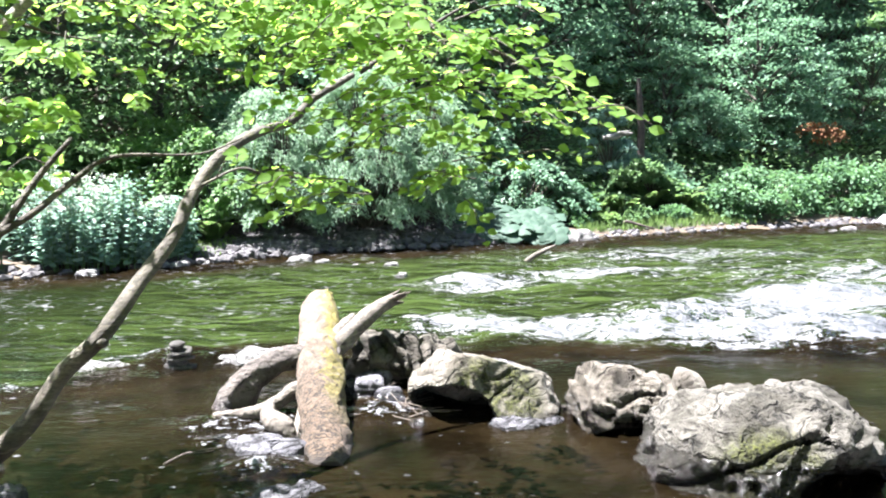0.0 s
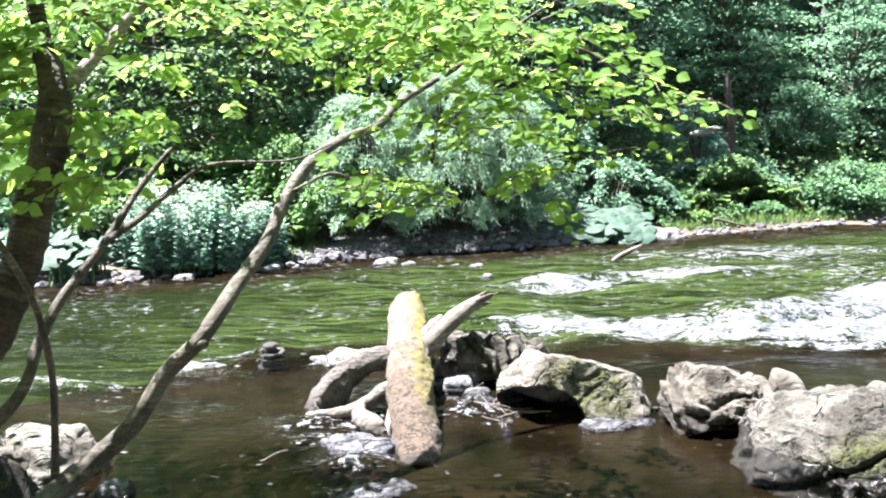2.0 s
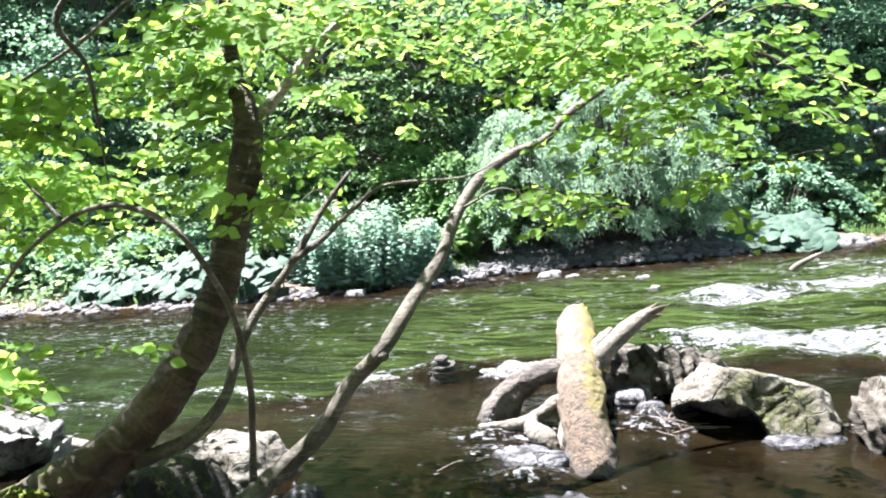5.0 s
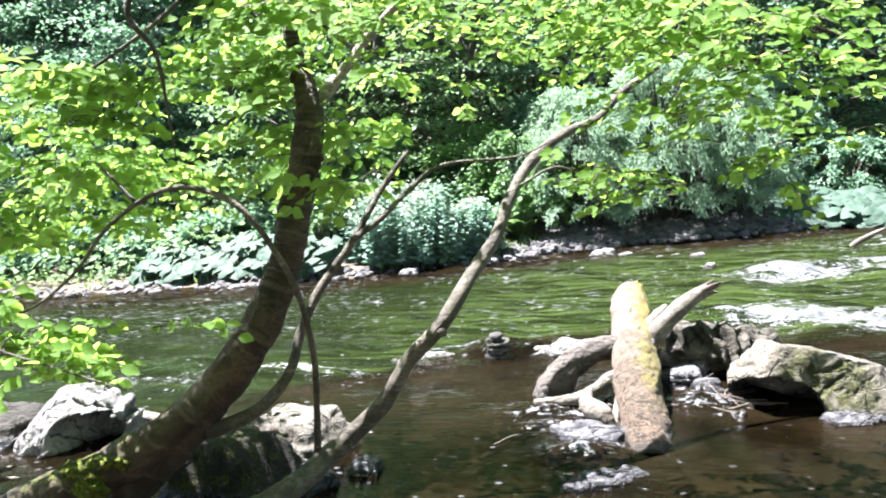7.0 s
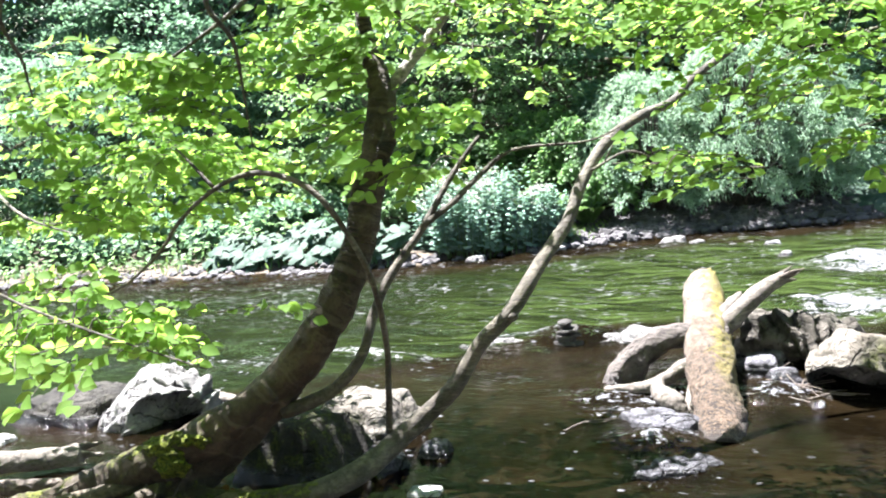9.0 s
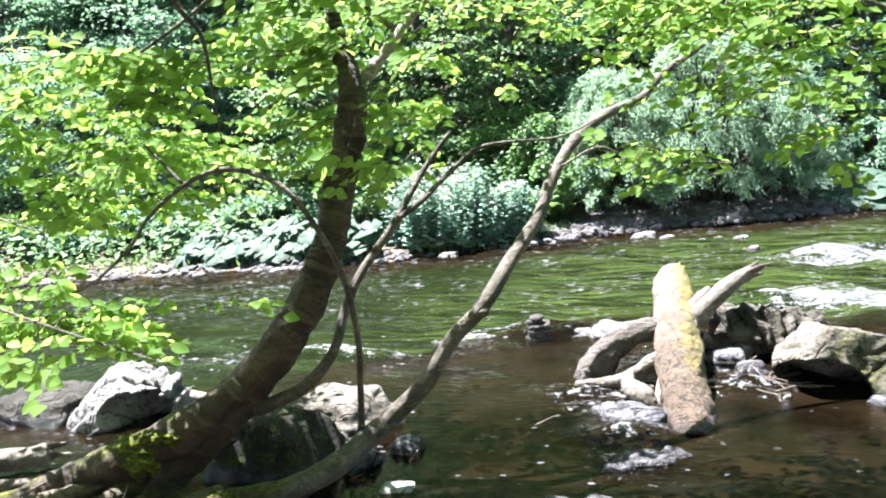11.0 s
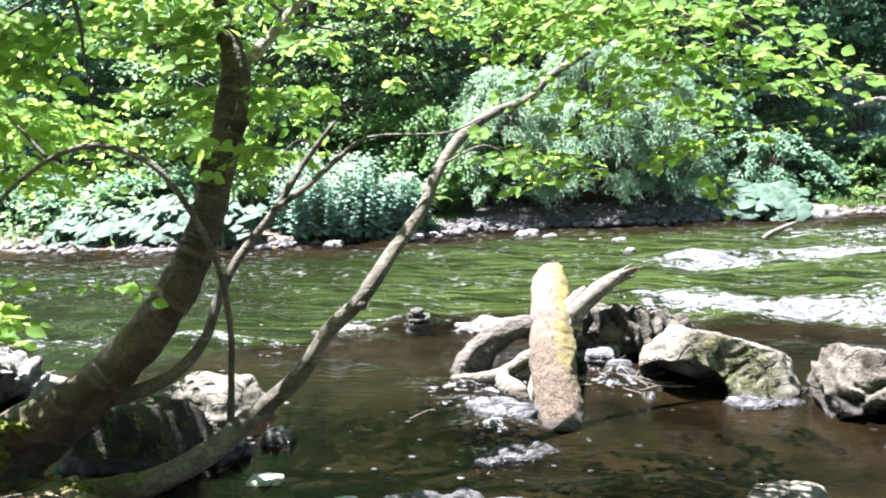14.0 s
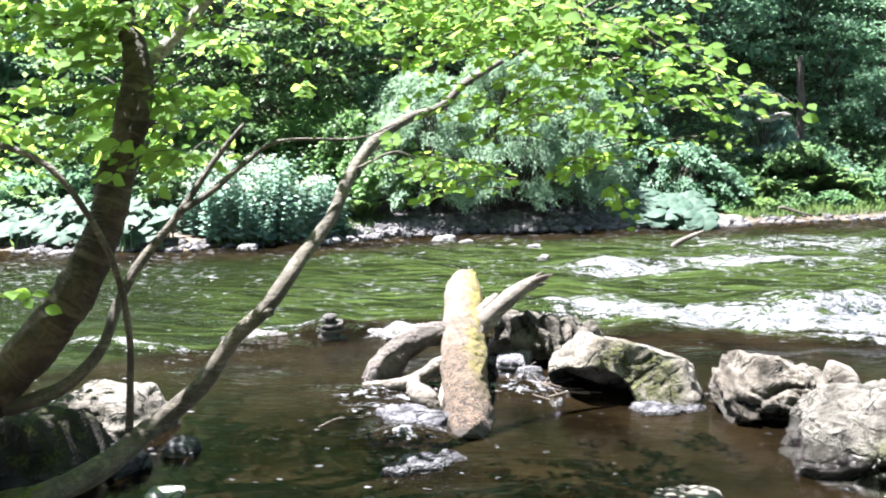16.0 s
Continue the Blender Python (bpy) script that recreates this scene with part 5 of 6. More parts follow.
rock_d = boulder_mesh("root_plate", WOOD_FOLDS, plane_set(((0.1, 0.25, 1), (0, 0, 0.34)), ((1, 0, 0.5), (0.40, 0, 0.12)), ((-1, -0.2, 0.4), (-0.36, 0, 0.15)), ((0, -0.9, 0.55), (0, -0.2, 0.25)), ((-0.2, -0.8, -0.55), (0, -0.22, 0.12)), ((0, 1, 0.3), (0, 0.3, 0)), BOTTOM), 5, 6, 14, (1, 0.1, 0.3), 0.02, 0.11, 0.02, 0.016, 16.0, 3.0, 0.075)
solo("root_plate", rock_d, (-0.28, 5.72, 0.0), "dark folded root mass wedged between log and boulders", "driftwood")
rock_e = boulder_mesh("boulder", ROCK_GREY, plane_set(((0.15, -0.1, 1), (0, 0, 0.16)), ((1, -0.1, 0.4), (0.34, 0, 0.05)), ((-1, 0, 0.4), (-0.4, 0, 0.1)), ((0, -1, 0.6), (0, -0.26, 0.1)), ((0, 1, 0.3), (0, 0.3, 0)), BOTTOM), 6, 5, 16, (0.2, -0.1, 1.0), 0.03, 0.06, 0.015, 0.012)
solo("boulder", rock_e, (0.36, 5.75, -0.05), "low wet grey boulder in the current", "rock", "river boulders", "", 10, 0.85)
rock_g = boulder_mesh("stone", ROCK_GREY, plane_set(((0, -0.2, 1), (0, 0, 0.10)), ((1, 0, 0.3), (0.12, 0, 0)), ((-1, 0, 0.3), (-0.12, 0, 0)), ((0, -1, 0.4), (0, -0.09, 0)), ((0, 1, 0.3), (0, 0.12, 0)), BOTTOM), 8, 4, 12, (0.1, -0.1, 1.0), 0.02, 0.04, 0.01, 0.006)
for at, turn, size in (((-0.50, 5.40, 0.02), 10, 1.0), ((-0.42, 5.55, 0.05), 80, 0.8), ((-0.60, 5.46, 0.0), 40, 0.7), ((-0.28, 5.15, -0.03), 120, 0.7), ((-0.36, 5.28, -0.02), 200, 0.9)):
    solo("river_stone", rock_g, at, "wet blue-grey stone beside the log", "stone", "stones beside the log", "", turn, size)
slab_flat = boulder_mesh("flat_rock", ROCK_WET, plane_set(((0.06, -0.16, 1), (0, 0, 0.055)), ((1, -0.3, 0.2), (0.20, 0, 0.02)), ((-1, -0.5, 0.3), (-0.19, 0, 0.02)), ((0.1, -1, 0.35), (0, -0.10, 0.02)), ((0, 1, 0.3), (0, 0.12, 0)), BOTTOM), 31, 5, 18, (0.05, -0.3, 1.0), 0.035, 0.028, 0.02, 0.012, 60.0, 5.0)
for at, turn, size in (((-0.92, 4.16, 0.02), -8, 0.95), ((-1.06, 4.30, 0.008), 24, 0.55), ((-0.80, 4.28, 0.01), 70, 0.42), ((-0.72, 3.60, -0.008), 15, 0.62), ((-0.62, 3.70, -0.006), -35, 0.40), ((-0.84, 3.52, -0.01), 60, 0.45), ((-0.98, 3.90, -0.006), 10, 0.5)):
    solo("flat_rock", slab_flat, at, "flat splintered wet grey slab just above the water", "rock", "slabs at the log's foot", "", turn, size)
rubble = rock_mesh("rubble_stone", ROCK_LEDGE, plane_set(((0, -0.2, 1), (0, 0, 0.035)), ((1, 0, 0.3), (0.05, 0, 0)), ((-1, 0.2, 0.3), (-0.045, 0, 0)), ((0, -1, 0.4), (0, -0.04, 0)), ((0, 1, 0.3), (0, 0.05, 0)), ((0, 0, -1), (0, 0, -0.06))), 33, 3, 0.006)
for k in range(26):
    a = rng.uniform(0, 1)
    x, y = (-0.38 + 0.34 * a + rng.normal(0, 0.03), 4.92 + 0.22 * rng.uniform(-1, 1)) if k < 15 else (-1.0 + 0.3 * a, 4.42 + 0.16 * rng.uniform(-1, 1))
    solo("rubble_stone", rubble, (x, y, rng.uniform(-0.015, 0.01)), "small wet tan stone wedged in drift by the log", "stone", "rubble by the log", "", rng.uniform(0, 360), rng.uniform(0.35, 0.95))
for at, turn, size in (((0.46, 4.65, -0.012), 12, 0.7), ((0.66, 4.73, -0.014), 30, 0.5)):
    solo("flat_rock", slab_flat, at, "wet blue-grey slab at the mossy boulder's foot", "rock", "slabs at the boulder's foot", "", turn, size)
# shelf of broken rock near the stacked stones
ledge_stone = boulder_mesh("river_stone", ROCK_WHITE, plane_set(((0.2, -0.15, 1), (0, 0, 0.10)), ((1, 0, 0.4), (0.17, 0, 0.02)), ((-1, -0.2, 0.7), (-0.15, 0, 0.05)), ((0.2, -1, 0.3), (0, -0.10, 0.02)), ((0, 1, 0.3), (0, 0.14, 0)), ((0, 0, -1), (0, 0, -0.12))), 41, 4, 20, (0.3, -0.2, 1.0), 0.04, 0.05, 0.02, 0.012)
for at, turn, size in (((-1.50, 6.30, -0.02), 0, 1.1), ((-1.36, 6.22, -0.03), 70, 0.8), ((-1.66, 6.42, -0.05), 140, 1.0), ((-1.78, 6.36, -0.07), 200, 0.8), ((-1.22, 6.4, -0.03), 33, 0.8), ((-2.75, 6.15, -0.075), 20, 1.1), ((-2.55, 6.28, -0.08), 95, 1.0), ((-2.90, 6.08, -0.085), 60, 0.8),
                       ((-2.38, 6.30, -0.085), 150, 0.8), ((-1.42, 6.5, -0.04), 250, 0.9)):
    solo("river_stone", ledge_stone, at, "pale broken stone of a shallow ledge", "stone", "ledge stones", "", turn, size)
# cairn
cairn = thing("stone_cairn", (-2.08, 6.2, 0.0), "small cairn of stacked flat dark stones in the river", "cairn")
zc = -0.05
for k, (r, h, dx, tilt) in enumerate(((0.125, 0.075, 0.01, 0), (0.085, 0.034, -0.01, 3), (0.108, 0.026, 0.012, -2), (0.082, 0.030, -0.012, 4), (0.112, 0.024, 0.02, -7), (0.07, 0.030, -0.02, 5), (0.085, 0.026, -0.012, 2))):
    sides = [((math.cos(a), math.sin(a), 0.15 * math.sin(3 * a + k)), r * (0.8 + 0.2 * math.cos(2 * a + k))) for a in np.linspace(0.3, 6.0, 7)]
    slab = boulder_mesh("slab", ROCK_SLAB, [((0.04, 0, 1), h / 2), ((0, 0.03, -1), h / 2)] + sides, 20 + k, 4, 4, (0, 0, 1), 0.0, 0.05, 0.0, 0.002, 60.0)
    ob = part("slab", slab, cairn)
    ob.matrix_basis = pose(dx, 0, zc + h / 2, tilt, tilt * 0.7, k * 47)
    zc += h * 1.02
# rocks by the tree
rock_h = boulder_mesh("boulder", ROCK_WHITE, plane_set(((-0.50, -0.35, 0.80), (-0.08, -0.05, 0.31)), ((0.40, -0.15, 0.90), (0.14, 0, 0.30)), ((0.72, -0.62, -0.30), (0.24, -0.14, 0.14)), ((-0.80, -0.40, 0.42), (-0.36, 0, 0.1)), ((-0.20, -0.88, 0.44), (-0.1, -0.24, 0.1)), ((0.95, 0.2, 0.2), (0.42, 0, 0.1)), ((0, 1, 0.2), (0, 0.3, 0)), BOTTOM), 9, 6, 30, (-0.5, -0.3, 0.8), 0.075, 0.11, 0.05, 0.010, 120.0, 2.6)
hollow(rock_h, (0.22, 0.05, 0.10), (0.17, 1, 0.14), 0.26)
solo("boulder", rock_h, (-4.32, 3.80, 0.0), "bright white angular rock at the water's edge", "rock", "rocks by the tree")
rock_i = boulder_mesh("boulder", ROCK_DARK, plane_set(((0, -0.1, 1), (0, 0, 0.15)), ((1, -0.1, 0.5), (0.32, 0, 0.05)), ((-1, 0, 0.7), (-0.45, 0, 0.03)), ((0, -1, 0.45), (0, -0.2, 0.1)), ((0, 1, 0.2), (0, 0.3, 0)), BOTTOM), 10, 5, 16, (0.2, -0.1, 1.0), 0.03, 0.06, 0.015, 0.012)
solo("boulder", rock_i, (-5.02, 3.80, 0.02), "low dark smooth boulder in shallow water", "rock", "rocks by the tree")
rock_j = boulder_mesh("boulder", ROCK_MOSSY_SHADED, plane_set(((0.1, -0.1, 1), (0, 0, 0.37)), ((0.9, -0.2, 0.45), (0.20, 0, 0.25)), ((-1, 0, 0.4), (-0.4, 0, 0.1)), ((0.1, -1, 0.3), (0, -0.22, 0.1)), ((0, 1, 0.2), (0, 0.3, 0)), BOTTOM), 11, 5, 16, (0.2, -0.1, 1.0), 0.006, 0.08, 0.006, 0.010)
solo("boulder", rock_j, (-2.58, 3.18, -0.02), "dark mossy boulder under the leaning trunk, the hollow's shade in its colour", "rock", "rocks by the tree", "", 0, 0.85)
rock_k = boulder_mesh("boulder", ROCK_PALE, plane_set(((0.05, -0.12, 1), (0, 0, 0.20)), ((1, -0.2, 0.4), (0.22, 0, 0.05)), ((-1, 0, 0.4), (-0.26, 0, 0.1)), ((0.1, -1, 0.4), (0, -0.18, 0.08)), ((0, 1, 0.2), (0, 0.25, 0)), BOTTOM), 12, 5, 16, (0.2, -0.1, 1.0), 0.03, 0.06, 0.015, 0.012)
solo("boulder", rock_k, (-2.56, 3.75, 0.03), "flat-topped pale grey rock behind the stems", "rock", "rocks by the tree")
solo("river_stone", rock_g, (-2.03, 3.55, -0.02), "wet blue-grey stone behind the arching stem", "stone", "", "", 10, 0.8)
solo("river_stone", rock_g, (-2.2, 3.3, 0.0), "wet blue-grey stone behind the arching stem", "stone", "", "", 70, 1.0)
white_stone = rock_mesh("white_stone", STONE_WHITE, plane_set(((0, 0, 1), (0, 0, 0.035)), ((1, 0, 0.3), (0.11, 0, 0)), ((-1, 0.2, 0.3), (-0.11, 0, 0)), ((0, -1, 0.4), (0, -0.07, 0)), ((0, 1, 0.4), (0, 0.08, 0)), ((0, 0, -1), (0, 0, -0.2))), 13, 4, 0.012)
solo("white_stone", white_stone, (-1.84, 3.04, -0.004), "flat white stone just breaking the surface", "stone", "", "", 15, 0.75)
solo("white_stone", white_stone, (-3.62, 2.95, 0.05), "flat white stone just breaking the surface", "stone", "", "", 40, 0.9)
solo("white_stone", white_stone, (-5.15, 3.2, 0.0), "flat white stone just breaking the surface", "stone", "", "", 10, 1.0)
near_stone = rock_mesh("near_stone", ROCK_PALE, plane_set(((0, 0, 1), (0, 0, 0.13)), ((1, 0, 0.6), (0.2, 0, 0)), ((-1, 0.2, 0.5), (-0.2, 0, 0)), ((0, -1, 0.4), (0, -0.2, 0)), ((0, 1, 0.4), (0, 0.17, 0)), BOTTOM), 14, 4, 0.02)
solo("river_stone", near_stone, (0.48, 3.10, 0.0), "rounded mossy stone near the bank", "stone")
for at, turn, size in (((-0.98, 2.88, -0.02), 20, 1.0), ((-0.72, 2.96, -0.02), 200, 0.9), ((-0.52, 2.92, -0.025), 100, 0.8), ((-0.84, 3.04, -0.03), 320, 0.6)):
    solo("flat_rock", slab_flat, at, "flat wet grey slab breaking the surface", "rock", "slabs near the bank", "", turn, size)
solo("white_stone", white_stone, (-1.33, 2.84, -0.008), "flat white stone just breaking the surface", "stone", "", "", 120, 0.9)

# drift logs on the near bank
for pts, rad, m, lab in (([(-4.06, 2.96, 0.07), (-4.4, 2.72, 0.09), (-4.9, 2.4, 0.11), (-5.4, 2.1, 0.12)], [0.06, 0.065, 0.06], WOOD_BLEACHED, "bleached driftwood log washed onto the bank"),
                         ([(-3.75, 2.62, 0.06), (-4.1, 2.42, 0.08), (-4.7, 2.1, 0.10)], [0.03, 0.045, 0.05], WOOD_DARK, "dark wet driftwood log on the bank"),
                         ([(-3.3, 3.95, 0.04), (-3.75, 4.1, 0.06), (-4.6, 4.35, 0.05)], [0.03, 0.04, 0.05], WOOD_BLEACHED, "half-sunk pale drift pole")):
    g = Geo()
    tube(g, smooth_line(pts, 12), rad, 20, 0.06, rng)
    a, b = np.array(pts[0]), np.array(pts[1])
    out = unit(a - b)
    for k in range(7):
        o = rng.normal(0, 0.45, 3) * rad[0]
        tube(g, smooth_line([a + o - out * 0.08, a + o * 1.1 + out * 0.01, a + o * 1.2 + out * rng.uniform(0.03, 0.10)], 3), [rad[0] * 0.35, rad[0] * 0.25, 0.004], 7)
    me, co = fused("drift_log", g, m, 0.008, None, 2)
    roughen(me, co, (0.010, 6.0, (1, 1, 1)), (0.004, 30.0, (1, 1, 1)))
    solo("drift_log", me, (0, 0, 0), lab, "driftwood")
twig = Geo()
tube(twig, smooth_line([(0, 0, 0.0), (0.15, 0.05, 0.02), (0.34, 0.02, 0.02)]), [0.006, 0.004, 0.002], 6, 0.1, rng)
tube(twig, smooth_line([(0.14, 0.045, 0.02), (0.2, -0.02, 0.03), (0.25, -0.07, 0.045)]), [0.004, 0.002], 5, 0.1, rng)
twig_me = twig.mesh("twig", WOOD_DARK)
for x, y, z, a in ((-0.30, 4.85, 0.0, 20), (-0.22, 4.95, 0.02, 75), (-0.40, 5.05, 0.02, -30), (-0.15, 4.75, 0.0, 140), (-1.45, 4.05, 0.0, 35), (-0.35, 5.15, 0.03, 100), (-0.26, 4.88, 0.02, 50), (-0.12, 4.98, 0.03, 160), (-0.32, 4.98, 0.04, -60), (-0.2, 4.8, 0.01, 10), (-0.42, 4.9, 0.01, 200), (-3.3, 2.15, 0.22, 60), (-2.7, 2.25, 0.16, 10), (-3.05, 2.0, 0.18, -40)):
    solo("twig", twig_me, (x, y, z), "thin dark stranded twig", "twig", "stranded twigs", "", a)

# ---- far bank ----
frng = np.random.default_rng(31)


def ball_points(n, r):
    p = r.normal(0, 1, (n, 3))
    return p / np.linalg.norm(p, axis=1)[:, None]


def crown(geo, r, clumps, per, size, shape=DIAMOND, droop=0.25, flatness=0.6):
    """Leaves laid in ragged shells round many clumps: (centre, half sizes)."""
    for c, half in clumps:
        n = int(per * r.uniform(0.7, 1.3))
        d = ball_points(n, r)
        d[:, 2] = np.where(d[:, 2] < -0.4, -d[:, 2] * 0.6, d[:, 2])
        rad = r.uniform(0.35, 1.12, (n, 1)) ** 0.6
        at = np.asarray(c) + d * rad * np.asarray(half)
        along = d * np.array([1, 1, 0.25]) + r.normal(0, 0.55, (n, 3))
        along[:, 2] -= droop
        up = np.array([[0, 0, 1.0]]) * flatness + d * 0.4 + r.normal(0, 0.35, (n, 3))
        leaves(geo, at, along, up, r.uniform(0.6, 1.25, n) * size, shape)


def wood_tree(name, seed, height, radius, mat, label, base=0.15, per=210, size=0.13):
    r = np.random.default_rng(seed)
    t = thing(name, (0, 0, 0), label, "tree", "trees on the far slope")
    lean = r.normal(0, 0.25, 2)
    top = np.array([lean[0], lean[1], height * 0.85])
    line = smooth_line([(0, 0, -0.3), top * 0.35 + (*r.normal(0, 0.1, 2), 0), top * 0.7 + (*r.normal(0, 0.12, 2), 0), top])
    g = Geo()
    tube(g, line, [0.12, 0.09, 0.06, 0.02], 9, 0.06, r)
    clumps = []
    limb = Geo()
    for k in range(26):
        a, h = k * 2.4 + r.uniform(-0.4, 0.4), base + (1 - base) * (k + 0.5) / 26
        wide = radius * math.sin(math.pi * (0.12 + 0.82 * (1 - h))) ** 0.7
        c = np.array([math.cos(a) * wide * r.uniform(0.35, 0.8), math.sin(a) * wide * r.uniform(0.35, 0.8), height * h])
        s = radius * r.uniform(0.30, 0.50)
        clumps.append((c, (s, s, s * r.uniform(0.22, 0.42))))
        st = line[int((len(line) - 1) * min(0.95, h * 0.8))]
        tube(limb, smooth_line([st, (st + c) / 2 + (0, 0, 0.15), c], 4), [0.045, 0.025, 0.008], 6, 0.05, r)
    part("trunk", g.mesh("trunk", BARK_FAR), t)
    tagged(part("branchwork", limb.mesh("branchwork", BARK_FAR), t), kind="stuff")
    cg = Geo()
    crown(cg, r, clumps, per, size, DIAMOND, 0.2, 1.1)
    tagged(part("crown", cg.mesh("crown", mat), t), kind="stuff")
    return t


KINDS = [wood_tree("beech_tree", 1, 6.5, 2.4, LEAF_WOOD, "dense green broadleaf tree on the steep far slope", 0.12),
         wood_tree("beech_tree", 2, 5.5, 2.2, LEAF_DARK, "dark blue-green tree in the shade of the far slope", 0.10),
         wood_tree("beech_tree", 3, 7.0, 2.6, LEAF_MID, "lighter green broadleaf tree on the far slope", 0.15),
         wood_tree("beech_tree", 4, 4.2, 2.0, LEAF_DARK, "low dark green tree on the far slope", 0.05),
         wood_tree("beech_tree", 6, 4.6, 2.2, LEAF_WOOD, "low green broadleaf tree on the far slope", 0.05)]
used = set()
# back rows oversized and mostly out of view, to block sky from water reflections
for row, (back, gap) in enumerate(((4.6, 2.6), (7.6, 2.7), (11.0, 3.0), (15.0, 3.4), (20.5, 4.2), (27.0, 5.0))):
    x = -30.0 - row
    while x < 17 + row * 1.5:
        y = float(far_shore(x)) + back + frng.uniform(-0.9, 0.9)
        if row == 0 and 2.4 < x < 6.0:
            x += gap
            continue
        if row == 0:
            k = int(frng.choice([3, 3, 4, 1] if x > 1 or x < -9 else [3, 4, 4, 0]))
        else:
            k = int(frng.choice([2, 1, 2, 0] if row > 2 else [1, 0, 1, 2, 3] if x < -8 else [0, 0, 1, 2, 4] if x < 1 else [1, 2, 1, 3, 0]))
        m = pose(x, y, float(land(x, y)) - 0.1, frng.uniform(-4, 4), frng.uniform(-4, 4), frng.uniform(0, 360)) @ Matrix.Scale(frng.uniform(0.8, 1.25) * (1.0, 1.0, 1.15, 1.7, 2.3, 2.9)[row], 4)
        if k in used:
            copy_thing(KINDS[k], m)
        else:
            KINDS[k].matrix_basis = m
            used.add(k)
        x += gap * frng.uniform(0.75, 1.25)
# woodland behind the near bank: unseen trees added to block sky light
for x, y, k, size in ((-13, -6.5, 0, 2.3), (-8, -7.2, 2, 2.4), (-3, -7.0, 0, 2.4), (2, -7.3, 2, 2.3), (7, -6.0, 0, 2.4), (12, -4.5, 2, 2.3),
                      (-10, -12, 2, 3.2), (-3, -12.5, 0, 3.4), (4, -12.5, 2, 3.3), (11, -11, 0, 3.2), (15, 2, 2, 2.2), (17, 7, 0, 2.2)):
    copy_thing(KINDS[k], pose(x, y, float(land(x, y)) - 0.3, 0, 0, frng.uniform(0, 360)) @ Matrix.Scale(size, 4))

# low growth all over the far slope
ug = Geo()
n = 52000
ux = frng.uniform(-28, 15, n)
ud = frng.uniform(1.0, 4.64, n) ** 2 + np.where(ux < -9, -0.4, 0.8)
uy = far_shore(ux) + ud
at = np.stack([ux, uy, land(ux, uy) + frng.uniform(0.0, 1.0, n) ** 2 * 0.8], 1)
leaves(ug, at, frng.normal(0, 1, (n, 3)) * (1, 1, 0.4), np.array([[0, -0.3, 1.0]]) + frng.normal(0, 0.4, (n, 3)), frng.uniform(0.09, 0.2, n))
tagged(new("undergrowth", ug.mesh("undergrowth", LEAF_WOOD)), "low green undergrowth and ivy covering the slope", "undergrowth", "", "stuff")


def strand_shrub(at, wide, deep, tall, strands, mat, label, seed, name="willow_shrub"):
    """Shrub of arching shoots whose feathery tips nod outward in layers."""
    r = np.random.default_rng(seed)
    t = thing(name, at, label, "shrub", "shrubs on the far shore")
    stems, fol = Geo(), Geo()
    for _ in range(strands):
        a = r.uniform(0, 6.28)
        e = math.asin(r.uniform(0.02, 0.98))
        q = r.uniform(0.62, 1.0)
        out = np.array([math.cos(a), math.sin(a), 0])
        tip = np.array([math.cos(a) * wide * math.cos(e), math.sin(a) * deep * math.cos(e), 0.0]) * q + (0, 0, 0.32 + (tall - 0.25) * math.sin(e))
        start = np.array([tip[0] * 0.15, tip[1] * 0.15, 0])
        ln = r.uniform(0.35, 0.7)
        end = tip + out * ln * r.uniform(0.5, 0.8) - (0, 0, ln * r.uniform(0.25, 0.8))
        end[2] = max(end[2], r.uniform(0.05, 0.35))
        line = smooth_line([start, (start + tip) / 2 + (0, 0, 0.25 * tip[2]), tip, tip + (end - tip) * 0.5 + (0, 0, 0.06), end], 5)
        if r.uniform() < 0.45:
            tube(stems, line, [0.018, 0.010, 0.003], 5, 0.04, r)
        m = 120
        i = r.uniform(8, len(line) - 1, m)
        p = np.stack([np.interp(i, np.arange(len(line)), line[:, k]) for k in range(3)], 1) + r.normal(0, 0.055, (m, 3)) * (1, 1, 0.7)
        along = unit(end - tip)[None] * 0.8 + r.normal(0, 0.5, (m, 3))
        leaves(fol, p, along, np.array([[0, -0.35, 0.9]]) + out * 0.3 + r.normal(0, 0.35, (m, 3)), r.uniform(0.06, 0.12, m), NARROW if name == "willow_shrub" else DIAMOND)
    tagged(part("branchwork", stems.mesh("branchwork", BARK_FAR), t), kind="stuff")
    tagged(part("foliage", fol.mesh("foliage", mat), t), kind="stuff")
    return t


strand_shrub((-3.3, 15.9, 0.25), 1.3, 1.5, 2.7, 262, LEAF_WILLOW, "drooping grey-green willow shrub over the stony shore", 41)
strand_shrub((-1.7, 16.4, 0.25), 1.4, 1.6, 3.2, 315, LEAF_WILLOW, "tall drooping grey-green willow shrub over the stony shore", 42)
strand_shrub((-0.55, 16.9, 0.3), 1.0, 1.5, 2.6, 252, LEAF_WILLOW, "drooping grey-green willow shrub over the stony shore", 43)
strand_shrub((-4.4, 15.4, 0.3), 1.0, 0.9, 1.9, 90, LEAF_MID, "green shrub behind the herbs on the far shore", 44, "shrub")
strand_shrub((1.5, 18.4, 0.3), 1.3, 0.9, 1.2, 110, LEAF_DARK, "dark low shrub on the far shore", 45, "shrub")


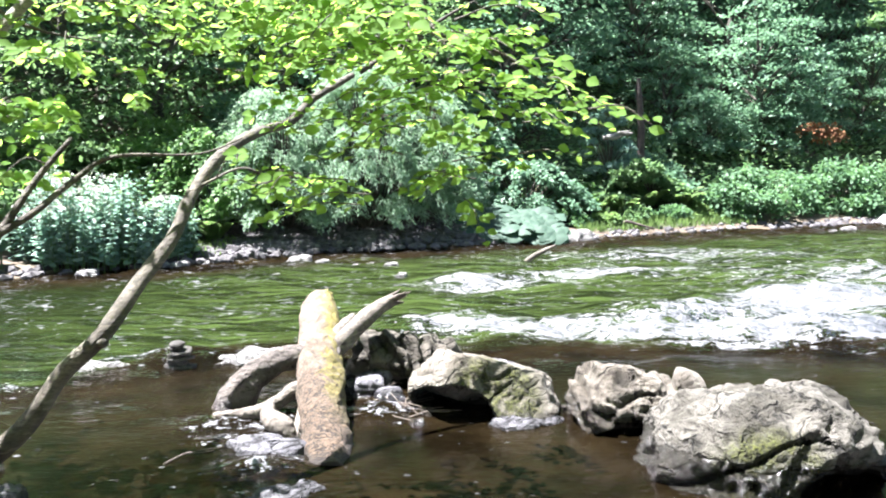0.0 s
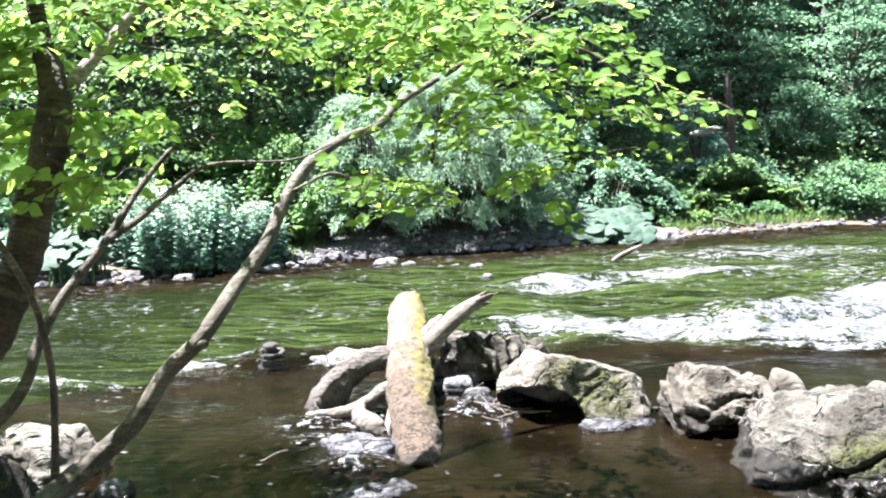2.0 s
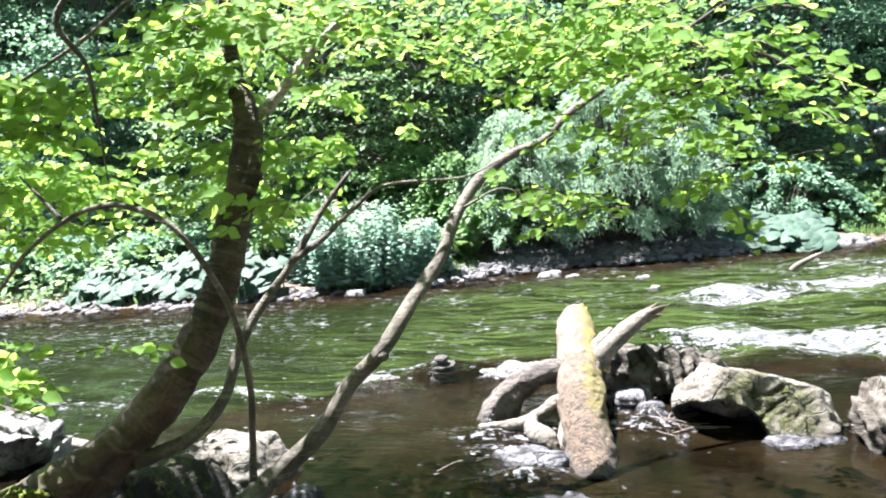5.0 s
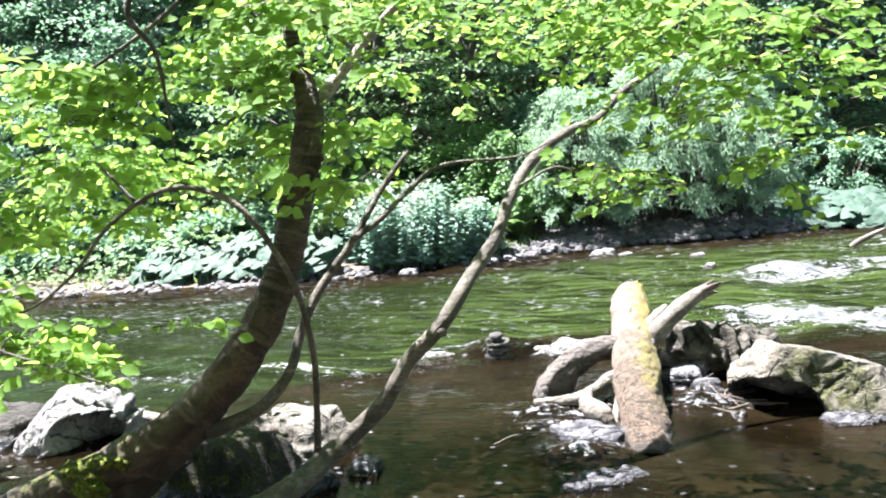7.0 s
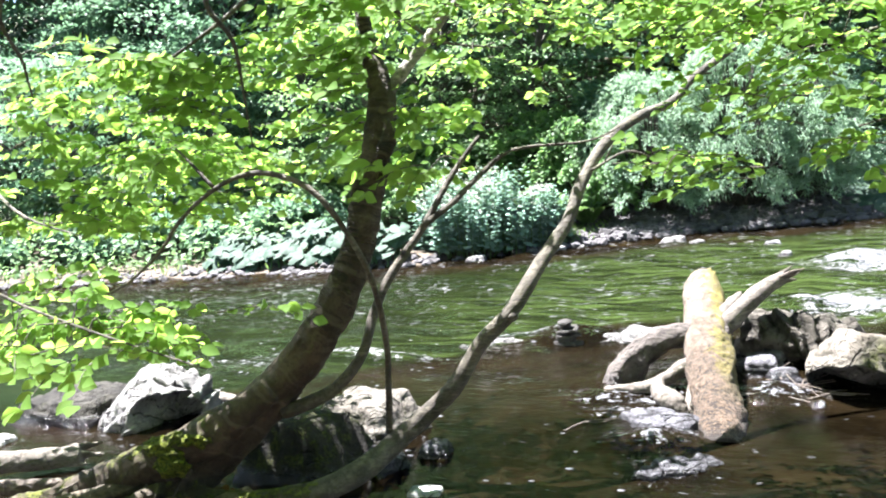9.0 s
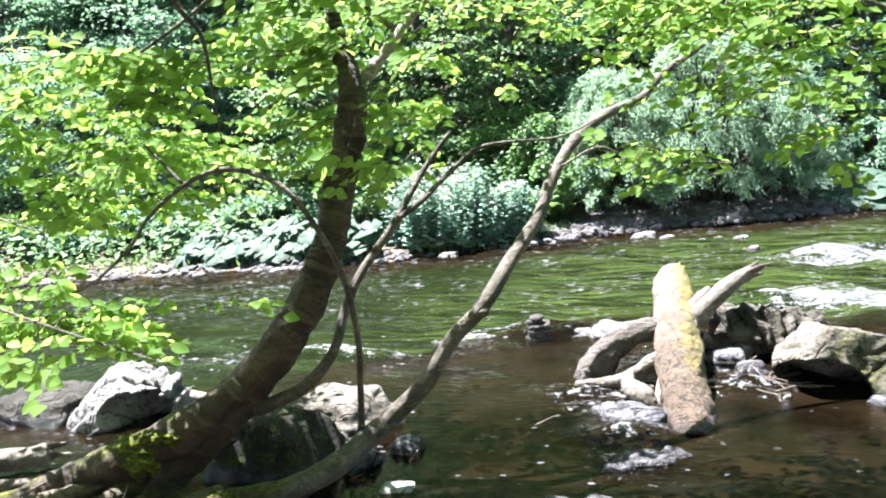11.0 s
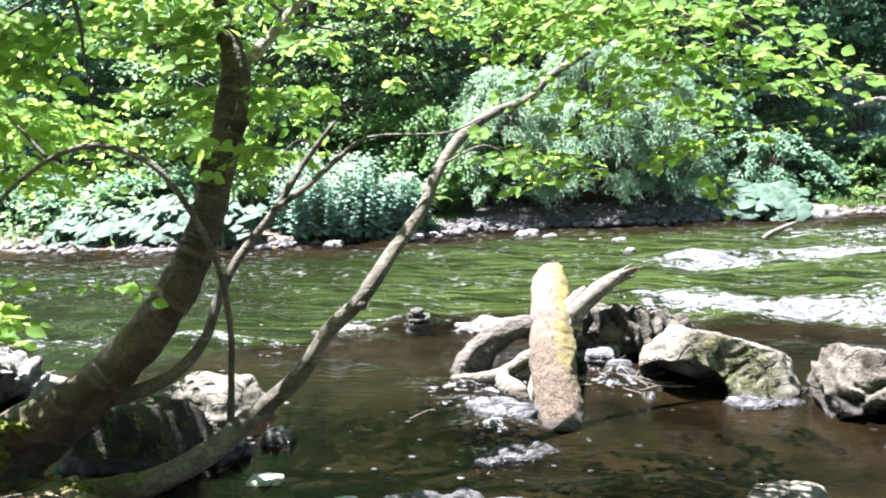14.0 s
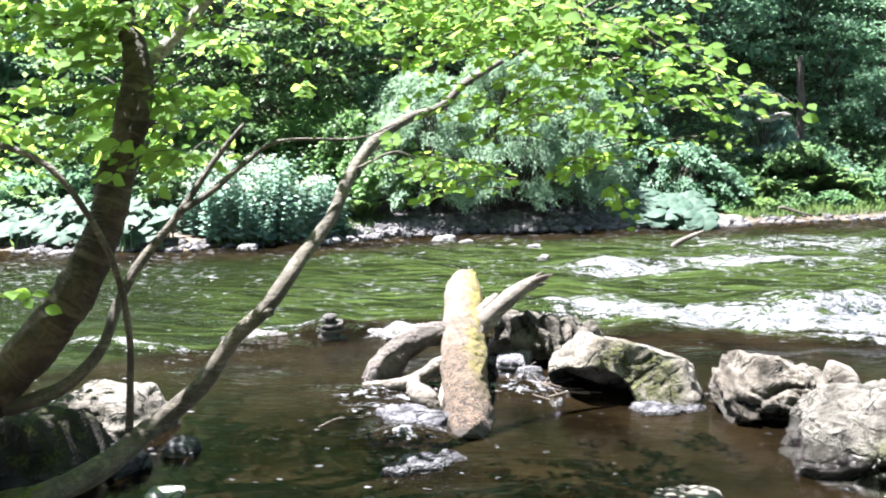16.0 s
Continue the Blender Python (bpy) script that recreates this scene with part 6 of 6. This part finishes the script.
def leafy_bush(at, half, count, mat, label, seed, size=0.13):
    r = np.random.default_rng(seed)
    t = thing("bush", at, label, "bush", "bushes on the far shore")
    stems, fol = Geo(), Geo()
    clumps = []
    for k in range(count):
        d = ball_points(1, r)[0] * np.array([1, 1, 0.8])
        d[2] = abs(d[2])
        c = d * np.asarray(half) * r.uniform(0.45, 0.85)
        s = min(half) * r.uniform(0.28, 0.5)
        clumps.append((c, (s, s, s * 0.7)))
        tube(stems, smooth_line([(0, 0, 0), c * 0.5 + (0, 0, 0.1), c], 4), [0.02, 0.012, 0.004], 5, 0.05, r)
    crown(fol, r, clumps, 170, size, OVAL if size > 0.15 else DIAMOND)
    tagged(part("branchwork", stems.mesh("branchwork", BARK_FAR), t), kind="stuff")
    tagged(part("foliage", fol.mesh("foliage", mat), t), kind="stuff")
    return t


leafy_bush((7.2, 20.3, 0.1), (1.7, 1.1, 1.75), 46, LEAF_BUSH, "broad pale green bush overhanging the water", 51, 0.115)
leafy_bush((9.8, 21.2, 0.1), (1.7, 1.1, 1.9), 46, LEAF_BUSH, "broad pale green bush overhanging the water", 52, 0.115)
leafy_bush((5.0, 20.6, 0.5), (1.2, 0.9, 1.3), 24, LEAF_DARK, "green bush behind the grassy shore", 53)
leafy_bush((3.0, 19.6, 0.4), (1.1, 0.8, 0.9), 16, LEAF_MID, "green bush behind the grassy shore", 54)
leafy_bush((4.3, 21.6, 1.0), (1.2, 0.9, 1.5), 26, LEAF_DARK, "green bush below the broken trunk", 55)
leafy_bush((3.75, 20.2, 1.2), (0.95, 0.4, 2.6), 34, LEAF_HERB, "blue-green young tree foliage in the light", 56, 0.085)
leafy_bush((6.6, 22.2, 1.8), (1.3, 0.8, 2.2), 34, LEAF_DARK, "tall blue-green bush on the wooded slope", 85, 0.09)
leafy_bush((9.2, 23.4, 2.0), (1.4, 0.8, 2.4), 34, LEAF_DARK, "tall blue-green bush on the wooded slope", 86, 0.09)
leafy_bush((4.7, 19.9, 0.7), (1.1, 0.5, 1.3), 26, LEAF_WOOD, "green bush in front of the broken trunk", 60)
leafy_bush((-14.6, 12.6, 0.3), (1.7, 0.9, 1.1), 20, LEAF_DARK, "green bush on the far bank", 63)
leafy_bush((-17.5, 11.8, 0.3), (1.8, 0.9, 1.3), 20, LEAF_DARK, "green bush on the far bank", 64)
leafy_bush((-9.5, 13.6, 0.5), (1.6, 0.9, 1.2), 20, LEAF_DARK, "green bush on the far bank", 57)
leafy_bush((-12.5, 13.2, 0.4), (1.6, 0.9, 1.0), 18, LEAF_DARK, "green bush on the far bank", 58)
leafy_bush((-7.4, 14.0, 0.7), (1.2, 0.9, 1.5), 18, LEAF_WOOD, "green bush behind the herbs", 59)


for k, (x, d, w, h) in enumerate(((2.5, 1.0, 0.5, 0.42), (3.3, 0.9, 0.55, 0.36), (4.1, 1.1, 0.6, 0.45), (4.9, 1.0, 0.55, 0.4), (5.6, 1.1, 0.5, 0.5), (3.7, 1.9, 0.7, 0.6), (5.1, 1.9, 0.7, 0.6), (2.2, 1.9, 0.6, 0.6), (6.2, 1.5, 0.6, 0.6))):
    y = float(far_shore(x)) + d
    leafy_bush((x, y, float(land(x, y)) - 0.03), (w, 0.4, h), 16, (LEAF_BUSH, LEAF_FERN, LEAF_WOOD)[k % 3], "low soft green herbs on the grassy shore", 90 + k, 0.09)
leafy_bush((-7.9, 16.0, 1.1), (1.3, 1.0, 2.3), 26, LEAF_WOOD, "tall green bush on the wooded slope", 71)
leafy_bush((-5.9, 16.6, 1.2), (1.3, 1.0, 2.2), 26, LEAF_MID, "tall green bush on the wooded slope", 72)
leafy_bush((-4.2, 17.6, 1.3), (1.4, 1.0, 2.6), 28, LEAF_DARK, "tall blue-green bush on the wooded slope", 73)
leafy_bush((-2.2, 18.6, 1.4), (1.5, 1.0, 2.8), 28, LEAF_WOOD, "tall green bush on the wooded slope", 74)
leafy_bush((0.2, 19.4, 1.3), (1.5, 1.0, 2.6), 28, LEAF_DARK, "tall blue-green bush on the wooded slope", 75)
leafy_bush((-10.6, 15.0, 0.9), (1.5, 1.0, 2.2), 26, LEAF_WOOD, "tall green bush on the wooded slope", 76)
leafy_bush((-13.4, 14.4, 0.9), (1.5, 1.0, 2.2), 26, LEAF_DARK, "tall green bush on the wooded slope", 77)
leafy_bush((-16.2, 13.6, 0.8), (1.6, 1.0, 2.2), 26, LEAF_WOOD, "tall green bush on the wooded slope", 78)


def herb_clump(at, half, stalks, mat, label, seed):
    r = np.random.default_rng(seed)
    t = thing("herb_clump", at, label, "herbs", "tall herbs on the far shore")
    st, fol, top = Geo(), Geo(), Geo()
    for _ in range(stalks):
        q = ball_points(1, r)[0]
        x, y = q[0] * half[0] * r.uniform(0.1, 1) ** 0.5, q[1] * half[1] * r.uniform(0.1, 1) ** 0.5
        e = min(1.0, math.hypot(x / half[0], y / half[1]))
        h = half[2] * (1 - 0.5 * e ** 2) * r.uniform(0.6, 1.15) * (1 + 0.16 * math.sin(x * 5.1 + seed) * math.cos(y * 6.0))
        tip = np.array([x * 1.15 + r.normal(0, 0.05), y * 1.15, h])
        tube(st, smooth_line([(x, y, -0.1), (x * 1.05, y * 1.05, h * 0.5), tip], 3), [0.008, 0.003], 4)
        m = 22
        s = np.linspace(0.12, 1, m)
        p = np.array([x, y, 0])[None] * (1 - s[:, None]) + tip[None] * s[:, None]
        a = np.arange(m) * 2.4 + r.uniform(0, 6)
        along = np.stack([np.cos(a), np.sin(a), r.uniform(-0.35, 0.35, m)], 1)
        leaves(fol, p, along, np.array([[0, 0, 1.0]]) + r.normal(0, 0.3, (m, 3)), r.uniform(0.09, 0.17, m) * (1.15 - 0.5 * s))
        # cream flakes on the sunward tips: glare of lit leaves put into colour
        if e < 0.8 and r.uniform() < 0.8 and x < half[0] * 0.35:
            m = 9
            leaves(top, tip[None] + r.normal(0, 0.035, (m, 3)), r.normal(0, 1, (m, 3)), r.normal(0, 1, (m, 3)), r.uniform(0.03, 0.055, m))
    tagged(part("stalkwork", st.mesh("stalkwork", LEAF_WOOD), t), kind="stuff")
    tagged(part("foliage", fol.mesh("foliage", mat), t), kind="stuff")
    tagged(part("blossom", top.mesh("blossom", LIT_TIP), t, "cream flakes on the stalk tips, painting sunlit leaf glare"), kind="stuff")
    return t


herb_clump((-5.75, 12.95, 0.05), (1.15, 0.75, 1.35), 320, LEAF_HERB, "dense clump of tall pale blue-green herbs by the water, tops painted as sunlit", 61)
herb_clump((-4.75, 13.5, 0.05), (0.5, 0.5, 1.05), 110, LEAF_HERB, "dense clump of tall pale blue-green herbs by the water", 62)

# butterbur: big round leaves on stalks
bur_meshes = []
for s in range(3):
    r = np.random.default_rng(70 + s)
    g = Geo()
    ang = np.linspace(-2.75, 2.75, 22)
    rows = [np.array([[0.0, 0.0, 0.0]])]
    for q, dz in ((0.35, 0.02), (0.7, 0.045), (1.0, 0.0)):
        wob = 1 + 0.06 * np.sin(ang * 5 + s) * q
        rows.append(np.stack([np.cos(ang) * q * wob, np.sin(ang) * q * wob, dz + 0.05 * q * np.sin(ang * 4 + s * 2) - 0.10 * q * q], 1))
    v = np.concatenate(rows)
    f = [(0, 1 + k, 2 + k) for k in range(21)]
    for q in range(2):
        f += [(1 + q * 22 + k, 1 + (q + 1) * 22 + k, 2 + (q + 1) * 22 + k, 2 + q * 22 + k) for k in range(21)]
    g.v.append(v)
    g.f.extend(f)
    g.n += len(v)
    bur_meshes.append(g.mesh("leaf", LEAF_BUR))
stalk_g = Geo()
tube(stalk_g, smooth_line([(0, 0, -1), (0.03, 0.02, -0.5), (0, 0, 0)], 3), [0.02, 0.015, 0.012], 6)
stalk_me = stalk_g.mesh("stalk", LEAF_BUSH)


def butterbur(at, half, count, seed, tall=0.55, size=0.26):
    r = np.random.default_rng(seed)
    t = thing("butterbur", at, "patch of large round pale butterbur leaves at the water's edge", "plant", "butterbur patches")
    for k in range(count):
        x, y = r.uniform(-1, 1) * half[0], r.uniform(-1, 1) * half[1]
        z = tall * r.uniform(0.45, 1.0) * (1 - 0.35 * (x / half[0]) ** 2) + 0.18 * y / half[1]
        ob = part("leaf", bur_meshes[k % 3], t)
        ob.matrix_basis = pose(x, y, z, r.normal(30, 8), r.normal(0, 9), 0) @ pose(0, 0, 0, 0, 0, r.uniform(0, 360)) @ Matrix.Scale(size * r.uniform(0.7, 1.2), 4)
        sk = part("stalk", stalk_me, t)
        sk.matrix_basis = pose(x, y, z, r.normal(0, 8), r.normal(0, 8), 0) @ Matrix.Diagonal((1, 1, z + 0.15, 1))
    return t


butterbur((1.12, 16.45, 0.05), (0.95, 0.5, 0), 150, 81, 0.46, 0.21)
butterbur((-7.5, 11.95, 0.05), (0.7, 0.45, 0), 56, 82, 0.62, 0.18)
butterbur((-8.7, 11.95, 0.05), (0.8, 0.5, 0), 62, 83, 0.6, 0.18)
butterbur((-10.0, 11.85, 0.05), (0.7, 0.45, 0), 50, 84, 0.5, 0.18)

# ferns
frond = Geo()
fl = smooth_line([(0, 0, 0), (0.18, 0, 0.38), (0.45, 0, 0.58), (0.75, 0, 0.55)], 8)
tube(frond, fl, [0.006, 0.002], 4)
for sgn in (-1, 1):
    p = fl[4:]
    w = np.sin(np.linspace(0.35, math.pi, len(p))) * 0.2 + 0.02
    leaves(frond, p, np.tile([[0.35, sgn, -0.1]], (len(p), 1)), np.tile([[-0.3, 0, 1.0]], (len(p), 1)), w, NARROW)
    leaves(frond, p + (0.012, 0, 0), np.tile([[0.6, sgn, -0.05]], (len(p), 1)), np.tile([[-0.3, 0, 1.0]], (len(p), 1)), w * 0.9, DIAMOND)
frond_me = frond.mesh("frond", LEAF_FERN)
for x, y, s in ((2.6, 18.2, 0.65), (3.3, 18.7, 0.75), (4.6, 19.6, 0.8), (5.4, 19.7, 0.85), (1.9, 18.0, 0.6), (3.9, 19.0, 0.6), (-4.2, 14.6, 0.8)):
    t = thing("fern", (x, y, float(land(x, y))), "light green fern on the far bank", "fern", "ferns on the far bank")
    for k in range(9):
        part("frond", frond_me, t).matrix_basis = pose(0, 0, 0, frng.uniform(-8, 8), frng.uniform(-15, 10), k * 40 + frng.uniform(-12, 12)) @ Matrix.Scale(s * frng.uniform(0.8, 1.1), 4)

# grass along the far shore
gg = Geo()
n = 4800
gxp = np.concatenate([frng.uniform(2.6, 7.0, 3400), frng.uniform(-4.8, -3.9, 900), frng.uniform(-22, -9.0, 500)])
gyp = far_shore(gxp) + frng.uniform(0.15, 1.5, n) - np.where(gxp < -9, 0.15, 0.0)
at = np.stack([gxp, gyp, land(gxp, gyp)], 1)
leaves(gg, at, np.array([[0, 0, 1.0]]) + frng.normal(0, 0.3, (n, 3)), frng.normal(0, 1, (n, 3)), frng.uniform(0.08, 0.2, n), NARROW)
tagged(new("shore_grass", gg.mesh("shore_grass", LEAF_GRASS)), "bright green grass along the far shore", "grass", "", "stuff")
dg = Geo()
crown(dg, frng, [((9.7, 22.5, 2.25), (0.55, 0.4, 0.25)), ((9.95, 22.4, 2.05), (0.4, 0.4, 0.2))], 240, 0.12)
tagged(new("dead_bracken", dg.mesh("dead_bracken", LEAF_DEAD)), "rust-brown dead bracken on the far slope", "bracken", "", "stuff")

# broken trunk and bleached bough on the far slope
g = Geo()
tube(g, smooth_line([(4.66, 20.6, 0.8), (4.6, 20.6, 1.6), (4.6, 20.6, 2.4), (4.54, 20.6, 3.2), (4.53, 20.6, 3.55)]), [0.11, 0.095, 0.085, 0.075, 0.045], 12, 0.10, rng)
solo("broken_trunk", g.mesh("broken_trunk", WOOD_RED), (0, 0, 0), "reddish-brown broken dead tree trunk", "dead tree")
g = Geo()
tube(g, smooth_line([(3.45, 19.3, 2.08), (3.7, 19.3, 2.12), (3.95, 19.3, 2.18), (4.15, 19.35, 2.18)]), [0.05, 0.075, 0.06, 0.02], 10, 0.15, rng)
tube(g, smooth_line([(3.7, 19.3, 2.12), (3.8, 19.25, 2.2), (4.05, 19.2, 2.24)]), [0.03, 0.03, 0.01], 8, 0.1, rng)
solo("dead_bough", g.mesh("dead_bough", WOOD_WHITE), (0, 0, 0), "sun-bleached dead bough over the bushes", "branch")
g = Geo()
tube(g, smooth_line([(1.12, 13.0, -0.06), (1.25, 13.0, 0.05), (1.45, 13.0, 0.16), (1.64, 13.0, 0.25)]), [0.05, 0.045, 0.035, 0.015], 8, 0.1, rng)
solo("driftwood", g.mesh("driftwood", WOOD_BLEACHED), (0, 0, 0), "bleached driftwood branch sticking out of the river", "driftwood")
g = Geo()
tube(g, smooth_line([(3.6, 17.9, 0.1), (3.7, 17.85, 0.26), (3.95, 17.8, 0.2), (4.3, 17.8, 0.1)]), [0.035, 0.03, 0.02], 8, 0.1, rng)
solo("driftwood", g.mesh("driftwood", WOOD_RED), (0, 0, 0), "reddish driftwood stranded on the far shore", "driftwood")

# stones along the far shore
stone_meshes = []
for k in range(8):
    pg = Geo()
    pebble_mesh(pg, (0, 0, 0), 1.0, frng)
    stone_meshes.append(pg.mesh("stone", STONE_SHORE, False))
stony_shore = tagged(new("stony_shore"), "grey stones heaped along the water under the willows", "stones", "", "structure")
for k in range(300):
    x = frng.uniform(-5.0, 1.0)
    y = float(far_shore(x)) + frng.uniform(-0.25, 0.75)
    ob = part("stone", stone_meshes[k % 8], stony_shore)
    ob.matrix_basis = pose(x, y, max(0.0, float(land(x, y))) + 0.03, frng.uniform(-15, 15), frng.uniform(-15, 15), frng.uniform(0, 360)) @ Matrix.Scale(frng.uniform(0.05, 0.14), 4)
sg = Geo()
for _ in range(3200):
    x = frng.uniform(-5.0, 1.0)
    d = frng.uniform(0.2, 2.0)
    y = float(far_shore(x)) + d
    pebble_mesh(sg, (x, y, float(land(x, y)) + 0.03), frng.uniform(0.06, 0.15), frng, 0.75)
for _ in range(420):
    x = frng.choice([frng.uniform(-15, -5), frng.uniform(1, 12)])
    d = frng.uniform(-0.3, 0.4)
    y = float(far_shore(x)) + d
    pebble_mesh(sg, (x, y, max(0.0, float(land(x, y)))), frng.uniform(0.04, 0.13), frng)
tagged(new("shore_stones", sg.mesh("shore_stones", STONE_SHORE, False)), "grey stones heaped along the far shore", "stones", "", "stuff")
shore_stone = rock_mesh("pale_stone", ROCK_WHITE, plane_set(((0, 0, 1), (0, 0, 0.13)), ((1, 0, 0.3), (0.2, 0, 0)), ((-1, 0.2, 0.5), (-0.2, 0, 0)), ((0, -1, 0.4), (0, -0.14, 0)), ((0, 1, 0.4), (0, 0.14, 0)), BOTTOM), 15, 4, 0.018)
for x, y, s, a in ((-2.49, 13.4, 1.1, 0), (-2.1, 13.2, 0.7, 40), (-0.95, 12.75, 0.65, 20), (-0.70, 11.5, 0.6, 80), (-1.53, 12.8, 0.45, 60), (-2.55, 11.85, 0.4, 10), (2.0, 13.9, 0.6, 30), (-2.75, 12.5, 0.5, 130), (-5.42, 12.1, 0.9, 10), (-4.35, 12.95, 0.9, 50), (-4.0, 13.25, 0.6, 100),
                   (2.5, 16.75, 1.7, 0), (-1.3, 13.0, 0.45, 20), (3.4, 17.3, 0.7, 70), (8.5, 18.0, 0.9, 0), (8.0, 17.6, 0.6, 30), (10.4, 19.7, 2.2, 10), (5.2, 18.2, 0.7, 50), (6.2, 18.6, 0.8, 90), (-9.4, 11.3, 0.6, 20), (-8.8, 11.35, 0.7, 80), (-10.4, 11.2, 0.55, 120), (-8.2, 11.4, 0.6, 30), (-11.3, 11.1, 0.5, 10)):
    solo("pale_stone", shore_stone, (x, y, -0.045), "pale rounded stone at the far water's edge", "stone", "pale stones on the far shore", "", a, s)

# litter and small stones on the near bank and river bed
pg = Geo()
prng = np.random.default_rng(91)
for _ in range(900):
    x = prng.uniform(-6, 3)
    y = float(near_shore(x)) + prng.uniform(-1.2, 0.9)
    pebble_mesh(pg, (x, y, float(land(x, y)) + 0.005), prng.uniform(0.015, 0.06), prng)
for _ in range(900):
    x, y = prng.uniform(-4, 3), prng.uniform(2.4, 6.5)
    pebble_mesh(pg, (x, y, float(land(x, y)) + 0.01), prng.uniform(0.03, 0.13), prng, 0.4)
BED = rock_material("bed_stone", (0.06, 0.042, 0.02), (0.17, 0.13, 0.068), 0.2, -0.3, 1.5)
tagged(new("bed_stones", pg.mesh("bed_stones", BED)), "brown stones on the river bed and near bank", "stones", "", "stuff")
lg = Geo()
n = 3000
x = prng.uniform(-5.5, 1, n)
y = near_shore(x) - prng.uniform(0.0, 1.6, n)
leaves(lg, np.stack([x, y, land(x, y) + 0.012], 1), prng.normal(0, 1, (n, 3)) * (1, 1, 0.2), np.array([[0, 0, 1.0]]) + prng.normal(0, 0.3, (n, 3)), prng.uniform(0.03, 0.06, n), OVAL)
tagged(new("leaf_litter", lg.mesh("leaf_litter", LEAF_DEAD)), "brown fallen leaves on the near bank", "leaf litter", "", "stuff")
